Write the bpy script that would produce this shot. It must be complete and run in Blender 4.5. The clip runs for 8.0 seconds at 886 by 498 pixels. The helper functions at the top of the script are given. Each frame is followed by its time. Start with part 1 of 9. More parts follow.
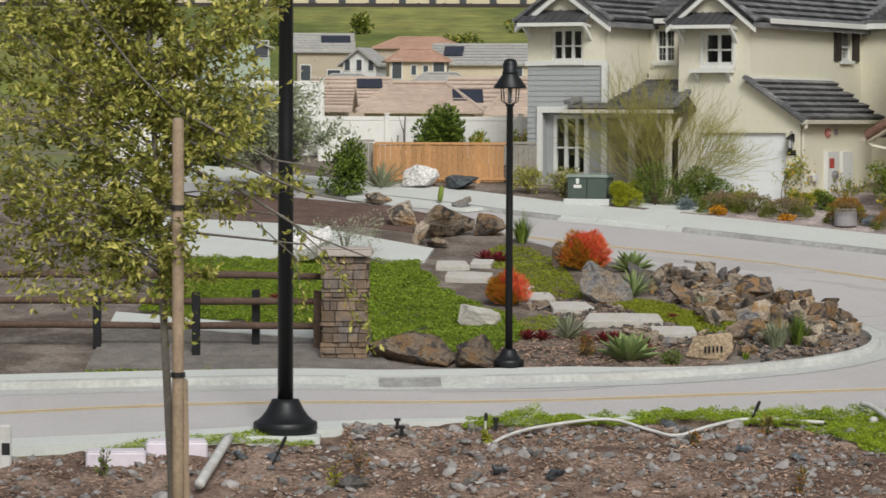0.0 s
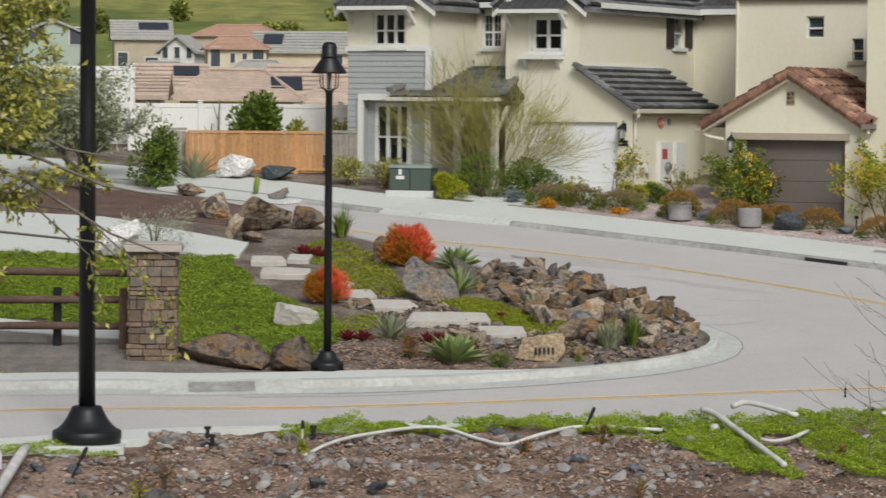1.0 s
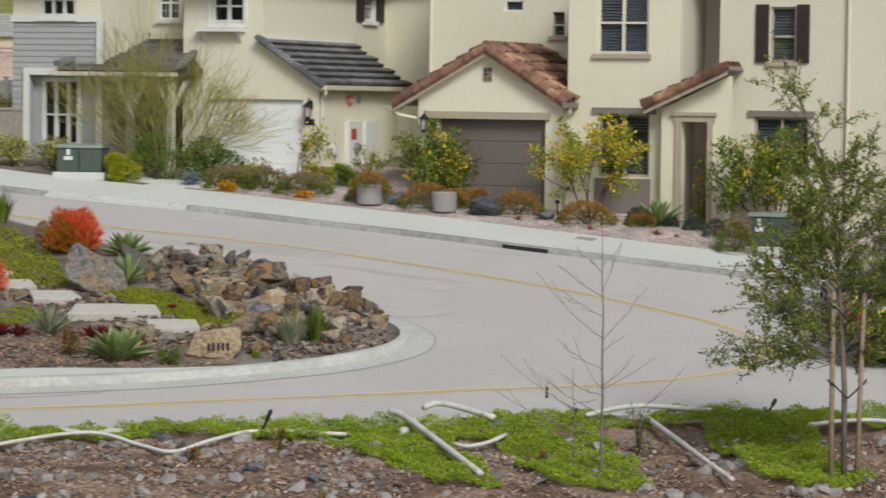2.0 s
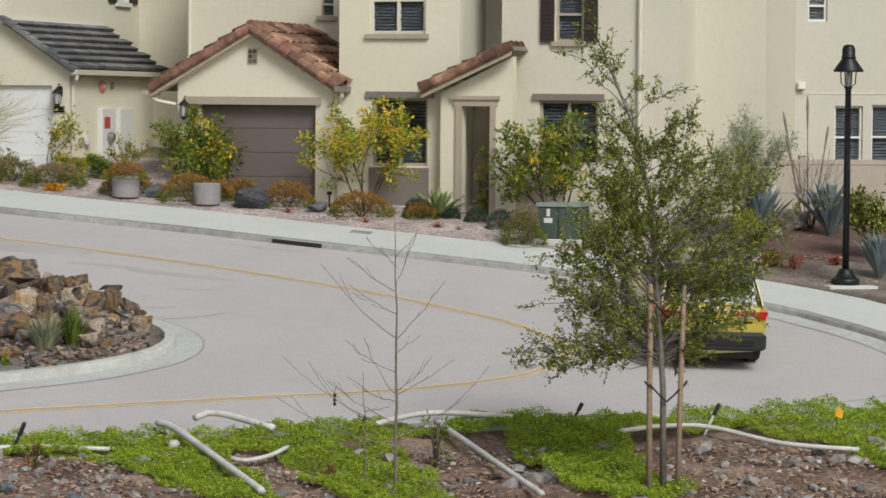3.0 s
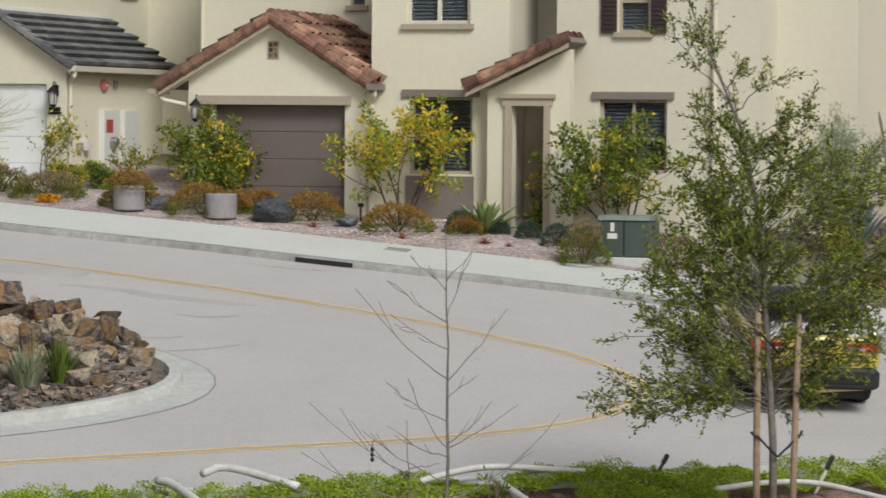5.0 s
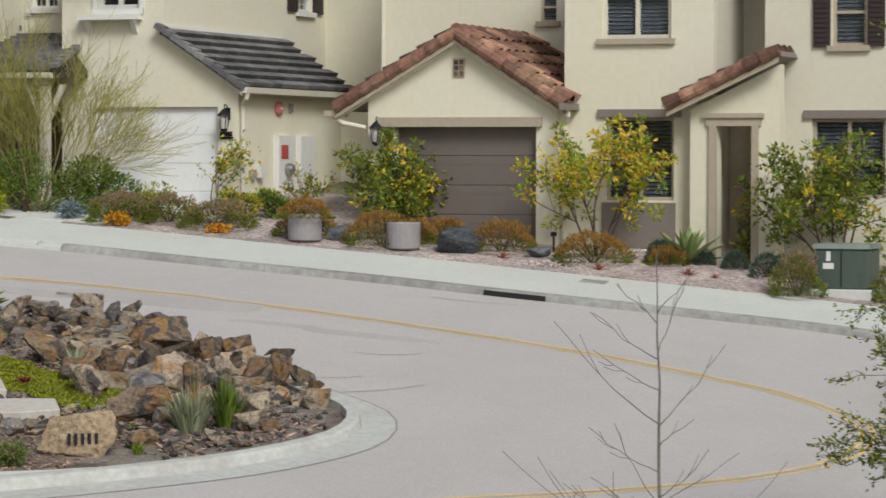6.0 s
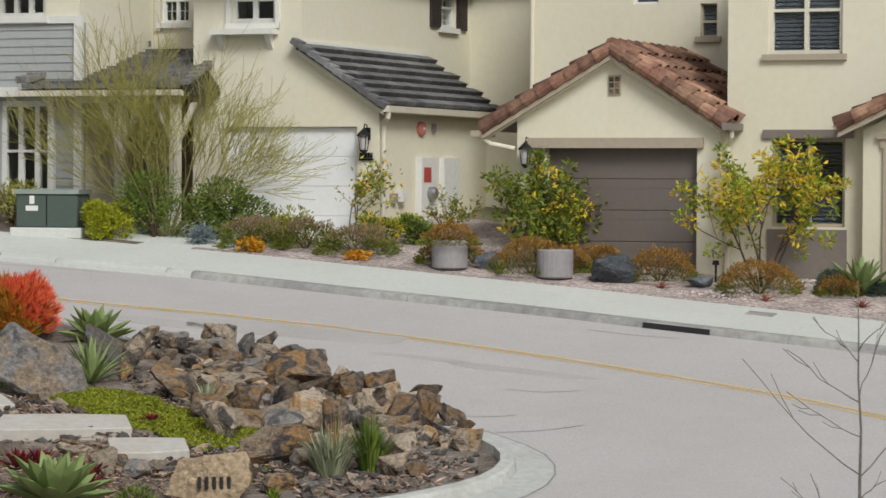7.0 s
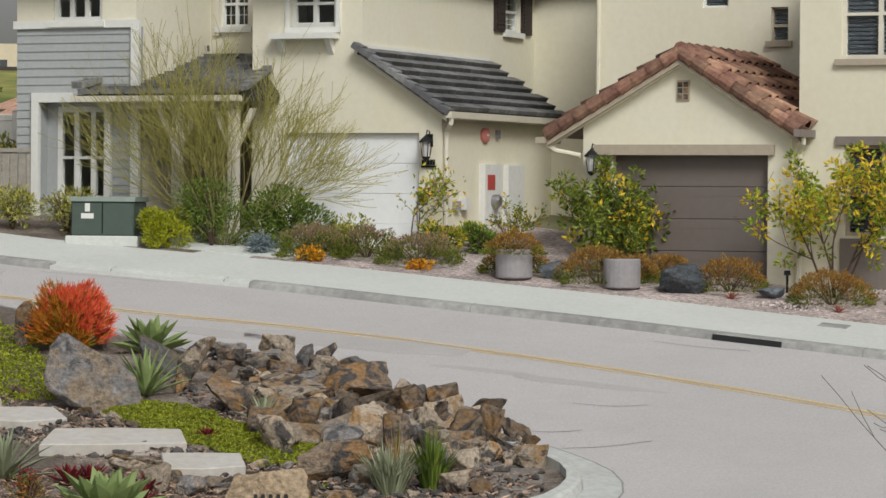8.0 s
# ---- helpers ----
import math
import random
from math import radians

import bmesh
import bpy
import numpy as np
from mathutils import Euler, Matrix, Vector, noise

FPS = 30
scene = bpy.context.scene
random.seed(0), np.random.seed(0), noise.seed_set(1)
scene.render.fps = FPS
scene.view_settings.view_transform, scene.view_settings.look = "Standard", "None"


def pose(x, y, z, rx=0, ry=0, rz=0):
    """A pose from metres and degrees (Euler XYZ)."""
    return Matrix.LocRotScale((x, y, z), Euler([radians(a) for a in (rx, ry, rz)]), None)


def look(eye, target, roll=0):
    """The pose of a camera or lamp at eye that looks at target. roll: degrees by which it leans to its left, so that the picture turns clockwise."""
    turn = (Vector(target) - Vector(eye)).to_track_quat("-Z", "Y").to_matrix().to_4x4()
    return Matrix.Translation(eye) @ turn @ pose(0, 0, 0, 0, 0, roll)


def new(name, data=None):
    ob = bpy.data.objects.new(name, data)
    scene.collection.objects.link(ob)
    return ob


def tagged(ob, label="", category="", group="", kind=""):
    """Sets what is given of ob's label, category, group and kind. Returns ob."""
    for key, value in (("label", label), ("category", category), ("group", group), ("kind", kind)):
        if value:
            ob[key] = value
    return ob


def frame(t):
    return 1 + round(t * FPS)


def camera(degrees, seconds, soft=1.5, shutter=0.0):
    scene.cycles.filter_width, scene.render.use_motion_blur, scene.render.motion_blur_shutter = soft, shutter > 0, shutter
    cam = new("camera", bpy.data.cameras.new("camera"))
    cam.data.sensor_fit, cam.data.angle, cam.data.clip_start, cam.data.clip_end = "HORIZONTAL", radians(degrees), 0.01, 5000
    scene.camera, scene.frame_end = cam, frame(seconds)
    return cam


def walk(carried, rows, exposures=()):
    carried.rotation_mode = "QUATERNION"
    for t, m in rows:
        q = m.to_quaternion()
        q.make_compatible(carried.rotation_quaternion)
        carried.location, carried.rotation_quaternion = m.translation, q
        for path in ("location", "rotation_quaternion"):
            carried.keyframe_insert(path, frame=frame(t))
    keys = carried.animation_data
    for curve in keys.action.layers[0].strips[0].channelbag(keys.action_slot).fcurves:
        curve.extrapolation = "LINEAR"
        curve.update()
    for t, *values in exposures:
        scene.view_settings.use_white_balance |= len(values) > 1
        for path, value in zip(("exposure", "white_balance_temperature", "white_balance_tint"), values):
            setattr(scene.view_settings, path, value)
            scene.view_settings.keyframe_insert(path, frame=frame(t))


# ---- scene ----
cam = camera(16.224, 8.0, soft=1.5, shutter=0.2)
# seconds, eye x y z, yaw, pitch, roll
PATH = [
    (0, 1.113, 3.015, 6.149, 0.572, -2.454, 0.227),
    (0.5, 1.110, 4.807, 6.126, -0.853, -2.531, 0.345),
    (1, 1.184, 6.913, 6.104, -2.745, -2.630, 0.469),
    (1.5, 1.399, 9.513, 6.002, -5.525, -2.750, 0.627),
    (2, 2.067, 12.310, 5.807, -8.304, -2.779, 0.774),
    (2.2, 2.209, 13.381, 5.726, -9.443, -2.808, 0.670),
    (3.3, 2.407, 18.791, 5.284, -13.961, -2.625, 0.557),
    (3.5, 2.505, 19.598, 5.263, -14.407, -2.645, 0.603),
    (4, 2.957, 21.648, 5.146, -14.971, -2.612, 0.635),
    (4.2, 3.137, 22.431, 5.131, -14.902, -2.609, 0.624),
    (5.3, 3.981, 26.689, 4.923, -11.561, -2.157, 0.300),
    (5.5, 4.149, 27.518, 4.843, -10.930, -2.007, 0.152),
    (6, 4.405, 29.683, 4.722, -9.248, -1.622, 0.157),
    (6.5, 4.434, 31.695, 4.639, -7.941, -1.296, 0.284),
    (7, 4.516, 33.082, 4.602, -6.894, -1.076, 0.356),
    (7.5, 4.584, 33.804, 4.599, -6.089, -0.964, 0.413),
    (8, 4.642, 34.285, 4.611, -5.734, -0.950, 0.424),
]
walk(cam, [(t, pose(x, y, z, 90 + p, 0, a) @ pose(0, 0, 0, 0, 0, r)) for t, x, y, z, a, p, r in PATH])

# ---- sky and sun: a bright overcast day ----
world = bpy.data.worlds.new("sky")
scene.world = world
world.use_nodes = True
wn = world.node_tree.nodes
sky = wn.new("ShaderNodeTexSky")
sky.sky_type = "NISHITA"
sky.sun_disc = False
sky.sun_elevation = radians(41)
sky.sun_rotation = radians(168)
sky.dust_density = 4.0
sky.air_density = 1.2
soft_sky = wn.new("ShaderNodeHueSaturation")
soft_sky.inputs["Saturation"].default_value = 0.35
world.node_tree.links.new(sky.outputs[0], soft_sky.inputs["Color"])
world.node_tree.links.new(soft_sky.outputs[0], wn["Background"].inputs[0])
wn["Background"].inputs[1].default_value = 0.086

sun_data = bpy.data.lights.new("sun", "SUN")
sun_data.energy = 2.0
sun_data.angle = radians(20)
sun_data.color = (0.985, 1.0, 0.97)
sun = new("sun", sun_data)
sun.matrix_world = look((23, 5, 64), (6, 75, 2))
scene.view_settings.exposure = -0.02


# ---- materials ----
def material(name, color, rough=0.7, vary=0.15, grain=6.0, patch=0.6, bump=0.15, metal=0.0, second=None, fleck=None,
             island=0.0, each=0.0, coat=0.0, bump_scale=None, spec=0.5):
    """Surface with two scales of variation, optional second colour in patches, flecks, and relief. Scales per metre."""
    m = bpy.data.materials.new(name)
    m.use_nodes = True
    t = m.node_tree
    n, ln = t.nodes, t.links
    b = n["Principled BSDF"]
    b.inputs["Roughness"].default_value = rough
    b.inputs["Metallic"].default_value = metal
    b.inputs["Coat Weight"].default_value = coat
    b.inputs["Specular IOR Level"].default_value = spec
    geo = n.new("ShaderNodeNewGeometry")
    coord = geo.outputs["Position"]

    def tex(scale, detail=5.0, rough_=0.6):
        x = n.new("ShaderNodeTexNoise")
        x.inputs["Scale"].default_value = scale
        x.inputs["Detail"].default_value = detail
        x.inputs["Roughness"].default_value = rough_
        ln.new(coord, x.inputs["Vector"])
        return x.outputs["Fac"]

    def mix(a, c, f, blend="MIX"):
        x = n.new("ShaderNodeMix")
        x.data_type = "RGBA"
        x.blend_type = blend
        for sock, v in ((x.inputs[6], a), (x.inputs[7], c), (x.inputs[0], f)):
            if isinstance(v, (tuple, float, int)):
                sock.default_value = v
            else:
                ln.new(v, sock)
        return x.outputs[2]

    def ramp(f, lo, hi):
        x = n.new("ShaderNodeMapRange")
        x.inputs[1].default_value, x.inputs[2].default_value = lo, hi
        x.clamp = True
        ln.new(f, x.inputs[0])
        return x.outputs[0]

    base = (*color, 1.0)
    col = base
    if second:
        col = mix(base, (*second, 1.0), ramp(tex(patch, 4.0), 0.42, 0.6))
    if fleck:
        col = mix(col, (*fleck, 1.0), ramp(tex(grain * 3, 2.0), 0.6, 0.68))
    shade = n.new("ShaderNodeMapRange")
    shade.inputs[1].default_value, shade.inputs[2].default_value = 0.3, 0.7
    shade.inputs[3].default_value, shade.inputs[4].default_value = 1 - vary, 1 + vary
    ln.new(tex(grain), shade.inputs[0])
    wide = n.new("ShaderNodeMapRange")
    wide.inputs[1].default_value, wide.inputs[2].default_value = 0.3, 0.7
    wide.inputs[3].default_value, wide.inputs[4].default_value = 1 - vary * 0.7, 1 + vary * 0.7
    ln.new(tex(patch, 3.0), wide.inputs[0])
    mul = n.new("ShaderNodeMath")
    mul.operation = "MULTIPLY"
    ln.new(shade.outputs[0], mul.inputs[0])
    ln.new(wide.outputs[0], mul.inputs[1])
    f = mul.outputs[0]
    for amount, out in ((island, geo.outputs["Random Per Island"]), (each, None)):
        if amount:
            if out is None:
                info = n.new("ShaderNodeObjectInfo")
                out = info.outputs["Random"]
            r = n.new("ShaderNodeMapRange")
            r.inputs[3].default_value, r.inputs[4].default_value = 1 - amount, 1 + amount
            ln.new(out, r.inputs[0])
            q = n.new("ShaderNodeMath")
            q.operation = "MULTIPLY"
            ln.new(f, q.inputs[0])
            ln.new(r.outputs[0], q.inputs[1])
            f = q.outputs[0]
    comb = n.new("ShaderNodeCombineColor")
    for k in range(3):
        ln.new(f, comb.inputs[k])
    out = mix(col, comb.outputs[0], 1.0, "MULTIPLY")
    ln.new(out, b.inputs["Base Color"])
    if bump:
        bp = n.new("ShaderNodeBump")
        bp.inputs["Strength"].default_value = bump
        bp.inputs["Distance"].default_value = 0.02
        ln.new(tex(bump_scale or grain * 2), bp.inputs["Height"])
        ln.new(bp.outputs[0], b.inputs["Normal"])
    return m


def leaf_material(name, dark, light, rough=0.55, tip=None):
    """Foliage: each leaf takes its own tone between two greens; a share of them may have turned to a third colour."""
    m = bpy.data.materials.new(name)
    m.use_nodes = True
    t = m.node_tree
    n, ln = t.nodes, t.links
    b = n["Principled BSDF"]
    b.inputs["Roughness"].default_value = rough
    b.inputs["Specular IOR Level"].default_value = 0.3
    geo = n.new("ShaderNodeNewGeometry")
    mx = n.new("ShaderNodeMix")
    mx.data_type = "RGBA"
    mx.inputs[6].default_value, mx.inputs[7].default_value = (*dark, 1), (*light, 1)
    ns = n.new("ShaderNodeTexNoise")
    ns.inputs["Scale"].default_value = 1.7
    ln.new(geo.outputs["Position"], ns.inputs["Vector"])
    add = n.new("ShaderNodeMath")
    add.operation = "ADD"
    add.inputs[1].default_value = -0.25
    ln.new(geo.outputs["Random Per Island"], add.inputs[0])
    ad2 = n.new("ShaderNodeMath")
    ad2.operation = "MULTIPLY_ADD"
    ad2.inputs[1].default_value = 0.6
    ln.new(ns.outputs["Fac"], ad2.inputs[0])
    ln.new(add.outputs[0], ad2.inputs[2])
    ad2.use_clamp = True
    ln.new(ad2.outputs[0], mx.inputs[0])
    tone = mx.outputs[2]
    if tip:
        turned = n.new("ShaderNodeMapRange")
        turned.inputs[1].default_value, turned.inputs[2].default_value = 0.74, 0.86
        ln.new(geo.outputs["Random Per Island"], turned.inputs[0])
        m3 = n.new("ShaderNodeMix")
        m3.data_type = "RGBA"
        m3.inputs[7].default_value = (*tip, 1)
        ln.new(tone, m3.inputs[6])
        ln.new(turned.outputs[0], m3.inputs[0])
        tone = m3.outputs[2]
    ln.new(tone, b.inputs["Base Color"])
    tr = n.new("ShaderNodeBsdfTranslucent")
    ln.new(tone, tr.inputs["Color"])
    ms = n.new("ShaderNodeMixShader")
    ms.inputs[0].default_value = 0.22
    ln.new(b.outputs[0], ms.inputs[1])
    ln.new(tr.outputs[0], ms.inputs[2])
    ln.new(ms.outputs[0], n["Material Output"].inputs["Surface"])
    return m


def glass_material(name, tint=(0.9, 0.95, 0.95), rough=0.02):
    m = bpy.data.materials.new(name)
    m.use_nodes = True
    b = m.node_tree.nodes["Principled BSDF"]
    b.inputs["Base Color"].default_value = (*tint, 1)
    b.inputs["Roughness"].default_value = rough
    b.inputs["Transmission Weight"].default_value = 1.0
    b.inputs["IOR"].default_value = 1.45
    return m


M = dict(
    stucco=material("stucco_cream", (0.715, 0.68, 0.55), 0.9, 0.03, 9, 0.5, 0.12, bump_scale=60, second=(0.69, 0.65, 0.51)),
    stucco_b=material("stucco_pale", (0.55, 0.525, 0.445), 0.9, 0.03, 9, 0.5, 0.12, bump_scale=60),
    stucco_c=material("stucco_warm_pale", (0.645, 0.612, 0.5), 0.9, 0.03, 9, 0.5, 0.12, bump_scale=60),
    siding=material("siding_grey_blue", (0.36, 0.375, 0.375), 0.7, 0.05, 12, 1, 0.1, each=0.03),
    white=material("white_trim", (0.7, 0.7, 0.66), 0.6, 0.04, 10, 1, 0.05),
    tan_trim=material("tan_trim", (0.4, 0.34, 0.26), 0.75, 0.06, 10, 1, 0.05),
    taupe=material("taupe_trim", (0.21, 0.18, 0.16), 0.7, 0.06, 10, 1, 0.05),
    garage_taupe=material("garage_door_taupe", (0.155, 0.13, 0.115), 0.55, 0.04, 8, 0.7, 0.05, each=0.02),
    garage_white=material("garage_door_white", (0.8, 0.81, 0.82), 0.5, 0.03, 8, 0.7, 0.05),
    dark_tile=material("dark_slate_tile", (0.2, 0.2, 0.2), 0.6, 0.25, 14, 1.5, 0.4, each=0.35, second=(0.12, 0.12, 0.125)),
    red_tile=material("terracotta_tile", (0.215, 0.106, 0.074), 0.8, 0.3, 14, 2, 0.3, second=(0.29, 0.17, 0.11), each=0.5),
    metal_dark=material("black_metal", (0.012, 0.013, 0.015), 0.45, 0.1, 20, 2, 0.05, metal=0.3),
    awning=material("awning_metal", (0.1, 0.1, 0.105), 0.5, 0.1, 10, 1, 0.05, metal=0.4),
    gutter=material("gutter_offwhite", (0.66, 0.62, 0.52), 0.5, 0.04, 8, 1, 0.03),
    shutter=material("dark_brown_shutter", (0.035, 0.022, 0.02), 0.6, 0.1, 20, 1, 0.1),
    # near-black colour stands for the unlit rooms behind the panes
    interior=material("unlit_room_dark", (0.06, 0.055, 0.05), 0.9, 0.1, 3, 1, 0.0),
    blind=material("window_blind", (0.05, 0.058, 0.075), 0.7, 0.05, 8, 1, 0.0),
    glass=glass_material("window_glass"),
    road=material("worn_asphalt", (0.5, 0.478, 0.472), 0.92, 0.12, 30, 0.3, 0.25, second=(0.432, 0.412, 0.404), bump_scale=120, fleck=(0.38, 0.37, 0.36)),
    patch=material("asphalt_patch", (0.425, 0.405, 0.393), 0.92, 0.1, 30, 0.8, 0.25, bump_scale=120),
    crack=material("crack_seal", (0.2, 0.19, 0.185), 0.8, 0.2, 30, 2, 0.1),
    concrete=material("concrete_pale", (0.58, 0.597, 0.565), 0.9, 0.06, 12, 0.5, 0.15, second=(0.53, 0.545, 0.515)),
    kerb=material("kerb_concrete", (0.38, 0.38, 0.36), 0.9, 0.22, 6, 0.9, 0.2, second=(0.24, 0.235, 0.225)),
    gutter_concrete=material("gutter_concrete", (0.5, 0.51, 0.49), 0.9, 0.12, 9, 0.7, 0.2, second=(0.42, 0.42, 0.4)),
    point_kerb=material("weathered_kerb_concrete", (0.52, 0.53, 0.5), 0.9, 0.14, 9, 0.9, 0.3, second=(0.4, 0.4, 0.375)),
    joint=material("concrete_joint", (0.25, 0.25, 0.24), 0.9, 0.2, 12, 1, 0.1),
    yellow=material("yellow_line_paint", (0.76, 0.53, 0.19), 0.8, 0.25, 30, 2, 0.1, second=(0.66, 0.5, 0.27)),
    soil=material("brown_soil", (0.13, 0.1, 0.078), 0.95, 0.4, 14, 1.2, 0.8, second=(0.18, 0.15, 0.125), fleck=(0.32, 0.3, 0.28)),
    bank=material("gravelly_bank_soil", (0.135, 0.08, 0.056), 0.95, 0.5, 12, 0.9, 1.0, second=(0.22, 0.155, 0.12), fleck=(0.3, 0.24, 0.2)),
    mulch=material("dark_mulch", (0.125, 0.075, 0.06), 0.95, 0.4, 22, 2, 0.9, fleck=(0.2, 0.13, 0.11)),
    gravel=material("pinkish_gravel", (0.37, 0.305, 0.285), 0.95, 0.55, 13, 1.2, 1.0, fleck=(0.74, 0.68, 0.66)),
    dirt_grey=material("grey_decomposed_granite", (0.19, 0.17, 0.15), 0.95, 0.35, 24, 2, 0.7, fleck=(0.34, 0.3, 0.26)),
    field=material("dry_ground", (0.2, 0.17, 0.11), 0.95, 0.25, 1.2, 0.1, 0.4, second=(0.13, 0.15, 0.05)),
    hill=material("green_hillside", (0.125, 0.16, 0.025), 0.95, 0.35, 0.25, 0.03, 0.5, second=(0.2, 0.2, 0.05)),
    slab=material("limestone_slab", (0.53, 0.505, 0.465), 0.9, 0.1, 9, 1.2, 0.25, second=(0.47, 0.435, 0.39)),
    stone_a=material("ledge_stone", (0.21, 0.145, 0.095), 0.9, 0.3, 10, 2, 0.6, second=(0.13, 0.11, 0.095), each=0.4),
    cap=material("cast_stone_cap", (0.43, 0.38, 0.34), 0.9, 0.1, 10, 1, 0.2),
    wood_old=material("weathered_rail_wood", (0.11, 0.07, 0.05), 0.85, 0.3, 12, 2, 0.4),
    wood_fence=material("new_cedar_board", (0.44, 0.235, 0.1), 0.8, 0.15, 14, 1, 0.3, each=0.16),
    wood_grey=material("grey_fence_board", (0.3, 0.275, 0.235), 0.85, 0.15, 14, 1, 0.3, each=0.1),
    stake=material("stake_wood", (0.3, 0.22, 0.15), 0.85, 0.2, 14, 2, 0.3),
    bark=material("grey_bark", (0.17, 0.15, 0.13), 0.9, 0.25, 20, 3, 0.5),
    bark_dark=material("brown_bark", (0.1, 0.065, 0.05), 0.9, 0.25, 20, 3, 0.5),
    twig=material("bare_twig", (0.23, 0.2, 0.175), 0.9, 0.2, 20, 3, 0.3),
    pvc=material("white_pvc_pipe", (0.66, 0.65, 0.63), 0.45, 0.12, 5, 1.5, 0.05, second=(0.5, 0.49, 0.46)),
    vinyl=material("vinyl_fence", (0.76, 0.75, 0.71), 0.6, 0.04, 8, 1, 0.03),
    vinyl_tan=material("tan_vinyl_fence", (0.4, 0.35, 0.29), 0.6, 0.05, 8, 1, 0.03),
    box_green=material("green_utility_enamel", (0.065, 0.09, 0.075), 0.5, 0.08, 6, 1, 0.03),
    meter=material("meter_enamel", (0.68, 0.68, 0.66), 0.5, 0.05, 8, 1, 0.03),
    red=material("red_enamel", (0.45, 0.07, 0.06), 0.5, 0.1, 10, 1, 0.03),
    alarm_red=material("faded_red_enamel", (0.56, 0.2, 0.17), 0.5, 0.1, 10, 1, 0.03),
    pot=material("grey_pot", (0.27, 0.255, 0.26), 0.8, 0.1, 12, 2, 0.15),
    plastic=material("black_plastic", (0.015, 0.015, 0.016), 0.5, 0.1, 10, 1, 0.03),
    lilac=material("lilac_valve_box", (0.7, 0.64, 0.7), 0.6, 0.05, 8, 1, 0.05),
    flag=material("yellow_marker_flag", (0.75, 0.4, 0.02), 0.6, 0.05, 8, 1, 0.0),
    paint=material("mustard_car_paint", (0.52, 0.41, 0.07), 0.3, 0.02, 3, 1, 0.0, coat=1.0),
    car_black=material("car_black_gloss", (0.008, 0.008, 0.009), 0.15, 0.05, 5, 1, 0.0, coat=0.6),
    cladding=material("car_black_cladding", (0.018, 0.018, 0.019), 0.65, 0.1, 20, 1, 0.05),
    tyre=material("tyre_rubber", (0.014, 0.014, 0.014), 0.85, 0.15, 20, 2, 0.1),
    rim=material("alloy_rim", (0.35, 0.35, 0.36), 0.35, 0.05, 10, 1, 0.0, metal=0.8),
    tail=material("tail_lamp_red", (0.5, 0.012, 0.015), 0.15, 0.05, 10, 1, 0.0, coat=1.0),
    lens=material("clear_lamp_lens", (0.55, 0.53, 0.53), 0.15, 0.05, 10, 1, 0.0, coat=1.0),
    car_glass=material("dark_car_glass", (0.05, 0.055, 0.06), 0.22, 0.0, 3, 1, 0.0, coat=0.0, spec=0.4),
    house_far=material("far_house_cream", (0.6, 0.52, 0.38), 0.9, 0.06, 1, 0.2, 0.0),
    house_far_white=material("far_house_white", (0.66, 0.66, 0.64), 0.9, 0.06, 1, 0.2, 0.0),
    house_far_green=material("far_house_sage", (0.36, 0.43, 0.36), 0.9, 0.06, 1, 0.2, 0.0),
    house_far_tan=material("far_house_tan", (0.45, 0.38, 0.29), 0.9, 0.06, 1, 0.2, 0.0),
    roof_pink=material("far_pinkish_tile_roof", (0.52, 0.41, 0.335), 0.9, 0.12, 2.2, 0.3, 0.6, second=(0.43, 0.335, 0.275)),
    roof_red=material("far_red_tile_roof", (0.43, 0.27, 0.2), 0.9, 0.12, 2.2, 0.3, 0.6),
    roof_grey=material("far_grey_tile_roof", (0.36, 0.35, 0.33), 0.9, 0.12, 2.2, 0.3, 0.6),
    solar=material("solar_panel", (0.03, 0.035, 0.05), 0.25, 0.05, 2, 1, 0.0),
    far_glass=material("far_dark_window", (0.06, 0.07, 0.08), 0.15, 0.05, 2, 1, 0.0),
    leaf_olive=leaf_material("leaf_olive", (0.13, 0.15, 0.02), (0.5, 0.49, 0.12), tip=(0.62, 0.56, 0.16)),
    leaf_dark=leaf_material("leaf_dark_green", (0.03, 0.055, 0.01), (0.25, 0.29, 0.05), tip=(0.5, 0.46, 0.11)),
    leaf_oak=leaf_material("leaf_young_oak", (0.04, 0.075, 0.01), (0.26, 0.32, 0.045), tip=(0.44, 0.44, 0.08)),
    leaf_lime=leaf_material("leaf_lime", (0.18, 0.22, 0.012), (0.5, 0.5, 0.03)),
    leaf_yellow=leaf_material("leaf_yellow", (0.08, 0.15, 0.015), (0.46, 0.46, 0.05), tip=(0.78, 0.5, 0.04)),
    leaf_dome=leaf_material("leaf_blue_dome", (0.025, 0.045, 0.03), (0.11, 0.16, 0.11)),
    leaf_coral=leaf_material("leaf_coral", (0.25, 0.07, 0.05), (0.5, 0.2, 0.14)),
    leaf_moss=leaf_material("leaf_moss", (0.13, 0.165, 0.012), (0.37, 0.4, 0.035)),
    leaf_mid=leaf_material("leaf_mid_green", (0.03, 0.065, 0.012), (0.23, 0.31, 0.05)),
    leaf_grey=leaf_material("leaf_grey_green", (0.18, 0.21, 0.12), (0.5, 0.53, 0.36)),
    leaf_orange=leaf_material("leaf_orange_tips", (0.055, 0.1, 0.018), (0.36, 0.2, 0.05), tip=(0.56, 0.24, 0.07)),
    leaf_heath=leaf_material("heath_green", (0.06, 0.1, 0.015), (0.26, 0.28, 0.045)),
    leaf_rust=leaf_material("heath_rust", (0.2, 0.12, 0.03), (0.46, 0.23, 0.06), tip=(0.5, 0.32, 0.08)),
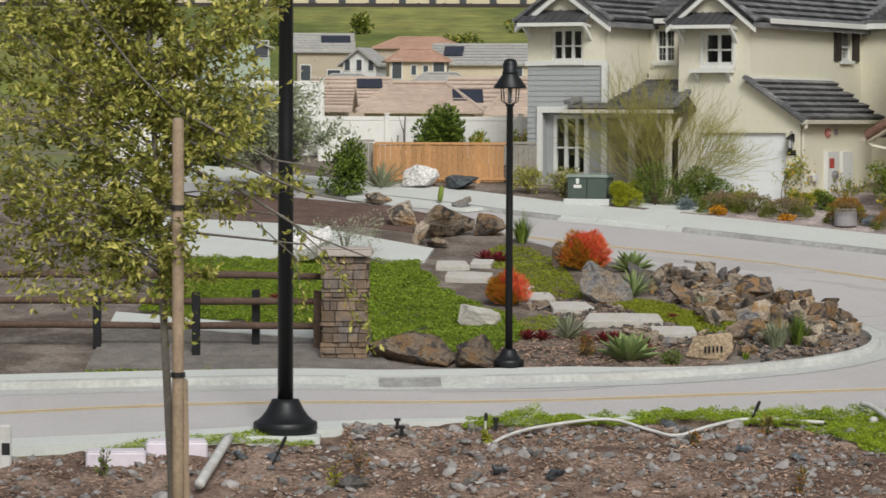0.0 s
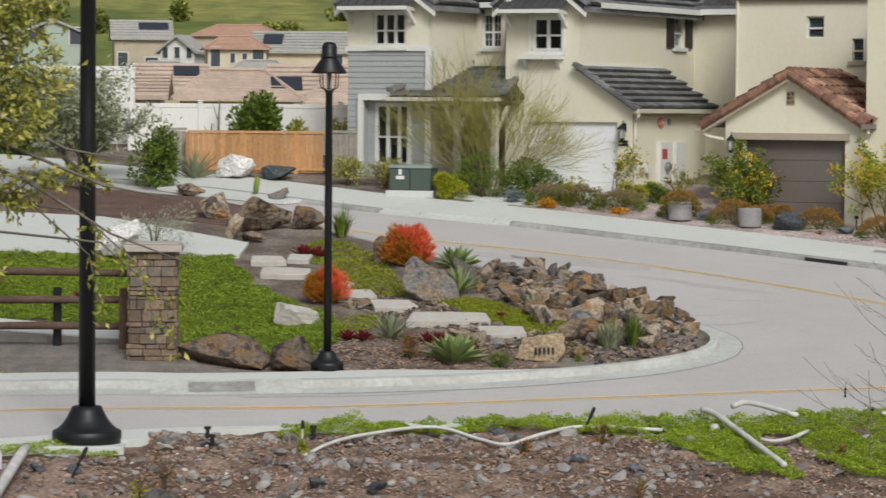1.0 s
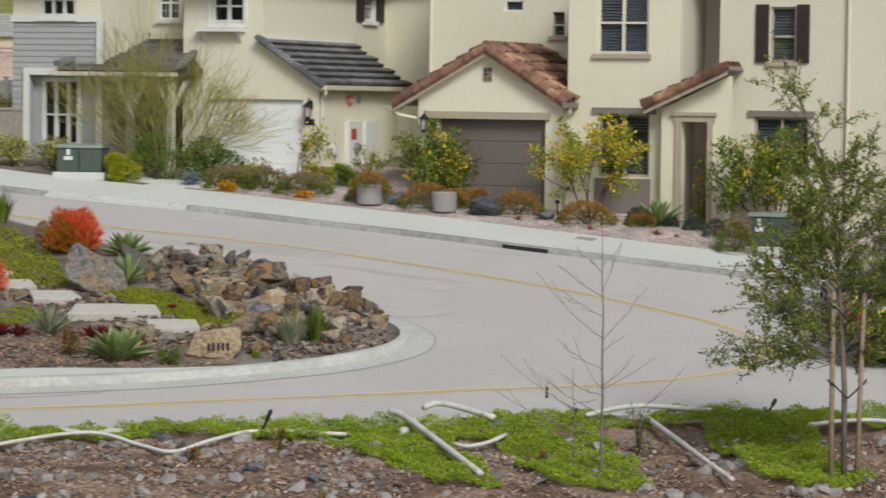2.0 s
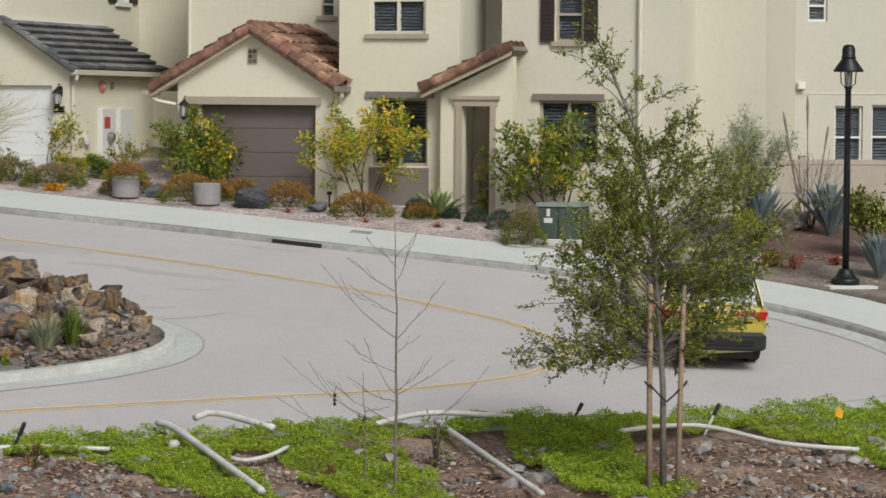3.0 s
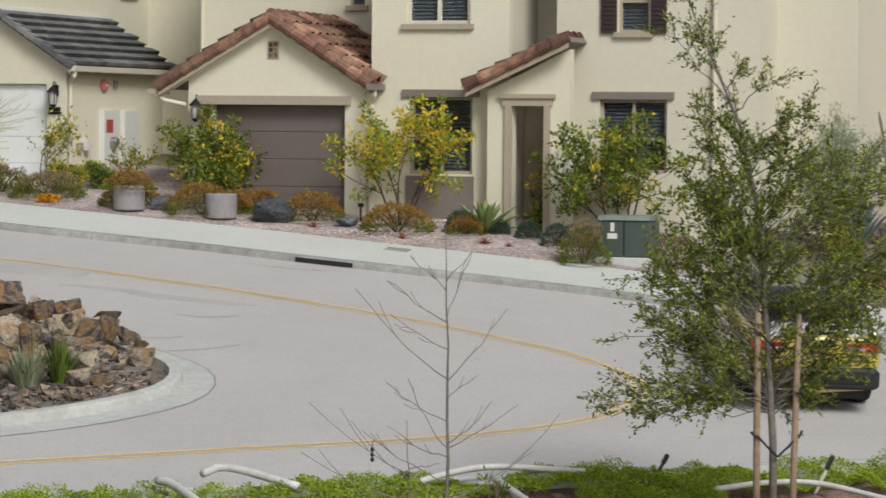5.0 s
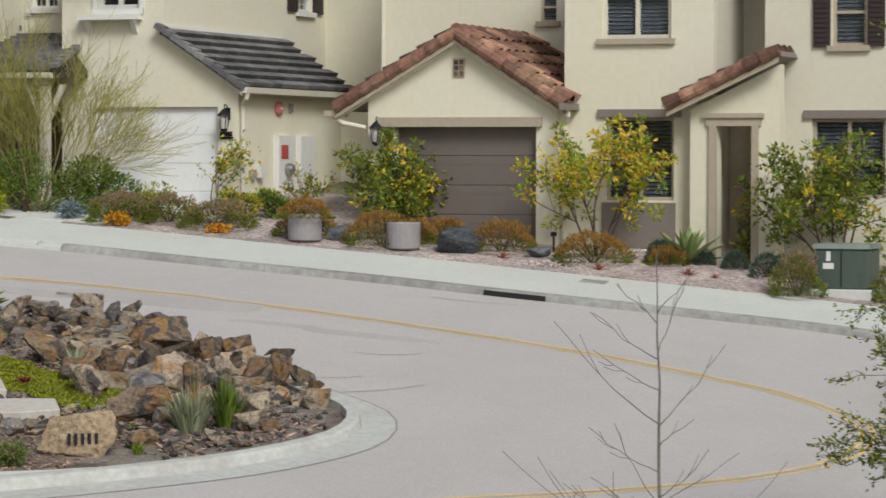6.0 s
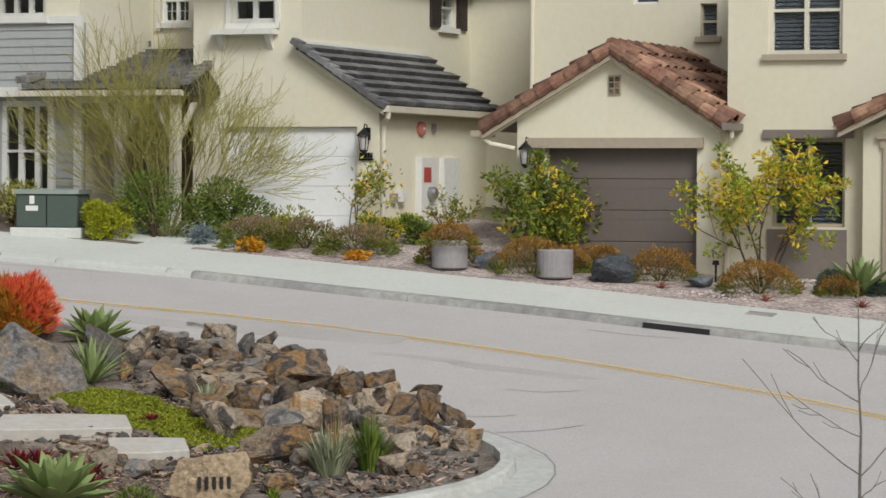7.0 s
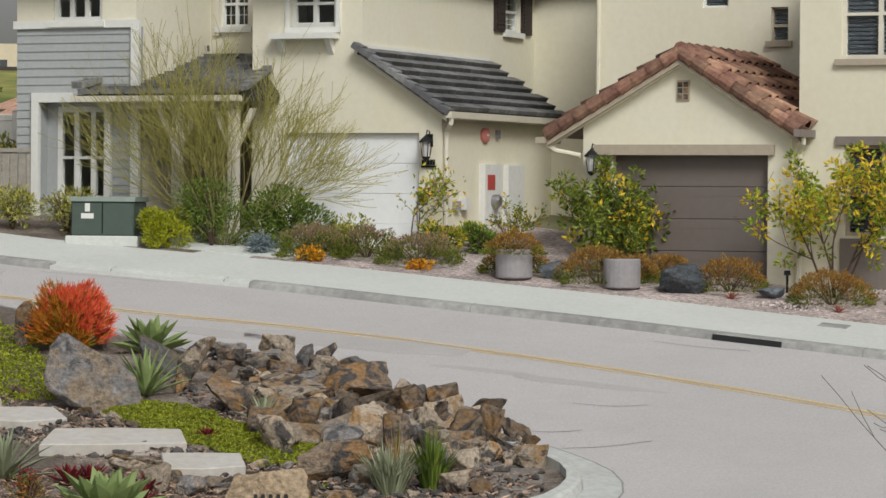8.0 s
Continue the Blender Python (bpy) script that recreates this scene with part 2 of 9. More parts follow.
    leaf_pink=leaf_material("dusty_pink_bloom", (0.15, 0.14, 0.05), (0.42, 0.28, 0.2)),
    leaf_arbutus_green=leaf_material("arbutus_green", (0.085, 0.15, 0.012), (0.36, 0.43, 0.04)),
    leaf_arbutus_deep=leaf_material("arbutus_deep_green", (0.05, 0.09, 0.012), (0.27, 0.32, 0.045)),
    leaf_arbutus_gold=leaf_material("arbutus_gold", (0.42, 0.38, 0.03), (0.82, 0.58, 0.05)),
    leaf_cover=leaf_material("ground_cover_green", (0.09, 0.16, 0.012), (0.33, 0.43, 0.045)),
    leaf_cover_dark=leaf_material("ground_cover_deep", (0.11, 0.2, 0.012), (0.49, 0.6, 0.06)),
    leaf_agave=leaf_material("agave_blue", (0.15, 0.19, 0.2), (0.28, 0.34, 0.36)),
    leaf_aloe=leaf_material("aloe_green", (0.17, 0.25, 0.08), (0.42, 0.5, 0.22)),
    leaf_fire=leaf_material("fire_stick_red", (0.75, 0.09, 0.04), (0.95, 0.21, 0.11)),
    leaf_fire_low=leaf_material("fire_stick_orange", (0.2, 0.21, 0.02), (0.85, 0.3, 0.04)),
    leaf_wine=leaf_material("wine_red_rosette", (0.12, 0.016, 0.02), (0.34, 0.045, 0.05)),
    leaf_orange_bloom=leaf_material("orange_bloom", (0.5, 0.22, 0.01), (0.85, 0.42, 0.03)),
)


def rock_material(name, base, rust, dark, rusty=0.5, darkly=0.55):
    """Broken stone: a base colour, rusty faces and darker areas in patches, grain and rough relief."""
    m = bpy.data.materials.new(name)
    m.use_nodes = True
    n, ln = m.node_tree.nodes, m.node_tree.links
    b = n["Principled BSDF"]
    b.inputs["Roughness"].default_value = 0.92
    b.inputs["Specular IOR Level"].default_value = 0.25
    info, geo = n.new("ShaderNodeObjectInfo"), n.new("ShaderNodeNewGeometry")
    shift = n.new("ShaderNodeVectorMath")
    shift.operation = "MULTIPLY_ADD"
    ln.new(info.outputs["Random"], shift.inputs[0])
    shift.inputs[1].default_value = (37, 53, 71)
    ln.new(geo.outputs["Position"], shift.inputs[2])

    def tex(scale, lo, hi, a=0.0, c=1.0, detail=6.0, warp=0.0):
        x = n.new("ShaderNodeTexNoise")
        x.inputs["Scale"].default_value = scale
        x.inputs["Detail"].default_value = detail
        x.inputs["Roughness"].default_value = 0.65
        x.inputs["Distortion"].default_value = warp
        ln.new(shift.outputs[0], x.inputs["Vector"])
        r = n.new("ShaderNodeMapRange")
        for k, v in enumerate((lo, hi, a, c)):
            r.inputs[k + 1].default_value = v
        ln.new(x.outputs["Fac"], r.inputs[0])
        return r.outputs[0]

    def mix(a, c, f, blend="MIX"):
        x = n.new("ShaderNodeMix")
        x.data_type = "RGBA"
        x.blend_type = blend
        for sock, v in ((x.inputs[6], a), (x.inputs[7], c), (x.inputs[0], f)):
            if isinstance(v, (tuple, float)):
                sock.default_value = v
            else:
                ln.new(v, sock)
        return x.outputs[2]

    col = mix((*base, 1), (*rust, 1), tex(1.9, rusty, rusty + 0.12, warp=0.6))
    col = mix(col, (*dark, 1), tex(2.6, darkly, darkly + 0.08, warp=1.0))
    comb = n.new("ShaderNodeCombineColor")
    f = n.new("ShaderNodeMath")
    f.operation = "MULTIPLY"
    ln.new(tex(16, 0.3, 0.7, 0.55, 1.42), f.inputs[0])
    each = n.new("ShaderNodeMapRange")
    each.inputs[3].default_value, each.inputs[4].default_value = 0.55, 1.45
    ln.new(info.outputs["Random"], each.inputs[0])
    ln.new(each.outputs[0], f.inputs[1])
    for k in range(3):
        ln.new(f.outputs[0], comb.inputs[k])
    ln.new(mix(col, comb.outputs[0], 1.0, "MULTIPLY"), b.inputs["Base Color"])
    bp = n.new("ShaderNodeBump")
    bp.inputs["Strength"].default_value = 0.9
    bp.inputs["Distance"].default_value = 0.08
    ln.new(tex(7, 0.2, 0.8, detail=9.0), bp.inputs["Height"])
    ln.new(bp.outputs[0], b.inputs["Normal"])
    return m


M["rock"] = rock_material("tan_rock", (0.42, 0.345, 0.265), (0.34, 0.21, 0.1), (0.085, 0.075, 0.068), 0.5, 0.51)
M["rock_brown"] = rock_material("rusty_brown_rock", (0.2, 0.155, 0.115), (0.22, 0.13, 0.06), (0.065, 0.058, 0.055), 0.45, 0.5)
M["rock_grey"] = rock_material("grey_rock", (0.225, 0.215, 0.21), (0.28, 0.22, 0.16), (0.1, 0.097, 0.098), 0.47, 0.55)
M["rock_pale"] = rock_material("pale_rock", (0.64, 0.62, 0.6), (0.55, 0.5, 0.45), (0.4, 0.39, 0.39), 0.56, 0.56)
M["rock_blue"] = rock_material("blue_grey_rock", (0.12, 0.135, 0.15), (0.2, 0.21, 0.22), (0.075, 0.08, 0.085), 0.54, 0.55)


# ---- building helpers ----
def GZ(x, y):
    """Height of the tilted ground: the slope of the street, then level terraces, then the far hillside."""
    if y < 96:
        return 0.15 * (y - 62.64)
    if y < 130:
        return 5.0 - (y - 96) * 0.1
    if y < 300:
        return 1.6
    if y < 470:
        return 1.6 + (y - 300) * 0.045
    if y < 720:
        return 9.25 + (y - 470) * 0.08
    return 29.25 + (y - 720) * 0.004


def at_ground(x, y, up=0.0):
    return Vector((x, y, GZ(x, y) + up))


def mesh_of(bm, name, smooth=False):
    me = bpy.data.meshes.new(name)
    bm.normal_update()
    bm.to_mesh(me)
    bm.free()
    if smooth:
        me.polygons.foreach_set("use_smooth", [True] * len(me.polygons))
    return me


def part(name, bm, mat, parent=None, label="", smooth=False, kind="", category=""):
    me = mesh_of(bm, name, smooth)
    me.materials.append(M[mat] if isinstance(mat, str) else mat)
    ob = new(name, me)
    if parent is not None:
        ob.parent = parent
    if label or kind or category:
        tagged(ob, label, category, "", kind)
    return ob


def piece(name, me, parent, m):
    """An object that shares a mesh with others of its kind."""
    ob = new(name, me)
    ob.parent = parent
    ob.matrix_basis = m
    return ob


def thing(name, m, label, category, group="", kind=""):
    ob = new(name)
    ob.matrix_basis = m
    ob.empty_display_size = 0.2
    return tagged(ob, label, category, group, kind)


def quad_box(bm, p0, p1, bevel=0.0):
    """Box between two corners."""
    c = [(p0[i] + p1[i]) / 2 for i in range(3)]
    s = [abs(p1[i] - p0[i]) for i in range(3)]
    r = bmesh.ops.create_cube(bm, size=1.0, matrix=Matrix.LocRotScale(c, None, s))
    if bevel:
        es = {e for v in r["verts"] for e in v.link_edges}
        bmesh.ops.bevel(bm, geom=list(es), offset=bevel, segments=1, affect="EDGES")
    return r["verts"]


def box(name, p0, p1, mat, parent=None, label="", bevel=0.0):
    bm = bmesh.new()
    quad_box(bm, p0, p1, bevel)
    return part(name, bm, mat, parent, label)


def prism(bm, poly, axis, lo, hi):
    """Extrudes a polygon of 2D points along an axis; the points fill the two other axes in order."""
    def at(p, h):
        q = list(p)
        q.insert(axis, h)
        return bm.verts.new(q)
    a, b = [at(p, lo) for p in poly], [at(p, hi) for p in poly]
    n = len(poly)
    bm.faces.new(a)
    bm.faces.new(b[::-1])
    for i in range(n):
        bm.faces.new((a[i], a[(i + 1) % n], b[(i + 1) % n], b[i]))
    bmesh.ops.recalc_face_normals(bm, faces=bm.faces[:])


def lathe(bm, profile, seg=16, m=None, square=False):
    """Turns (radius, height) rows about z."""
    rings = []
    for r, h in profile:
        ring = []
        for k in range(seg):
            a = 2 * math.pi * (k + (0.5 if square else 0)) / seg
            v = Vector((r * math.cos(a), r * math.sin(a), h))
            ring.append(bm.verts.new(m @ v if m else v))
        rings.append(ring)
    for a, b in zip(rings, rings[1:]):
        for k in range(seg):
            bm.faces.new((a[k], a[(k + 1) % seg], b[(k + 1) % seg], b[k]))
    bm.faces.new(rings[0][::-1])
    bm.faces.new(rings[-1])


def tube(bm, pts, radii, seg=6):
    """A tapered tube along points."""
    pts = [Vector(p) for p in pts]
    if not hasattr(radii, "__len__"):
        radii = [radii] * len(pts)
    rings = []
    for i, p in enumerate(pts):
        d = pts[min(i + 1, len(pts) - 1)] - pts[max(i - 1, 0)]
        d = d.normalized() if d.length > 1e-6 else Vector((0, 0, 1))
        x = d.cross(Vector((0.31, 0.92, 0.24))).normalized()
        y = d.cross(x)
        rings.append([bm.verts.new(p + (x * math.cos(2 * math.pi * k / seg) + y * math.sin(2 * math.pi * k / seg)) * radii[i]) for k in range(seg)])
    for a, b in zip(rings, rings[1:]):
        for k in range(seg):
            bm.faces.new((a[k], a[(k + 1) % seg], b[(k + 1) % seg], b[k]))
    bm.faces.new(rings[0][::-1])
    bm.faces.new(rings[-1])


def spline(points, step=0.6):
    """A smooth line through points (Catmull-Rom)."""
    p = [Vector(q) for q in points]
    p = [2 * p[0] - p[1]] + p + [2 * p[-1] - p[-2]]
    out = []
    for i in range(1, len(p) - 2):
        n = max(2, int((p[i + 1] - p[i]).length / step))
        for k in range(n):
            t = k / n
            a, b, c, d = p[i - 1], p[i], p[i + 1], p[i + 2]
            out.append(0.5 * (2 * b + (c - a) * t + (2 * a - 5 * b + 4 * c - d) * t * t + (3 * b - a - 3 * c + d) * t ** 3))
    out.append(p[-2])
    return out


def offset_line(line, d):
    """Shifts a plan line to its left by d."""
    out = []
    for i, p in enumerate(line):
        t = line[min(i + 1, len(line) - 1)] - line[max(i - 1, 0)]
        out.append(Vector((p.x - t.y / t.length * d, p.y + t.x / t.length * d)))
    return out


def strip(bm, left, right, up_l, up_r):
    """A band between two plan lines, at heights above the ground."""
    a = [bm.verts.new(at_ground(p.x, p.y, up_l)) for p in left]
    b = [bm.verts.new(at_ground(p.x, p.y, up_r)) for p in right]
    for i in range(len(a) - 1):
        bm.faces.new((a[i], a[i + 1], b[i + 1], b[i]))
    return a, b


def sheet(bm, outline, up, depth=0.3):
    """A flat slab of ground with an outline in plan."""
    top = [bm.verts.new(at_ground(p[0], p[1], up)) for p in outline]
    low = [bm.verts.new(at_ground(p[0], p[1], up - depth)) for p in outline]
    f = bm.faces.new(top)
    n = len(top)
    for i in range(n):
        bm.faces.new((top[i], low[i], low[(i + 1) % n], top[(i + 1) % n]))
    bmesh.ops.triangulate(bm, faces=[f])
    bmesh.ops.recalc_face_normals(bm, faces=bm.faces[:])


# ---- ground, road, kerbs ----
bm = bmesh.new()
ys = [-60, 0, 40, 62, 80, 96, 113, 130, 200, 300, 385, 470, 530, 590, 650, 720, 900, 1500, 3000]
xs = [-1500, -600, -300, -150, -80, -40, 0, 40, 80, 150, 300, 600, 1500]
grid = [[bm.verts.new((x, y, GZ(x, y) - 0.05)) for x in xs] for y in ys]
for r0, r1 in zip(grid, grid[1:]):
    for i in range(len(xs) - 1):
        bm.faces.new((r0[i], r0[i + 1], r1[i + 1], r1[i]))
ground = part("ground", bm, "field", label="dry grassy ground sloping up from the road to far terraces", kind="structure", category="ground")

# plan of the street: outer edge from near left round the bend to far left, and the edge of the planted point inside it
OUTER = spline([(-40, 57.5), (-20, 59.6), (-5.84, 62.2), (-1.53, 63.3), (2.87, 63.75), (9.0, 64.4), (16.2, 64.95), (18.6, 65.1), (20.6, 65.45),
                (22.0, 66.2), (22.9, 67.5), (23.05, 69.1), (22.75, 70.6), (22.15, 71.9), (21.4, 73.1), (18.6, 75.95), (15.7, 77.95), (13.2, 79.55), (11.6, 80.6), (8.9, 82.2),
                (6.5, 83.65), (2.83, 85.55), (-1.5, 88.3), (-10, 92.2)], 0.5)
OUTER = [Vector((p[0], p[1])) for p in OUTER]
INNER = spline([(-40, 62.2), (-20, 64.6), (-4.6, 66.6), (-0.5, 66.7), (3.0, 67.05), (5.4, 67.5), (7.64, 68.28), (8.75, 68.9), (9.55, 69.62), (9.95, 70.45),
                (9.98, 71.3), (9.65, 72.1), (9.1, 73.1), (8.0, 75.2), (5.3, 78.9), (2.6, 82.2), (0.7, 84.6), (-2.0, 86.6), (-10, 89.4)], 0.4)
INNER = [Vector((p[0], p[1])) for p in INNER]

bm = bmesh.new()
sheet(bm, OUTER + INNER[::-1], 0.0, 0.04)
road = part("road", bm, "road", label="pale worn asphalt road curving round a planted point", kind="structure", category="road")


def near_index(line, x, y):
    return min(range(len(line)), key=lambda i: (line[i].x - x) ** 2 + (line[i].y - y) ** 2)


def kerb_run(name, line, side, start, end, high, label, mat="kerb", inner=0.2):
    i, j = near_index(line, *start), near_index(line, *end)
    run = line[min(i, j):max(i, j) + 1]
    bm = bmesh.new()
    rows = []
    for d, up in ((0.0, -0.02), (0.03, high * 0.8), (0.07, high), (inner, high + 0.004), (inner, -0.02)):
        rows.append([bm.verts.new(at_ground(p.x, p.y, up)) for p in offset_line(run, side * d)])
    for a, b in zip(rows, rows[1:]):
        for k in range(len(a) - 1):
            bm.faces.new((a[k], a[k + 1], b[k + 1], b[k]))
    bm.faces.new([r[0] for r in rows])
    bm.faces.new([r[-1] for r in rows][::-1])
    bmesh.ops.recalc_face_normals(bm, faces=bm.faces[:])
    return part(name, bm, mat, label=label, kind="structure", category="kerb")


def band(name, line, start, end, d0, d1, up, mat, label, kind="structure", category="pavement", depth=0.0):
    i, j = near_index(line, *start), near_index(line, *end)
    run = line[min(i, j):max(i, j) + 1]
    bm = bmesh.new()
    strip(bm, offset_line(run, d0), offset_line(run, d1), up, up)
    bmesh.ops.recalc_face_normals(bm, faces=bm.faces[:])
    if sum(f.normal.z for f in bm.faces) < 0:
        bmesh.ops.reverse_faces(bm, faces=bm.faces[:])
    if depth:
        r = bmesh.ops.extrude_face_region(bm, geom=bm.faces[:])
        for v in r["geom"]:
            if isinstance(v, bmesh.types.BMVert):
                v.co.z -= depth
        bmesh.ops.recalc_face_normals(bm, faces=bm.faces[:])
    return part(name, bm, mat, label=label, kind=kind, category=category)


# far side: kerbs broken by driveways, gutter, pavement (the outer line runs so that its right hand is outside)
kerb_run("kerb_far", OUTER, -1, (6.6, 83.9), (22.6, 68.0), 0.1, "grey stained concrete kerb along the far pavement")
kerb_run("kerb_upper", OUTER, -1, (-6, 90.7), (3.6, 85.5), 0.1, "grey concrete kerb by the upper pavement")
kerb_run("kerb_near", OUTER, -1, (-30, 58.5), (17.5, 65.1), 0.13, "pale concrete kerb on the near side", "concrete", 0.3)
band("gutter_far", OUTER, (21.6, 72.8), (17.0, 65.0), 0.0, 0.52, 0.006, "gutter_concrete", "smooth concrete gutter along the kerb")
band("pavement_far", OUTER, (-9, 92), (19.0, 65.3), -0.2, -2.2, 0.107, "concrete", "pale concrete pavement along the houses", depth=0.2)
band("driveway_apron", OUTER, (3.7, 85.4), (6.5, 84.0), -0.0, -0.25, 0.06, "concrete", "sloped concrete driveway apron", depth=0.15)
band("pavement_near", OUTER, (-30, 58.5), (-1.4, 63.6), -0.3, -0.75, 0.134, "concrete", "narrow concrete pavement behind the near kerb", depth=0.2)

# planted point: kerb and gutter
kerb_run("kerb_point", INNER, 1, (-12, 65.7), (-1.5, 66.6), 0.14, "pale rounded concrete kerb beside the ramp", "point_kerb", 0.2)
kerb_run("kerb_point", INNER, 1, (1.3, 66.85), (8.8, 73.6), 0.14, "pale rounded concrete kerb round the planted point", "point_kerb", 0.2)
band("gutter_seam", INNER, (2.0, 66.9), (9.3, 72.7), -0.46, -0.485, 0.007, "joint", "thin dark seam between gutter and asphalt", category="road marking")
band("gutter_seam", OUTER, (21.6, 72.8), (17.0, 65.0), 0.52, 0.545, 0.007, "joint", "thin dark seam between gutter and asphalt", category="road marking")
band("gutter_point", INNER, (-12, 65.7), (9.3, 72.7), 0.0, -0.46, 0.006, "gutter_concrete", "concrete gutter round the planted point")
i, j = near_index(INNER, -1.5, 66.6), near_index(INNER, 1.3, 66.85)
run = INNER[i:j + 1]
bm = bmesh.new()
strip(bm, offset_line(run, -0.36), offset_line(run, 0.21), 0.008, 0.15)
part("kerb_ramp", bm, "point_kerb", label="sloped concrete ramp cut into the kerb", kind="structure", category="kerb")
run = INNER[near_index(INNER, -0.75, 66.7):near_index(INNER, 0.45, 66.8) + 1]
bm = bmesh.new()
strip(bm, offset_line(run, -0.28), offset_line(run, 0.12), 0.034, 0.133)
part("ramp_plate", bm, "kerb", label="dark grey warning plate set in the ramp", kind="structure", category="pavement")
i, j = near_index(INNER, -12, 65.7), near_index(INNER, 6.3, 67.8)
run = INNER[i:j + 1]
back = [p.lerp(q, max(0.02, min(1.0, (6.2 - p.x) / 3.0))) for p, q in zip(offset_line(run, 0.2), offset_line(run, 0.78))]
bm = bmesh.new()
strip(bm, offset_line(run, 0.2), back, 0.146, 0.146)
part("walk_point", bm, "concrete", label="narrow pale concrete walk along the planted point", kind="structure", category="pavement")

# double yellow centre line
CENTRE = [Vector((p[0], p[1])) for p in spline([(-40, 60.2), (-15, 63.0), (-4.5, 65.0), (1.8, 65.4), (7.66, 66.29), (10.31, 66.72), (13.06, 67.15), (15.08, 67.85), (16.2, 68.75), (16.72, 69.8), (16.74, 70.8),
                                    (16.2, 72.25), (15.2, 73.6), (14.2, 74.8), (11.9, 76.95), (9.2, 79.05), (6.92, 80.5), (4.28, 81.85), (-1.5, 85.3), (-10, 90.3)], 0.4)]
for d in (-0.105, 0.05):
    band("centre_line", CENTRE, (-40, 60.2), (-10, 90.3), d, d + 0.06, 0.005, "yellow", "faded yellow centre line of the road", category="road marking")

band("centre_seam", CENTRE, (-40, 60.2), (-10, 90.3), -0.03, 0.035, 0.0045, "patch", "grey seam between the two centre lines", category="road marking")

# joints across the kerb and pavement
bm = bmesh.new()
total, last = 0.0, OUTER[0]
for i in range(1, len(OUTER) - 1):
    p = OUTER[i]
    total += (p - last).length
    last = p
    if total > 1.9 and p.y > 66.5 and p.x > 2.0:
        total = 0.0
        t = (OUTER[i + 1] - OUTER[i - 1]).normalized()
        n = Vector((t.y, -t.x))
        w = t * 0.009
        line = [(0.004, -0.01), (-0.026, 0.084), (-0.066, 0.104), (-0.22, 0.1085)]
        rows = [[bm.verts.new(at_ground(*(p - n * d + s * w), up)) for s in (-1, 1)] for d, up in line]
        for a, b in zip(rows, rows[1:]):
            bm.faces.new((a[0], a[1], b[1], b[0]))
part("pavement_joint", bm, "joint", label="thin dark joints across the far kerb", kind="structure", category="pavement")

# storm drain in the far kerb: a black strip stands for its shaded opening
i, j = near_index(OUTER, 13.1, 79.6), near_index(OUTER, 14.35, 78.8)
run = OUTER[i:j + 1] if i < j else OUTER[j:i + 1]
bm = bmesh.new()
a = [bm.verts.new(at_ground(p.x, p.y, 0.008)) for p in offset_line(run, 0.012)]
b = [bm.verts.new(at_ground(p.x, p.y, 0.09)) for p in offset_line(run, 0.006)]
for k in range(len(a) - 1):
    bm.faces.new((a[k], a[k + 1], b[k + 1], b[k]))
part("storm_drain", bm, "plastic", label="black strip on the far kerb for the shaded storm drain slot", kind="structure", category="drain")


# ---- houses along the far pavement, in street axes: u along the fronts, v into the houses ----
TH = radians(30)
STREET = Matrix(((math.cos(TH), math.sin(TH), 0, 0), (-math.sin(TH), math.cos(TH), 0, 0), (0, 0, 1, 0), (0, 0, 0, 1)))


def street(u, v, z=0.0):
    return STREET @ Vector((u, v, z))


def front(at):
    return lambda s, d, z: (s, at + d, z)


def side(at):
    return lambda s, d, z: (at - d, s, z)


def left_side(at):
    return lambda s, d, z: (at + d, s, z)


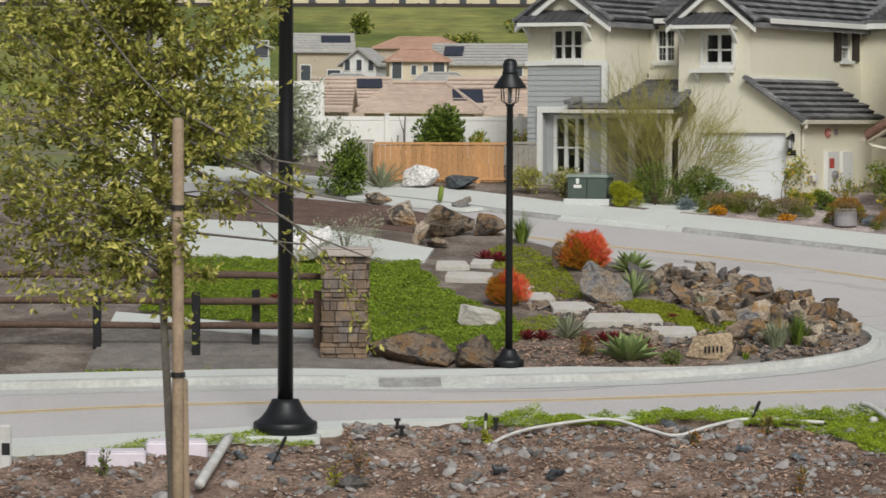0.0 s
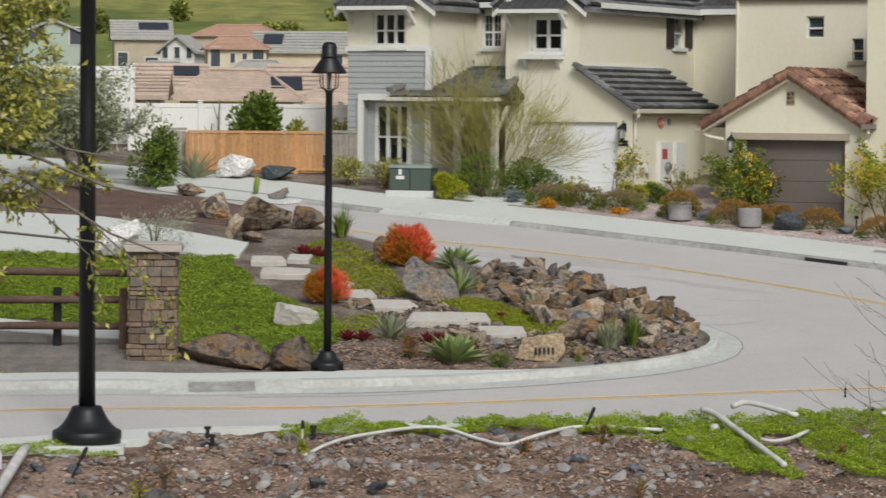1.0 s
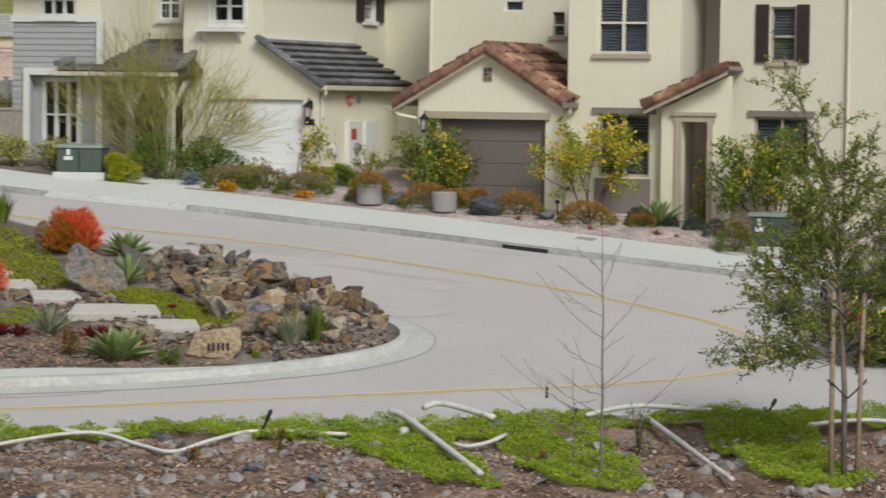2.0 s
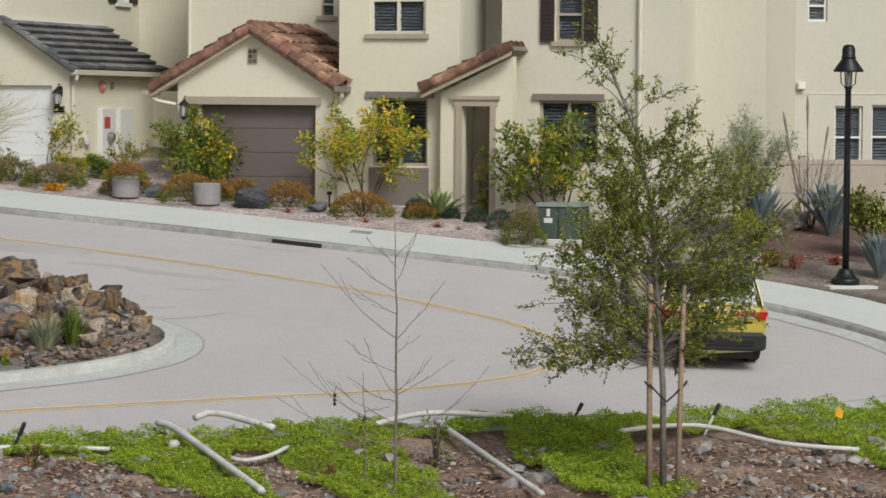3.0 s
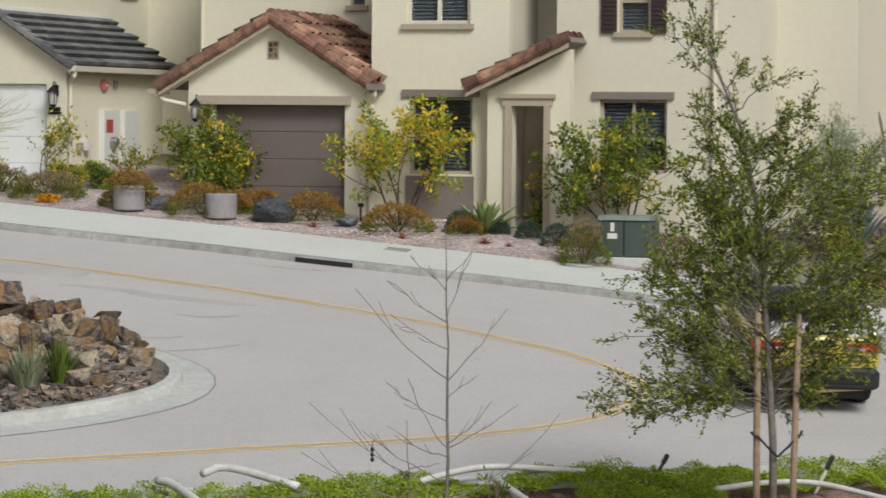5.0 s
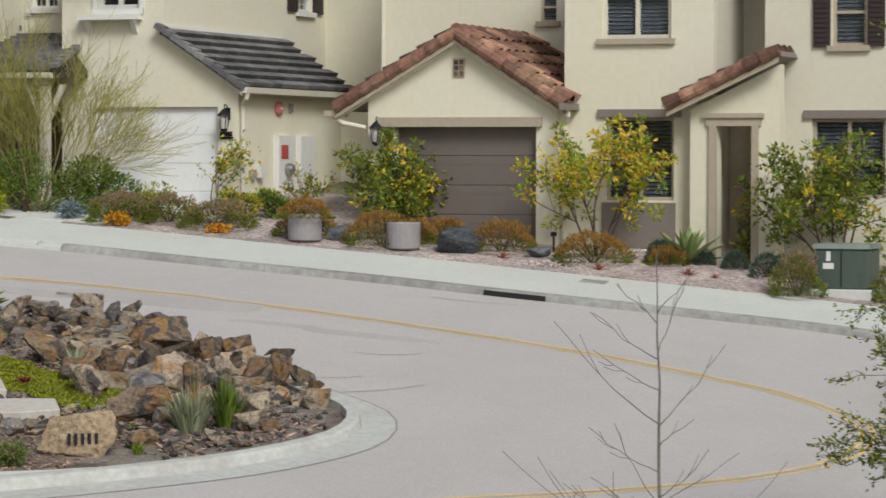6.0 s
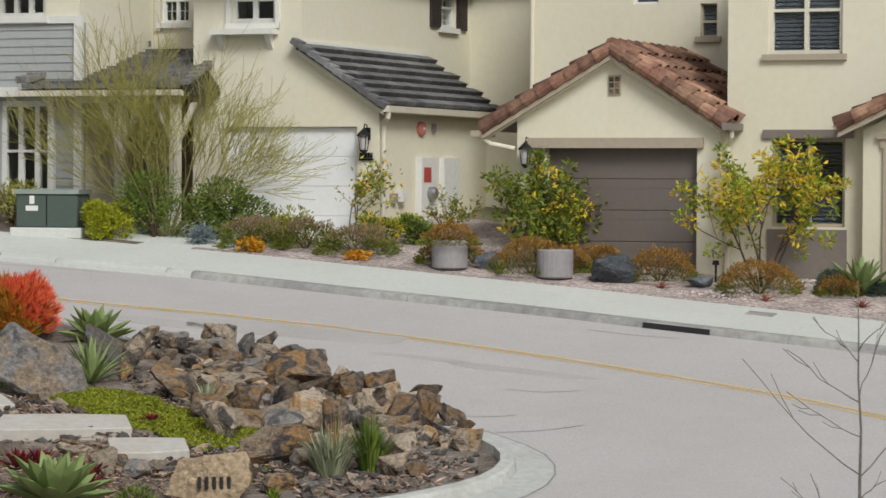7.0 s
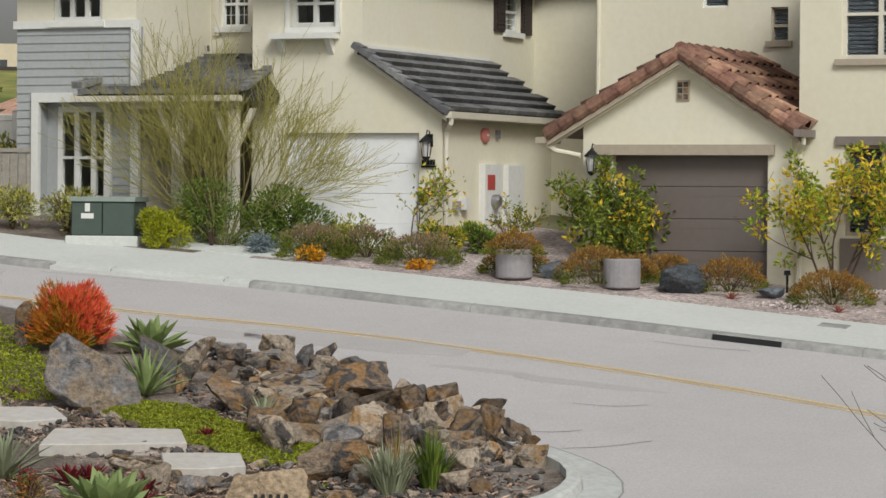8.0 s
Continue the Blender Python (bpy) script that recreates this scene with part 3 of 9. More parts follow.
class Building:
    """A house: an Empty at its base with parts in street axes."""

    def __init__(self, name, u, v, z, label, turn=None):
        self.base = Vector((u, v, z))
        self.ob = thing(name, (STREET if turn is None else turn) @ Matrix.Translation(self.base), label, "house")

    def mesh(self, name, bm, mat, parent=None, label=""):
        bmesh.ops.translate(bm, verts=bm.verts[:], vec=-self.base)
        return part(name, bm, mat, parent or self.ob, label)

    def box(self, name, p0, p1, mat, parent=None, label="", bevel=0.0):
        bm = bmesh.new()
        quad_box(bm, p0, p1, bevel)
        return self.mesh(name, bm, mat, parent, label)

    def wall(self, name, to, s0, s1, z0, z1, mat, holes=(), thick=0.22, label=""):
        """A wall panel with real openings; holes as (s0, s1, z0, z1)."""
        ss = sorted({s0, s1, *(h[0] for h in holes), *(h[1] for h in holes)})
        zs = sorted({z0, z1, *(h[2] for h in holes), *(h[3] for h in holes)})
        full = lambda i, k: (0 <= i < len(ss) - 1 and 0 <= k < len(zs) - 1 and not any(
            h[0] <= (ss[i] + ss[i + 1]) / 2 <= h[1] and h[2] <= (zs[k] + zs[k + 1]) / 2 <= h[3] for h in holes))
        bm = bmesh.new()
        cache = {}

        def v(i, k, d):
            if (i, k, d) not in cache:
                cache[i, k, d] = bm.verts.new(to(ss[i], d * thick, zs[k]))
            return cache[i, k, d]
        for i in range(len(ss) - 1):
            for k in range(len(zs) - 1):
                if not full(i, k):
                    continue
                bm.faces.new((v(i, k, 0), v(i + 1, k, 0), v(i + 1, k + 1, 0), v(i, k + 1, 0)))
                bm.faces.new((v(i, k, 1), v(i, k + 1, 1), v(i + 1, k + 1, 1), v(i + 1, k, 1)))
                for di, dk, e0, e1 in ((-1, 0, (i, k), (i, k + 1)), (1, 0, (i + 1, k), (i + 1, k + 1)), (0, -1, (i, k), (i + 1, k)), (0, 1, (i, k + 1), (i + 1, k + 1))):
                    if not full(i + di, k + dk):
                        bm.faces.new((v(*e0, 0), v(*e1, 0), v(*e1, 1), v(*e0, 1)))
        bmesh.ops.recalc_face_normals(bm, faces=bm.faces[:])
        return self.mesh(name, bm, mat, None, label)

    def window(self, to, s0, s1, z0, z1, lights=1, mat="white", grid=(1, 2), blind=None, depth=0.1, sill=None, head=None, bar=0.05, label=""):
        """Frame, sashes, panes, and if any sill, head trim and blind slats, in an opening."""
        def b(a0, a1, d0, d1, h0, h1, target):
            quad_box(target, to(a0, d0, h0), to(a1, d1, h1))
        wide = (s1 - s0 - 2 * bar - (lights - 1) * bar) / lights
        spans = [(s0 + bar + k * (wide + bar), s0 + bar + k * (wide + bar) + wide) for k in range(lights)]
        mid = z0 + (z1 - z0) * 0.46
        holes = [(a0, a1, h0, h1) for a0, a1 in spans for h0, h1 in ((z0 + bar, mid - 0.025), (mid + 0.025, z1 - bar))]
        inset = lambda q, d, z: to(q, d + depth - 0.03, z)
        frame_ob = self.wall("window", inset, s0, s1, z0, z1, mat, holes, 0.08, label)
        for a0, a1 in spans:
            for h0, h1 in ((z0 + bar, mid - 0.025), (mid + 0.025, z1 - bar)):
                g = bmesh.new()
                b(a0, a1, depth + 0.015, depth + 0.025, h0, h1, g)
                p = self.mesh("pane", g, "glass", frame_ob)
                p.visible_shadow = False
                if grid != (1, 1):
                    g = bmesh.new()
                    for c in range(1, grid[0]):
                        x = a0 + (a1 - a0) * c / grid[0]
                        b(x - 0.005, x + 0.005, depth, depth + 0.012, h0, h1, g)
                    for c in range(1, grid[1]):
                        y = h0 + (h1 - h0) * c / grid[1]
                        b(a0, a1, depth + 0.001, depth + 0.011, y - 0.005, y + 0.005, g)
                    if len(g.verts):
                        self.mesh("muntin", g, mat, frame_ob)
                    else:
                        g.free()
            if blind:
                n = int((z1 - z0) / 0.07)
                for k in range(n):
                    h = z0 + 0.04 + k * 0.07
                    g = bmesh.new()
                    quad_box(g, to(a0, depth + 0.07, h), to(a1, depth + 0.085, h + 0.05))
                    self.mesh("slat", g, blind, frame_ob)
        if sill:
            g = bmesh.new()
            b(s0 - 0.08, s1 + 0.08, -0.08, depth, z0 - 0.1, z0, g)
            self.mesh("sill", g, sill, frame_ob)
        if head:
            g = bmesh.new()
            b(s0 - 0.14, s1 + 0.14, -0.06, depth * 0.5, z1, z1 + 0.14, g)
            self.mesh("head_trim", g, head, frame_ob)
        return frame_ob


def flat_tile_mesh(name, w, l, t, mat):
    bm = bmesh.new()
    prism(bm, [(0, 0.0), (l, 0.0), (l, t), (0, t * 0.35)], 0, -w / 2 + 0.004, w / 2 - 0.004)
    me = mesh_of(bm, name)
    me.materials.append(M[mat])
    return me


def barrel_tile_mesh(name, w, l, mat):
    """An S tile: one raised barrel and its pan."""
    bm = bmesh.new()
    rows = []
    for y, k in ((0.0, 0.86), (l, 1.0)):
        row = []
        for i in range(9):
            a = math.pi * i / 8
            row.append(bm.verts.new((-math.cos(a) * w * 0.36 * k, y, math.sin(a) * w * 0.36 * k + (0.035 if y else 0.0))))
        row.append(bm.verts.new((w * 0.64 * k, y, -0.005)))
        rows.append(row)
    for i in range(9):
        bm.faces.new((rows[0][i], rows[0][i + 1], rows[1][i + 1], rows[1][i]))
    low = [bm.verts.new(v.co - Vector((0, 0, 0.02))) for v in rows[1]]
    for i in range(9):
        bm.faces.new((rows[1][i], rows[1][i + 1], low[i + 1], low[i]))
    bmesh.ops.recalc_face_normals(bm, faces=bm.faces[:])
    me = mesh_of(bm, name, True)
    me.materials.append(M[mat])
    return me


def tiled_slope(house, name, corner, across, down, mesh_w, mesh_l, mesh, deck_mat, label, clip=None, tile="roof_tile"):
    """A roof slope: a deck slab with courses of tiles. corner: top left; across and down: vectors in street axes."""
    corner, across, down = Vector(corner), Vector(across), Vector(down)
    up = across.cross(down).normalized()
    if up.z < 0:
        up = -up
    bm = bmesh.new()
    pts = [corner, corner + across, corner + across + down, corner + down]
    if clip:
        pts = [corner + across * a + down * b for a, b in clip]
    top = [bm.verts.new(p) for p in pts]
    low = [bm.verts.new(p - up * 0.1) for p in pts]
    bm.faces.new(top)
    bm.faces.new(low[::-1])
    for i in range(len(pts)):
        bm.faces.new((top[i], low[i], low[(i + 1) % len(pts)], top[(i + 1) % len(pts)]))
    bmesh.ops.recalc_face_normals(bm, faces=bm.faces[:])
    deck = house.mesh(name, bm, deck_mat, None, label)
    nx, ny = max(1, round(across.length / mesh_w)), max(1, round(down.length / mesh_l))
    ax, dn = across.normalized(), down.normalized()
    rot = Matrix((ax, dn, up)).transposed().to_4x4()
    for r in range(ny):
        for c in range(nx):
            fx, fy = (c + 0.5 + (0.25 if r % 2 else -0.25) * (mesh_l < 0.3)) / nx, r / ny
            if clip and not inside((fx, (r + 0.7) / ny), clip):
                continue
            p = corner + across * fx + down * fy + up * 0.01 - house.base
            piece(tile, mesh, deck, Matrix.Translation(p) @ rot @ Matrix.Rotation(random.uniform(-0.012, 0.012), 4, "Z"))
    return deck


def inside(p, poly):
    hit = False
    for (x0, y0), (x1, y1) in zip(poly, poly[1:] + poly[:1]):
        if (y0 > p[1]) != (y1 > p[1]) and p[0] < (x1 - x0) * (p[1] - y0) / (y1 - y0) + x0:
            hit = not hit
    return hit


def plain_roof(house, name, u0, u1, v0, v1, z, rise, mat, ridge="v", over=0.35, label=""):
    """A gable roof over a block with its ridge along u or v."""
    bm = bmesh.new()
    t = 0.14
    if ridge == "v":
        c, w = (u0 + u1) / 2, (u1 - u0) / 2 + over
        k = rise / ((u1 - u0) / 2)
        for s in (-1, 1):
            prism(bm, [(c, z + rise), (c + s * w, z + rise - k * w), (c + s * w, z + rise - k * w - t), (c, z + rise - t)], 1, v0 - over, v1)
    else:
        c, w = (v0 + v1) / 2, (v1 - v0) / 2 + over
        k = rise / ((v1 - v0) / 2)
        for s in (-1, 1):
            prism(bm, [(c, z + rise), (c + s * w, z + rise - k * w), (c + s * w, z + rise - k * w - t), (c, z + rise - t)], 0, u0 - over, u1 + over)
    return house.mesh(name, bm, mat, None, label)


def lantern(house, u, v, z):
    """Black wall lantern with a curved arm, four-sided glass and a peaked cap."""
    bm = bmesh.new()
    quad_box(bm, (u - 0.05, v - 0.03, z - 0.02), (u + 0.05, v, z + 0.2))
    tube(bm, [(u, v, z + 0.14), (u, v - 0.06, z + 0.25), (u, v - 0.14, z + 0.26), (u, v - 0.18, z + 0.17)], 0.012)
    arm = house.mesh("wall_lantern", bm, "metal_dark", None, "black metal wall lantern")
    mv = Matrix.Translation((u, v - 0.18, z - 0.22))
    bm = bmesh.new()
    lathe(bm, [(0.02, -0.04), (0.07, 0.0), (0.075, 0.03)], 8, mv)
    house.mesh("base", bm, "metal_dark", arm)
    bm = bmesh.new()
    lathe(bm, [(0.135, 0.27), (0.13, 0.29), (0.05, 0.37), (0.015, 0.4)], 8, mv)
    house.mesh("cap", bm, "metal_dark", arm)
    for k in range(4):
        c, d = math.cos(math.pi * (k + 0.5) / 2), math.sin(math.pi * (k + 0.5) / 2)
        bm = bmesh.new()
        tube(bm, [(u + 0.07 * c, v - 0.18 + 0.07 * d, z - 0.2), (u + 0.105 * c, v - 0.18 + 0.105 * d, z + 0.06)], 0.01, 4)
        house.mesh("cage_bar", bm, "metal_dark", arm)
    bm = bmesh.new()
    lathe(bm, [(0.055, 0.03), (0.085, 0.27)], 8, mv)
    house.mesh("lantern_glass", bm, "lens", arm)


def rake_run(house, p0, p1, n, w, mat, name="rake_tile", h=0.1):
    """Edge tiles laid one over another up a slope, from p0 at the top to p1."""
    p0, p1 = Vector(p0), Vector(p1)
    d = (p1 - p0) / n
    ax = d.normalized()
    sd = Vector((0, 1, 0)) if abs(ax.y) < 0.5 else Vector((1, 0, 0))
    up = sd.cross(ax).normalized()
    if up.z < 0:
        up = -up
    for k in range(n):
        bm = bmesh.new()
        prism(bm, [(0, 0), (d.length * 1.08, 0.02), (d.length * 1.08, h + 0.02), (0, h - 0.015)], 0, -w / 2, w / 2)
        bmesh.ops.bevel(bm, geom=bm.edges[:], offset=0.012, segments=1, affect="EDGES")
        m = Matrix((sd, ax, up)).transposed().to_4x4()
        m.translation = p0 + d * k
        bm.transform(m)
        house.mesh(name, bm, mat)


def downspout(house, pts, mat="gutter"):
    bm = bmesh.new()
    tube(bm, pts, 0.045, 8)
    house.mesh("downspout", bm, mat)


# --- first house: grey siding bay, porch, white garage ---
H1 = Building("house", -39.0, 84.0, 3.5, "two-storey cream stucco house with grey siding and dark tile roofs")
Z0, EAVE = 3.3, 8.95
hole_up = (-42.2, -41.2, 7.68, 8.6)
hole_lo = (-42.45, -41.1, 4.25, 6.25)
H1.wall("wall_siding_bay", front(79.6), -42.95, -40.5, Z0, 7.58, "siding", [hole_lo])
H1.wall("wall_upper_bay", front(79.58), -42.95, -40.5, 7.58, EAVE, "stucco", [hole_up])
for k in range(26):
    z = 3.75 + k * 0.148
    for a, b in ((-42.95, -42.45), (-41.1, -40.5)) if hole_lo[2] - 0.1 < z < hole_lo[3] else ((-42.95, -40.5),):
        bm = bmesh.new()
        prism(bm, [(79.6, z), (79.575, z), (79.592, z + 0.148), (79.6, z + 0.148)], 0, a, b)
        H1.mesh("siding_board", bm, "siding")
H1.box("trim_band", (-43.0, 79.53, 7.56), (-40.42, 79.6, 7.7), "white")
H1.box("corner_board", (-40.58, 79.52, 3.8), (-40.42, 79.6, 7.56), "white")
H1.box("portal_trim", (-42.6, 79.5, 6.25), (-40.95, 79.6, 6.42), "white")
H1.box("portal_trim", (-42.6, 79.5, 3.8), (-42.45, 79.6, 6.25), "white")
H1.box("portal_trim", (-41.1, 79.5, 3.8), (-40.98, 79.6, 6.25), "white")
H1.wall("portal_back", front(79.82), -42.5, -41.05, Z0, 6.3, "siding", [(-42.25, -41.12, 4.5, 6.18)], 0.1)
H1.window(front(79.85), -42.25, -41.12, 4.5, 6.18, 3, "white", (1, 1), depth=0.02, bar=0.1)
H1.window(front(79.58), *hole_up, 3, "white", (1, 1), sill="white", bar=0.085)
H1.wall("wall_bay_side", side(-40.5), 79.82, 82.3, Z0, EAVE, "stucco")
H1.wall("wall_bay_left", left_side(-42.95), 79.82, 90, Z0, EAVE, "stucco")
H1.wall("wall_recess", front(82.3), -40.5, -38.75, Z0, EAVE, "stucco", [(-40.3, -39.7, 7.7, 8.62), (-40.1, -39.2, 3.9, 5.9)])
H1.window(front(82.3), -40.3, -39.7, 7.7, 8.62, 2, "white", (2, 2), sill="white", bar=0.05)
H1.box("window_trim", (-40.42, 82.24, 7.55), (-40.3, 82.3, 8.7), "gutter")
H1.box("window_trim", (-39.7, 82.24, 7.55), (-39.58, 82.3, 8.7), "gutter")
# door colour takes the tan of the porch wall in shade
H1.box("front_door", (-40.1, 82.36, 3.7), (-39.2, 82.42, 5.9), "tan_trim", label="door panel in the tan of the shaded porch wall")
H1.wall("wall_mid", front(80.63), -38.75, -36.6, 5.72, EAVE, "stucco", [(-38.0, -37.1, 7.57, 8.48)])
H1.window(front(80.63), -38.0, -37.1, 7.57, 8.48, 2, "white", (1, 1), sill="white", bar=0.085)
for a, b in ((-38.08, -38.0), (-37.1, -37.02)):
    H1.box("window_trim", (a, 80.58, 7.47), (b, 80.63, 8.56), "white")
H1.wall("wall_mid_left", left_side(-38.75), 80.85, 82.3, Z0, EAVE, "stucco")
H1.wall("wall_garage_left", front(80.63), -38.75, -38.1, Z0, 5.72, "stucco")
H1.wall("wall_garage_right", front(80.63), -35.5, -35.08, Z0, 5.72, "stucco")
bm = bmesh.new()
prism(bm, [(-36.6, 5.72), (-35.08, 5.72), (-35.08, 6.08), (-36.6, 7.1)], 1, 80.63, 80.85)
H1.mesh("wall_garage_gable", bm, "stucco")
H1.wall("wall_garage_side", side(-35.08), 80.85, 86.0, Z0, 6.06, "stucco")
H1.wall("wall_garage_rear", front(86.0), -36.6, -35.1, Z0, 6.0, "stucco")
H1.wall("wall_upper_side", side(-36.6), 80.85, 89.0, 5.6, EAVE, "stucco", [(86.85, 87.65, 7.8, 8.66)])
H1.window(side(-36.6), 86.85, 87.65, 7.8, 8.66, 1, "white", (2, 3), sill="white", bar=0.06)
for a, b in ((86.35, 86.82), (87.68, 88.15)):
    sh = H1.box("shutter", (-36.6, a, 7.78), (-36.55, b, 8.7), "shutter", label="dark brown louvred shutter")
    for k in range(11):
        z = 7.84 + k * 0.075
        H1.box("louvre", (-36.55, a + 0.05, z), (-36.535, b - 0.05, z + 0.045), "shutter", sh)
H1.wall("wall_rear_wing", front(88.4), -36.6, -33.0, Z0, EAVE, "stucco")
H1.wall("wall_link", front(85.6), -35.08, -32.14, Z0, 5.9, "stucco")
H1.wall("wall_rear_wing_side", side(-33.0), 89.22, 96.0, Z0, EAVE, "stucco")
H1.wall("wall_back", front(95.8), -42.7, -33.2, Z0, EAVE, "stucco")
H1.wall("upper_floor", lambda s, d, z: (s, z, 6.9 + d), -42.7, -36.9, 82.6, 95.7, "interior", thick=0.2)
# added backing: blocks the view through the house, dark as an unlit room
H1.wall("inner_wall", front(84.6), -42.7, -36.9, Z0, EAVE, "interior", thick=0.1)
# garage door with sections
gd = H1.box("garage_door", (-38.1, 80.74, 3.6), (-35.5, 80.79, 5.72), "garage_white", label="white sectional garage door")
for k in range(4):
    z = 3.62 + k * 0.525
    H1.box("door_section", (-38.09, 80.728, z), (-35.51, 80.742, z + 0.515), "garage_white", gd, bevel=0.005)
lantern(H1, -35.29, 80.63, 5.5)
nb = H1.box("number_plate", (-35.45, 80.6, 5.12), (-35.18, 80.628, 5.16), "metal_dark", label="small dark plaque with raised bars")
for k in range(5):
    H1.box("bar", (-35.44 + k * 0.052, 80.6, 5.17), (-35.405 + k * 0.052, 80.628, 5.26), "metal_dark", nb)
# shed roof over the garage: flat dark tiles
# tiles cut short: gaps over a black deck draw the courses' shade lines
ft = flat_tile_mesh("flat_tile", 0.42, 0.235, 0.09, "dark_tile")
tiled_slope(H1, "garage_roof", (-36.6, 86.1, 7.17), (0, -5.58, 0), (1.68, 0, -1.1), 0.42, 0.285, ft, "metal_dark", "dark flat-tiled garage roof")
rake_run(H1, (-36.72, 80.47, 7.2), (-34.9, 80.47, 6.0), 11, 0.2, "dark_tile", h=0.13)
bm = bmesh.new()
prism(bm, [(-36.6, 7.08), (-34.92, 5.98), (-34.92, 5.9), (-36.6, 7.0)], 1, 80.5, 80.63)
H1.mesh("soffit", bm, "gutter")
H1.box("flashing", (-36.6, 80.6, 7.18), (-36.56, 86.1, 7.25), "white")
H1.box("fascia", (-34.94, 80.42, 5.95), (-34.9, 86.2, 6.06), "gutter")
bm = bmesh.new()
prism(bm, [(-34.9, 6.08), (-34.78, 6.08), (-34.8, 5.97), (-34.9, 5.97)], 1, 80.4, 86.2)
H1.mesh("gutter", bm, "gutter")
downspout(H1, [(-34.84, 80.5, 5.98), (-34.85, 80.5, 5.88), (-35.02, 80.7, 5.75), (-35.02, 80.7, 3.7)])
# meter boxes, alarm bell and hose bib on the side wall
mb = H1.box("meter_cabinet", (-35.08, 82.25, 4.0), (-34.96, 83.0, 5.2), "meter", label="white electric meter cabinet on the side wall")
H1.box("warning_label", (-34.96, 82.35, 4.75), (-34.955, 82.68, 5.02), "red", mb, "red warning label")
bm = bmesh.new()
lathe(bm, [(0.12, 0), (0.12, 0.1), (0.08, 0.14)], 14, Matrix.Translation((-34.96, 82.62, 4.55)) @ Matrix.Rotation(radians(90), 4, "Y"))
H1.mesh("meter_dial", bm, "rim", mb)
H1.box("meter_cabinet", (-35.08, 83.35, 4.0), (-34.98, 84.05, 5.2), "meter", label="pale utility cabinet")
H1.box("hose_box", (-35.08, 81.1, 4.38), (-35.0, 81.3, 4.55), "pot", label="small grey outlet box")
H1.box("hose_box", (-35.08, 81.4, 4.4), (-34.95, 81.6, 4.6), "meter", label="small white outlet box")
bm = bmesh.new()
lathe(bm, [(0.13, 0), (0.13, 0.05), (0.07, 0.08)], 18, Matrix.Translation((-35.08, 82.45, 5.72)) @ Matrix.Diagonal((1, 1.35, 1, 1)) @ Matrix.Rotation(radians(90), 4, "Y"))
bell = H1.mesh("alarm_bell", bm, "alarm_red", label="round faded red alarm bell")
H1.box("bell_mark", (-35.005, 82.4, 5.7), (-34.99, 82.5, 5.74), "meter", bell)
H1.box("outlet", (-35.08, 82.95, 5.66), (-35.03, 83.08, 5.82), "pot")
# porch: hipped lean-to roof, posts with braces
bm = bmesh.new()
top = [(-40.55, 82.3, 7.16), (-38.75, 82.3, 7.16)]
low = [(-41.45, 79.15, 6.36), (-38.2, 79.15, 6.36)]
vs = [bm.verts.new(p) for p in (low[0], low[1], (-38.2, 80.6, 6.4), top[1], top[0], (-41.45, 79.6, 6.4))]
vb = [bm.verts.new((v.co.x, v.co.y, v.co.z - 0.12)) for v in vs]
bm.faces.new(vs), bm.faces.new(vb[::-1])
for i in range(6):
    bm.faces.new((vs[i], vb[i], vb[(i + 1) % 6], vs[(i + 1) % 6]))
bmesh.ops.recalc_face_normals(bm, faces=bm.faces[:])
# black deck again draws the shade lines between tile courses
porch = H1.mesh("porch_roof", bm, "metal_dark", None, "dark flat-tiled porch roof")
sl = Vector((0, 3.15, 0.8))
for r in range(13):
    f = r / 13
    left, right = -41.45 + 0.9 * f, -38.2 - 0.55 * f
    n = int((right - left) / 0.42)
    for c in range(n):
        p = Vector((left + (c + 0.5) * (right - left) / n, 79.15, 6.38)) + sl * (f + 0.07) - H1.base
        piece("roof_tile", ft, porch, Matrix.Translation(p) @ Matrix.Rotation(math.pi, 4, "Z") @ Matrix.Rotation(-math.atan2(0.8, 3.15), 4, "X"))
H1.box("porch_beam", (-40.4, 79.24, 6.12), (-38.35, 79.38, 6.28), "gutter")
rake_run(H1, (-38.78, 82.2, 7.22), (-38.14, 79.12, 6.4), 10, 0.2, "dark_tile", "hip_tile", 0.09)
rake_run(H1, (-40.6, 82.25, 7.26), (-41.42, 79.15, 6.46), 11, 0.24, "dark_tile", "hip_tile", 0.13)
bm = bmesh.new()
prism(bm, [(79.12, 6.32), (79.02, 6.34), (79.03, 6.24), (79.12, 6.23)], 0, -41.5, -38.15)
H1.mesh("gutter", bm, "gutter")
for u in (-39.5, -38.4):
    po = H1.box("porch_post", (u - 0.08, 79.22, 3.5), (u + 0.08, 79.38, 6.1), "gutter", label="cream porch post with curved braces")
    for s in (-1, 1):
        bm = bmesh.new()
        prism(bm, [(u + s * 0.08, 5.4), (u + s * 0.42, 6.12), (u + s * 0.32, 6.12), (u + s * 0.08, 5.6)], 1, 79.27, 79.35)
        H1.mesh("brace", bm, "gutter", po)
H1.box("porch_floor", (-40.5, 79.2, 3.4), (-38.75, 82.3, 3.75), "concrete")
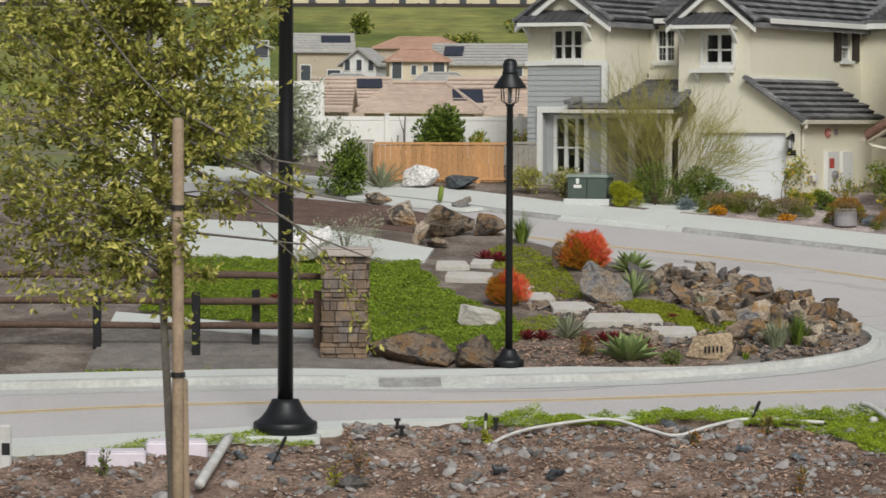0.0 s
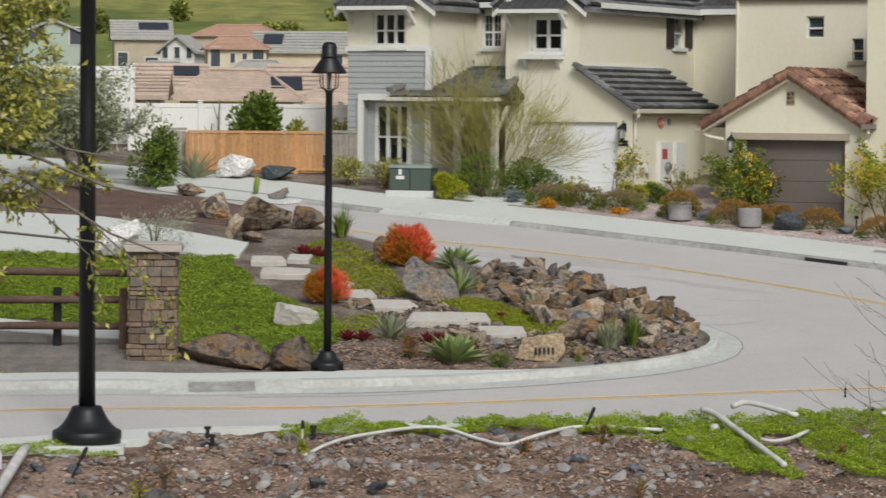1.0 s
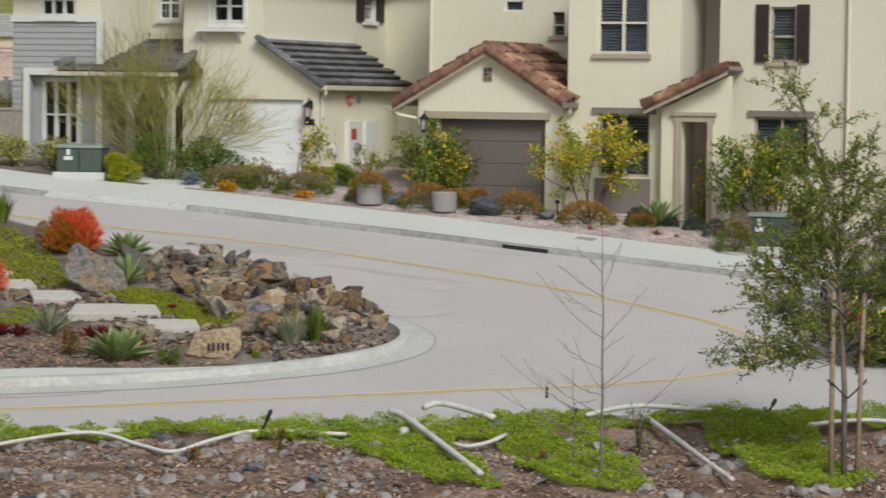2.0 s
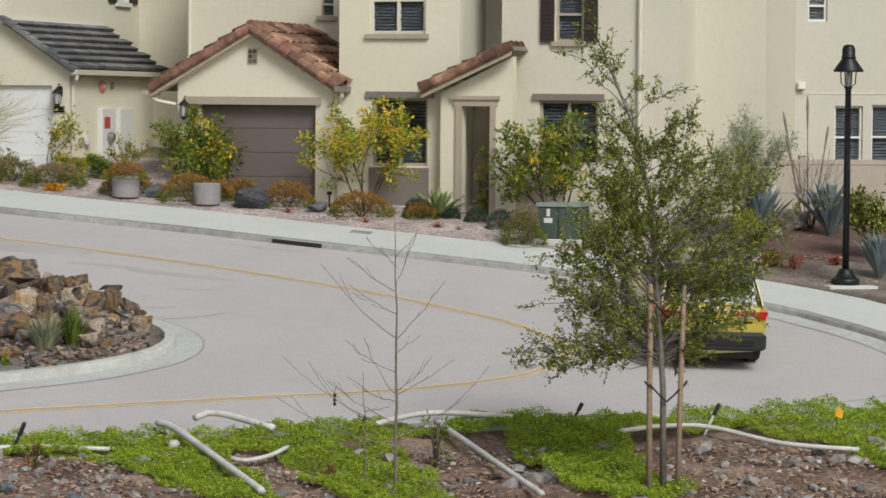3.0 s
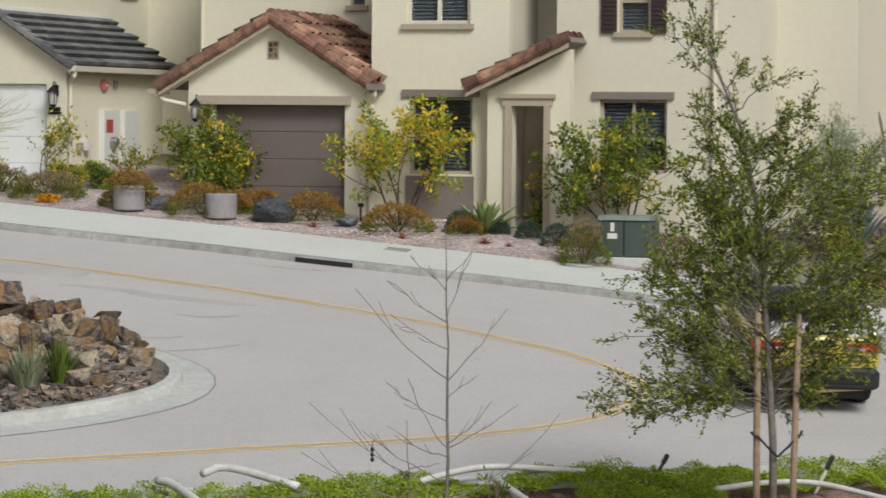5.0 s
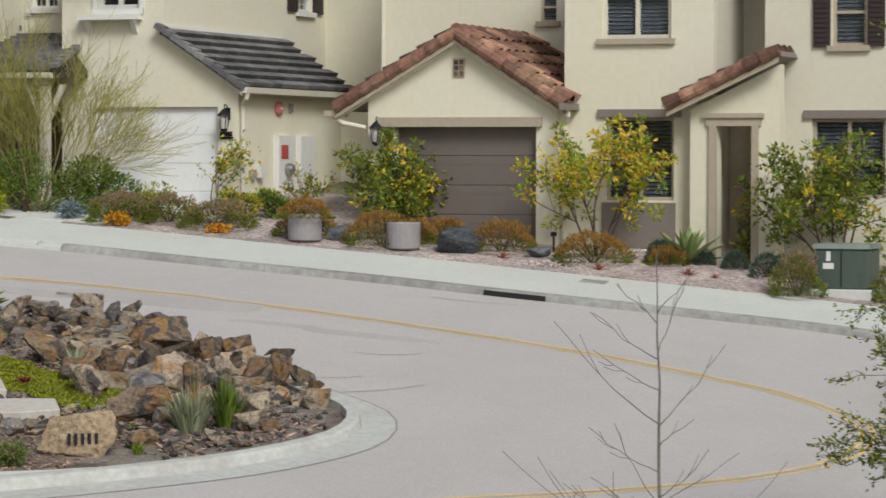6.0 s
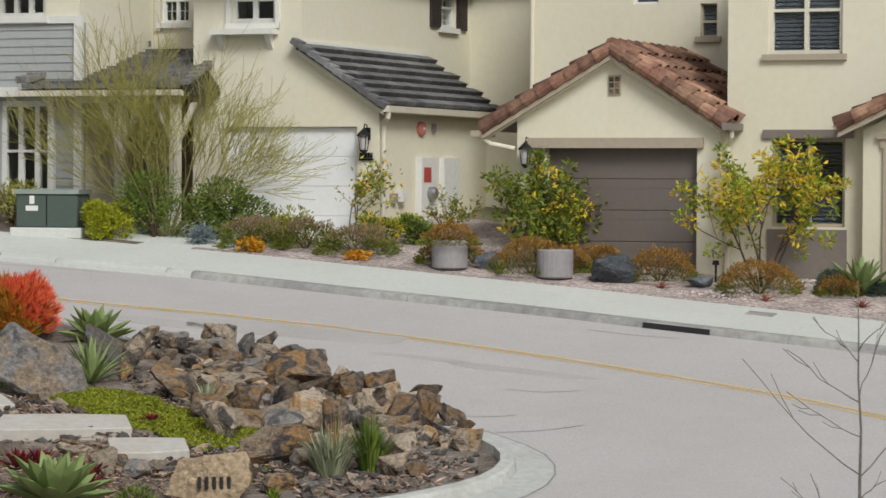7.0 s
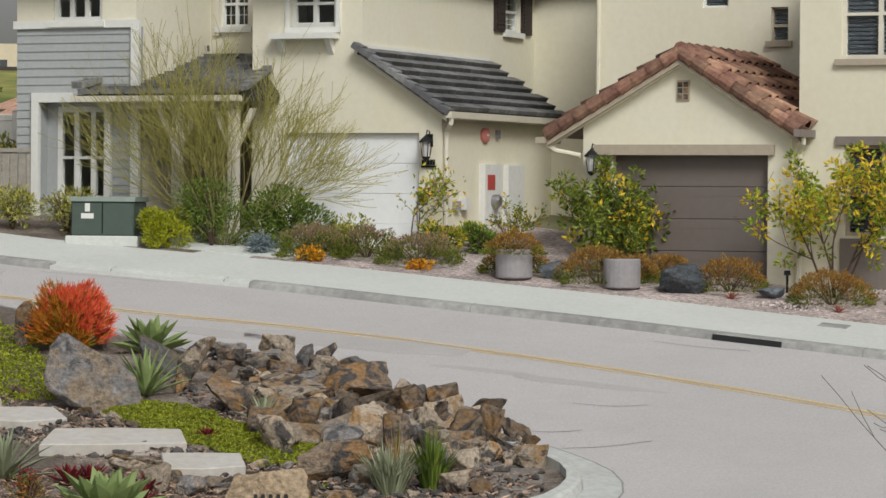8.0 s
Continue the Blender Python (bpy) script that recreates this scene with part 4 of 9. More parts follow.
# metal awnings and window shelf with brackets
for u0, u1, v, z in ((-42.95, -40.85, 79.58, 8.74), (-38.68, -36.9, 80.63, 8.66)):
    bm = bmesh.new()
    prism(bm, [(v, z + 0.36), (v - 0.62, z + 0.03), (v - 0.62, z - 0.02), (v, z + 0.3)], 0, u0, u1)
    aw = H1.mesh("awning", bm, "awning", None, "small dark standing-seam metal awning")
    n = 8
    for k in range(n + 1):
        u = u0 + (u1 - u0) * k / n
        bm = bmesh.new()
        prism(bm, [(v, z + 0.39), (v - 0.63, z + 0.06), (v - 0.63, z + 0.02), (v, z + 0.35)], 0, u - 0.012, u + 0.012)
        H1.mesh("seam", bm, "awning", aw)
    H1.box("awning_fascia", (u0, v - 0.64, z - 0.1), (u1, v - 0.6, z), "white", aw)
    for u in (u0 + 0.1, u1 - 0.1):
        bm = bmesh.new()
        prism(bm, [(v, z - 0.5), (v - 0.55, z - 0.06), (v - 0.55, z), (v, z - 0.05), (v, z - 0.16), (v - 0.35, z - 0.08), (v, z - 0.38)], 0, u - 0.04, u + 0.04)
        H1.mesh("bracket", bm, "white", aw)
shelf = H1.box("window_shelf", (-38.3, 80.35, 7.36), (-37.05, 80.63, 7.46), "white", label="white window shelf on curved brackets")
for u in (-38.15, -37.2):
    bm = bmesh.new()
    prism(bm, [(80.63, 7.08), (80.42, 7.36), (80.63, 7.36)], 0, u - 0.05, u + 0.05)
    H1.mesh("bracket", bm, "white", shelf)
# upper roofs in dark tile courses
plain_roof(H1, "roof_bay", -42.95, -40.5, 79.58, 86, EAVE, 0.85, "dark_tile", "v", 0.28, "dark tile gable roof over the bay")
plain_roof(H1, "roof_mid", -38.75, -36.6, 80.63, 96, EAVE, 0.85, "dark_tile", "v", 0.28, "dark tile gable roof")
plain_roof(H1, "roof_main", -43.0, -38.3, 82.3, 96, EAVE, 2.0, "dark_tile", "u", 0.3, "dark tile main roof")
plain_roof(H1, "roof_rear", -36.6, -33.0, 88.4, 96, EAVE, 1.1, "dark_tile", "u", 0.3, "dark tile rear roof")
# same gapped tiles on black decks for the course shade lines
for c, v0, v1, w in ((-41.725, 79.3, 84.5, 1.225), (-37.675, 80.35, 91.6, 1.075)):
    run = w + 0.28
    drop = 0.85 / w * run
    tiled_slope(H1, "roof_slope", (c, v1, EAVE + 0.87), (0, v0 - v1, 0), (run, 0, -drop), 0.42, 0.3, ft, "metal_dark", "dark flat-tiled gable slope")
    tiled_slope(H1, "roof_slope", (c, v0, EAVE + 0.87), (0, v1 - v0, 0), (-run, 0, -drop), 0.42, 0.3, ft, "metal_dark", "dark flat-tiled gable slope")
    for s_ in (-1, 1):
        rake_run(H1, (c, v0 + 0.08, EAVE + 0.86), (c + s_ * run, v0 + 0.08, EAVE + 0.86 - drop), 8, 0.2, "dark_tile")
tiled_slope(H1, "roof_slope", (-40.6, 84.4, 9.67), (2.9, 0, 0), (0, -2.4, -0.7), 0.42, 0.3, ft, "metal_dark", "dark flat-tiled front slope")
tiled_slope(H1, "roof_slope", (-36.5, 90.5, 9.58), (3.7, 0, 0), (0, -2.4, -0.7), 0.42, 0.3, ft, "metal_dark", "dark flat-tiled rear slope")
H1.box("eave_board", (-36.3, 88.06, 8.74), (-32.85, 88.12, 8.9), "white")
rake_run(H1, (-32.72, 90.5, 9.62), (-32.72, 88.05, 8.9), 7, 0.2, "dark_tile")
for u0, u1, v, rise in ((-42.95, -40.5, 79.58, 0.85), (-38.75, -36.6, 80.63, 0.85)):
    bm = bmesh.new()
    prism(bm, [(u0, EAVE), (u1, EAVE), ((u0 + u1) / 2, EAVE + rise - 0.1)], 1, v, v + 0.2)
    H1.mesh("gable", bm, "stucco")
    c, w = (u0 + u1) / 2, (u1 - u0) / 2 + 0.28
    k = rise / ((u1 - u0) / 2)
    for s in (-1, 1):
        bm = bmesh.new()
        prism(bm, [(c, EAVE + rise - 0.14), (c + s * w, EAVE + rise - k * w - 0.14), (c + s * w, EAVE + rise - k * w - 0.28), (c, EAVE + rise - 0.28)], 1, v - 0.27, v - 0.2)
        H1.mesh("bargeboard", bm, "white")
H1.box("eave_board", (-40.2, 81.95, 8.78), (-39.0, 82.02, 8.92), "white")
H1.box("eave_board", (-36.3, 81.3, 8.72), (-36.24, 88.9, 8.86), "white")

# --- second house: red tiled garage gable, tan trim ---
H2 = Building("house", -27.0, 84.0, 3.1, "two-storey cream stucco house with terracotta tile gable and tan trim")
Z2, TOP = 2.4, 9.2
H2.wall("wall_garage_front", front(79.81), -32.14, -28.54, Z2, 5.7, "stucco", [(-31.62, -28.94, 2.0, 5.35)])
bm = bmesh.new()
prism(bm, [(-32.14, 5.7), (-28.54, 5.7), (-28.54, 5.75), (-30.4, 6.9), (-32.14, 5.88)], 1, 79.81, 80.03)
H2.mesh("gable", bm, "stucco")
for s, run, drop in ((-1, 2.3, 1.32), (1, 2.02, 1.27)):
    bm = bmesh.new()
    prism(bm, [(-30.4, 6.84), (-30.4 + s * run, 6.84 - drop), (-30.4 + s * run, 6.79 - drop), (-30.4, 6.79)], 1, 79.68, 79.81)
    H2.mesh("soffit", bm, "stucco")
H2.wall("wall_garage_left", left_side(-32.14), 80.03, 83.48, Z2, 5.7, "stucco")
H2.wall("wall_garage_right", side(-28.54), 80.03, 83.48, Z2, 5.7, "stucco")
H2.box("garage_lintel", (-31.92, 79.72, 5.33), (-28.82, 79.8, 5.5), "tan_trim")
gd = H2.box("garage_door", (-31.62, 79.98, Z2), (-28.94, 80.03, 5.35), "garage_taupe", label="taupe sectional garage door")
for k in range(5):
    z = 2.72 + k * 0.525
    H2.box("door_section", (-31.61, 79.968, z), (-28.95, 79.982, z + 0.513), "garage_taupe", gd, bevel=0.006)
    H2.box("door_groove", (-31.61, 79.964, z + 0.37), (-28.95, 79.969, z + 0.385), "garage_taupe", gd)
vt = H2.box("gable_vent", (-30.5, 79.78, 6.22), (-30.28, 79.81, 6.55), "tan_trim", label="small patterned tile vent in the gable")
for k in range(3):
    for c in range(2):
        H2.box("tile", (-30.48 + c * 0.1, 79.77, 6.24 + k * 0.1), (-30.4 + c * 0.1, 79.785, 6.32 + k * 0.1), "rock_brown", vt)
lantern(H2, -31.92, 79.81, 5.25)
bt = barrel_tile_mesh("barrel_tile", 0.42, 0.44, "red_tile")
tiled_slope(H2, "roof_right", (-30.4, 83.6, 7.02), (0, -3.95, 0), (2.02, 0, -1.27), 0.4, 0.37, bt, "taupe", "terracotta barrel-tile slope")
tiled_slope(H2, "roof_left", (-30.4, 79.65, 7.02), (0, 3.95, 0), (-2.3, 0, -1.32), 0.4, 0.37, bt, "taupe", "terracotta barrel-tile slope")
for s, run, drop in ((-1, 2.3, 1.32), (1, 2.02, 1.27)):
    for k in range(9):
        f = (k + 0.5) / 9
        bm = bmesh.new()
        c = Vector((-30.4 + s * run * f, 79.62, 7.0 - drop * f))
        d = Vector((s * run, 0, -drop)).normalized() * 0.16
        tube(bm, [c - d, c + d], [0.1, 0.125], 10)
        H2.mesh("rake_tile", bm, "red_tile")
    bm = bmesh.new()
    prism(bm, [(-30.4, 6.92), (-30.4 + s * run, 6.92 - drop), (-30.4 + s * run, 6.8 - drop), (-30.4, 6.8)], 1, 79.6, 79.68)
    H2.mesh("bargeboard", bm, "tan_trim")
for k in range(10):
    bm = bmesh.new()
    y = 79.66 + k * 0.395
    tube(bm, [(-30.4, y, 7.06), (-30.4, y + 0.43, 7.05)], [0.12, 0.095], 8)
    H2.mesh("ridge_tile", bm, "red_tile")
H2.box("gutter", (-28.4, 79.45, 5.62), (-28.28, 80.6, 5.74), "taupe")
downspout(H2, [(-28.34, 79.75, 5.64), (-28.34, 79.78, 5.52), (-28.44, 79.9, 5.35), (-28.44, 79.9, 2.9)])
H2.box("gutter", (-32.85, 79.45, 5.52), (-32.7, 80.2, 5.62), "tan_trim")
downspout(H2, [(-32.75, 79.7, 5.5), (-32.6, 79.75, 5.4), (-32.2, 79.85, 5.32)], "stucco")
# wall behind the garage
H2.wall("wall_behind_garage", front(83.48), -33.3, -28.56, Z2, TOP, "stucco", [(-30.12, -29.81, 7.36, 7.95), (-31.39, -30.9, 7.96, 8.54)])
H2.window(front(83.48), -30.12, -29.81, 7.36, 7.95, 1, "tan_trim", (1, 1), "blind", sill="tan_trim", bar=0.03)
H2.window(front(83.48), -31.39, -30.9, 7.96, 8.54, 1, "white", (1, 1), "blind", bar=0.04)
H2.wall("wall_left", left_side(-33.3), 83.7, 93.0, Z2, TOP, "stucco")
downspout(H2, [(-33.3, 83.42, 9.2), (-33.3, 83.42, 3.0)], "stucco")
# block with tall windows
lo, hi = (-27.79, -26.54, 4.04, 5.5), (-27.87, -26.6, 6.88, 8.46)
H2.wall("wall_block", front(80.24), -28.56, -25.83, Z2, TOP, "stucco", [lo, hi])
H2.window(front(80.24), *lo, 2, "tan_trim", (1, 1), "blind", head="taupe", bar=0.06)
H2.window(front(80.24), *hi, 2, "gutter", (1, 1), "blind", sill="tan_trim", bar=0.07)
H2.box("window_apron", (-27.85, 80.2, 3.0), (-26.5, 80.24, 4.0), "taupe", label="taupe panel under the window")
H2.wall("wall_block_left", left_side(-28.56), 80.46, 83.48, 5.6, TOP, "stucco")
H2.wall("wall_block_right", side(-25.83), 80.46, 82.2, Z2, TOP, "stucco_c")
H2.wall("wall_entry_back", front(82.2), -25.83, -25.05, Z2, TOP, "stucco_c", [(-25.7, -25.1, 2.9, 5.2)])
# tan panel set forward to read as the lit wall inside the entry
H2.box("entry_door", (-25.8, 81.2, 2.6), (-24.95, 81.26, 5.5), "tan_trim", label="tan panel standing for the lit inner wall of the porch")
# porch with sloping red tiles
H2.wall("wall_porch", front(79.92), -26.15, -24.55, Z2, 5.62, "stucco", [(-25.67, -25.04, 2.0, 5.34)], 0.3)
bm = bmesh.new()
prism(bm, [(-26.15, 5.62), (-24.55, 5.62), (-24.55, 6.4)], 1, 79.92, 80.2)
H2.mesh("porch_gable", bm, "stucco")
H2.wall("wall_porch_left", left_side(-26.15), 80.22, 80.3, Z2, 5.6, "stucco")
H2.wall("porch_lining", left_side(-25.9), 80.22, 82.2, Z2, 5.6, "stucco_c", (), 0.08)
H2.wall("porch_lining", side(-24.85), 80.22, 82.2, Z2, 5.6, "stucco_c", (), 0.08)
for a, b, c, d in ((-25.8, -25.67, 2.7, 5.34), (-25.04, -24.92, 2.7, 5.34), (-25.85, -24.88, 5.34, 5.48)):
    H2.box("door_trim", (a, 79.86, c), (b, 79.93, d), "tan_trim")
H2.box("door_crown", (-25.9, 79.82, 5.48), (-24.82, 79.93, 5.56), "tan_trim")
tiled_slope(H2, "porch_roof", (-24.5, 80.8, 6.62), (0, -1.2, 0), (-1.98, 0, -0.92), 0.4, 0.37, bt, "taupe", "terracotta porch roof")
for k in range(7):
    f = (k + 0.5) / 7
    bm = bmesh.new()
    c = Vector((-24.5 - 1.98 * f, 79.56, 6.63 - 0.92 * f))
    d = Vector((-1.98, 0, -0.92)).normalized() * 0.17
    tube(bm, [c - d, c + d], [0.1, 0.125], 10)
    H2.mesh("rake_tile", bm, "red_tile")
bm = bmesh.new()
prism(bm, [(-24.5, 6.52), (-26.48, 5.6), (-26.48, 5.5), (-24.5, 6.42)], 1, 79.56, 79.63)
H2.mesh("bargeboard", bm, "tan_trim")
# block with shuttered window
lo, hi = (-24.2, -22.9, 4.1, 5.48), (-23.85, -23.25, 6.74, 8.0)
H2.wall("wall_right", front(80.78), -25.05, -21.14, Z2, TOP, "stucco_c", [lo, hi])
H2.window(front(80.78), *lo, 2, "tan_trim", (1, 1), "blind", head="taupe", bar=0.06)
H2.window(front(80.78), *hi, 1, "tan_trim", (1, 1), "blind", sill="tan_trim", bar=0.05)
for a, b in ((-24.18, -23.88), (-23.22, -22.92)):
    sh = H2.box("shutter", (a, 80.72, 6.72), (b, 80.78, 8.05), "shutter", label="dark red-brown shutter")
    for k in range(14):
        H2.box("louvre", (a + 0.04, 80.705, 6.8 + k * 0.085), (b - 0.04, 80.72, 6.85 + k * 0.085), "shutter", sh)
downspout(H2, [(-21.98, 80.7, 9.2), (-21.98, 80.7, 3.0)], "gutter")
H2.wall("wall_right_side", side(-21.14), 81.0, 82.4, Z2, TOP, "stucco_c")
H2.wall("wall_right_wing", front(82.4), -21.14, -19.6, Z2, TOP, "stucco_c")
H2.wall("wall_end", side(-19.6), 82.62, 94.0, Z2, TOP, "stucco_c")
H2.wall("wall_back", front(94.0), -33.2, -19.7, Z2, TOP, "stucco")
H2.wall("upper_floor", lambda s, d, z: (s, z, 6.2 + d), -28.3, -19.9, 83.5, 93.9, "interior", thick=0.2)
plain_roof(H2, "roof_main", -33.3, -19.6, 83.6, 94, TOP, 2.0, "red_tile", "u", 0.25, "terracotta main roof")
plain_roof(H2, "roof_block", -28.56, -25.83, 80.24, 86, TOP, 0.8, "red_tile", "v", 0.3, "terracotta gable roof")
plain_roof(H2, "roof_right", -25.05, -21.14, 80.78, 86, TOP, 0.9, "red_tile", "v", 0.3, "terracotta gable roof")

# --- third house beyond the bend: plain cream end wall ---
H3 = Building("house", 30.0, 84.4, 3.0, "cream stucco house end wall with dark blinds behind white windows", Matrix.Identity(4))
wins = [(24.81, 25.27, 4.5, 5.29), (26.93, 27.61, 4.1, 5.42), (27.82, 28.52, 4.1, 5.45), (26.26, 26.72, 7.32, 8.1)]
H3.wall("wall_front", front(84.2), 21.2, 46.0, 2.3, 9.7, "stucco_b", wins)
for w in wins:
    H3.window(front(84.2), *w, 1, "white", (1, 1), "blind", bar=0.05)
H3.box("wall_band", (23.6, 84.185, 5.69), (46.0, 84.2, 5.71), "stucco")
bx = H3.box("wall_light", (26.0, 84.05, 5.78), (26.18, 84.2, 5.95), "white", label="small white wall fixture", bevel=0.02)
H3.wall("wall_side", side(46.0), 84.42, 96.0, 2.3, 9.7, "stucco_b")
H3.wall("wall_left", left_side(21.2), 84.42, 96.0, 2.3, 9.7, "stucco_b")
H3.wall("wall_back", front(96.0), 21.4, 45.8, 2.3, 9.7, "stucco_b")
plain_roof(H3, "roof_main", 21.2, 46.0, 84.2, 96, 9.7, 2.0, "red_tile", "u", 0.4, "terracotta main roof")


# ---- rocks ----
rng = random.Random(7)


def rock_mesh(name, w, d, h, seed, facets=11, flat=1.0, mat="rock", rough=0.03):
    """An angular broken boulder: the hull of a few points on a ball, chipped along its faces and edges."""
    r = random.Random(seed)
    bm = bmesh.new()
    skew, lean = r.uniform(-0.45, 0.45), r.uniform(-0.3, 0.3)
    for _ in range(facets + 3):
        n = Vector((r.gauss(0, 1), r.gauss(0, 1), r.gauss(0, 1))).normalized()
        q = Vector([math.copysign(abs(c) ** 0.8, c) for c in n]) * r.uniform(0.72, 1.05)
        q.x += skew * q.z
        q.z += lean * q.x * 0.5
        bm.verts.new(q)
    bmesh.ops.convex_hull(bm, input=bm.verts[:])
    bmesh.ops.delete(bm, geom=list({v for v in bm.verts if not v.link_faces}), context="VERTS")
    chip_rock(bm, seed, rough)
    lo = [min(v.co[i] for v in bm.verts) for i in range(3)]
    hi = [max(v.co[i] for v in bm.verts) for i in range(3)]
    for v in bm.verts:
        v.co = Vector(((v.co.x - lo[0]) / (hi[0] - lo[0]) - 0.5, (v.co.y - lo[1]) / (hi[1] - lo[1]) - 0.5, (v.co.z - lo[2]) / (hi[2] - lo[2])))
        v.co = Vector((v.co.x * w, v.co.y * d, v.co.z * h))
    me = mesh_of(bm, name)
    me.materials.append(M[mat])
    return me


def chip_rock(bm, seed, rough):
    """Worn edges, then stepped breaks and small relief over the faces."""
    bmesh.ops.bevel(bm, geom=bm.edges[:], offset=0.035, segments=1, affect="EDGES")
    bmesh.ops.triangulate(bm, faces=bm.faces[:])
    for _ in range(3):
        long_ = [e for e in bm.edges if e.calc_length() > 0.24]
        if not long_:
            break
        bmesh.ops.subdivide_edges(bm, edges=long_, cuts=1)
        bmesh.ops.triangulate(bm, faces=[f for f in bm.faces if len(f.verts) > 3])
    bm.normal_update()
    for v in bm.verts:
        q = v.co * 1.5 + Vector((seed * 1.7, seed * 0.3, 0))
        step = math.floor((noise.noise(q) + 0.25 * q.z) * 5) / 5
        v.co += v.normal * (rough * 2.2 * step + rough * 1.4 * noise.noise(v.co * 4.1 + Vector((0, seed, 0))) + rough * 0.8 * noise.noise(v.co * 9 + Vector((seed, 0, 0))))


def rock(x, y, w, h, mat, label, seed, d=None, up=0.0, turn=None, tilt=0.0, name="boulder", category="rock", flat=1.0, facets=11, group=""):
    ob = new(name, rock_mesh(name, w, d or w * 0.8, h, seed, facets, flat, mat))
    # w is the width seen across; the rock is sunk a little into its bed
    ob.matrix_basis = Matrix.Translation(at_ground(x, y + (d or w * 0.8) * 0.3, up - h * 0.06)) @ Matrix.Rotation(turn if turn is not None else rng.uniform(-0.35, 0.35), 4, "Z") @ Matrix.Rotation(tilt, 4, "Y")
    return tagged(ob, label, category, group)


# bed of the planted point
bm = bmesh.new()
bed = offset_line([p for p in INNER if -14 < p.x], 0.2)
sheet(bm, [(p.x, p.y) for p in bed] + [(-14, 90.5)], 0.03, 0.25)
part("planting_bed", bm, "soil", label="brown soil bed of the planted point", kind="structure", category="ground")
bm = bmesh.new()
sheet(bm, [(6.6, 68.5), (8.3, 68.9), (9.35, 69.9), (9.6, 71.2), (9.2, 72.3), (8.2, 72.0), (7.2, 70.3)], 0.05, 0.05)
part("gravel_bed", bm, "dirt_grey", label="grey gravel and twigs at the end of the planted point", kind="structure", category="gravel")
bm = bmesh.new()
sheet(bm, [(-5.5, 84.5), (-2.0, 84.2), (-0.4, 83.2), (0.6, 85.2), (-1.2, 87.0), (-5.5, 89.0)], 0.055, 0.06)
part("mulch_bed", bm, "mulch", label="dark purple-brown mulch under the shrubs", kind="structure", category="mulch")
bm = bmesh.new()
sheet(bm, [(-7.0, 85.0), (-3.5, 84.1), (-2.2, 83.0), (0.1, 80.9), (-0.1, 79.3), (-1.1, 79.5), (-2.6, 80.8), (-4.2, 79.6), (-7.5, 80.6)], 0.09, 0.1)
part("garden_path", bm, "concrete", label="pale concrete garden path curving up the slope", kind="structure", category="path")
bm = bmesh.new()
sheet(bm, [(-7, 73.3), (-2.25, 71.5), (-2.1, 70.6), (-7, 72.2)], 0.09, 0.1)
part("garden_path", bm, "concrete", label="pale concrete strip behind the rail fence", kind="structure", category="path")
bm = bmesh.new()
sheet(bm, [(-7, 72.1), (-2.1, 70.5), (-0.9, 69.2), (-0.6, 68.2), (1.4, 67.7), (1.2, 67.45), (-7, 67.75)], 0.085, 0.1)
part("granite_strip", bm, "dirt_grey", label="grey decomposed granite strip behind the walk", kind="structure", category="gravel")
bm = bmesh.new()
sheet(bm, [(-2.4, 88.2), (-0.3, 89.0), (2.2, 87.45), (1.6, 86.7), (0.9, 86.3), (-1.2, 87.3)], 0.1, 0.08)
part("upper_walk", bm, "concrete", label="pale concrete walk at the top of the garden", kind="structure", category="path")

# gravel yards in front of the houses
bm = bmesh.new()
yard_in = offset_line([p for p in OUTER if p.y > 75.5 and p.x > 5.5], -2.0)
sheet(bm, [(p.x, p.y) for p in yard_in] + [(10.0, 90.5), (16, 86), (21.5, 83.5), (22.5, 79)], 0.12, 0.1)
part("gravel_yard", bm, "gravel", label="pinkish grey gravel front yards of the houses", kind="structure", category="gravel")
bm = bmesh.new()
yard_in = offset_line([p for p in OUTER if p.y > 84.5 and -6 < p.x < 5.5], -2.0)
sheet(bm, [(p.x, p.y) for p in yard_in] + [(-5, 95.5), (9.5, 91)], 0.115, 0.1)
part("soil_yard", bm, "soil", label="brown soil yard beside the siding bay", kind="structure", category="ground")
bm = bmesh.new()
yard_in = offset_line([p for p in OUTER if 66.5 < p.y < 75.6 and p.x > 18], -2.0)
sheet(bm, [(p.x, p.y) for p in yard_in] + [(21.6, 79.5), (22.6, 84.1), (46, 84.1), (46, 60), (26, 66.0)], 0.12, 0.1)
part("mulch_yard", bm, "soil", label="brown bark-mulched slope beyond the bend", kind="structure", category="mulch")
bm = bmesh.new()
sheet(bm, [(23.2, 77.2), (26.5, 76.6), (30, 79), (28, 81.6), (24.0, 81.4), (23.0, 79.6)], 0.14, 0.05)
part("mulch_bed", bm, "mulch", label="reddish bark mulch round the agaves", kind="structure", category="mulch")

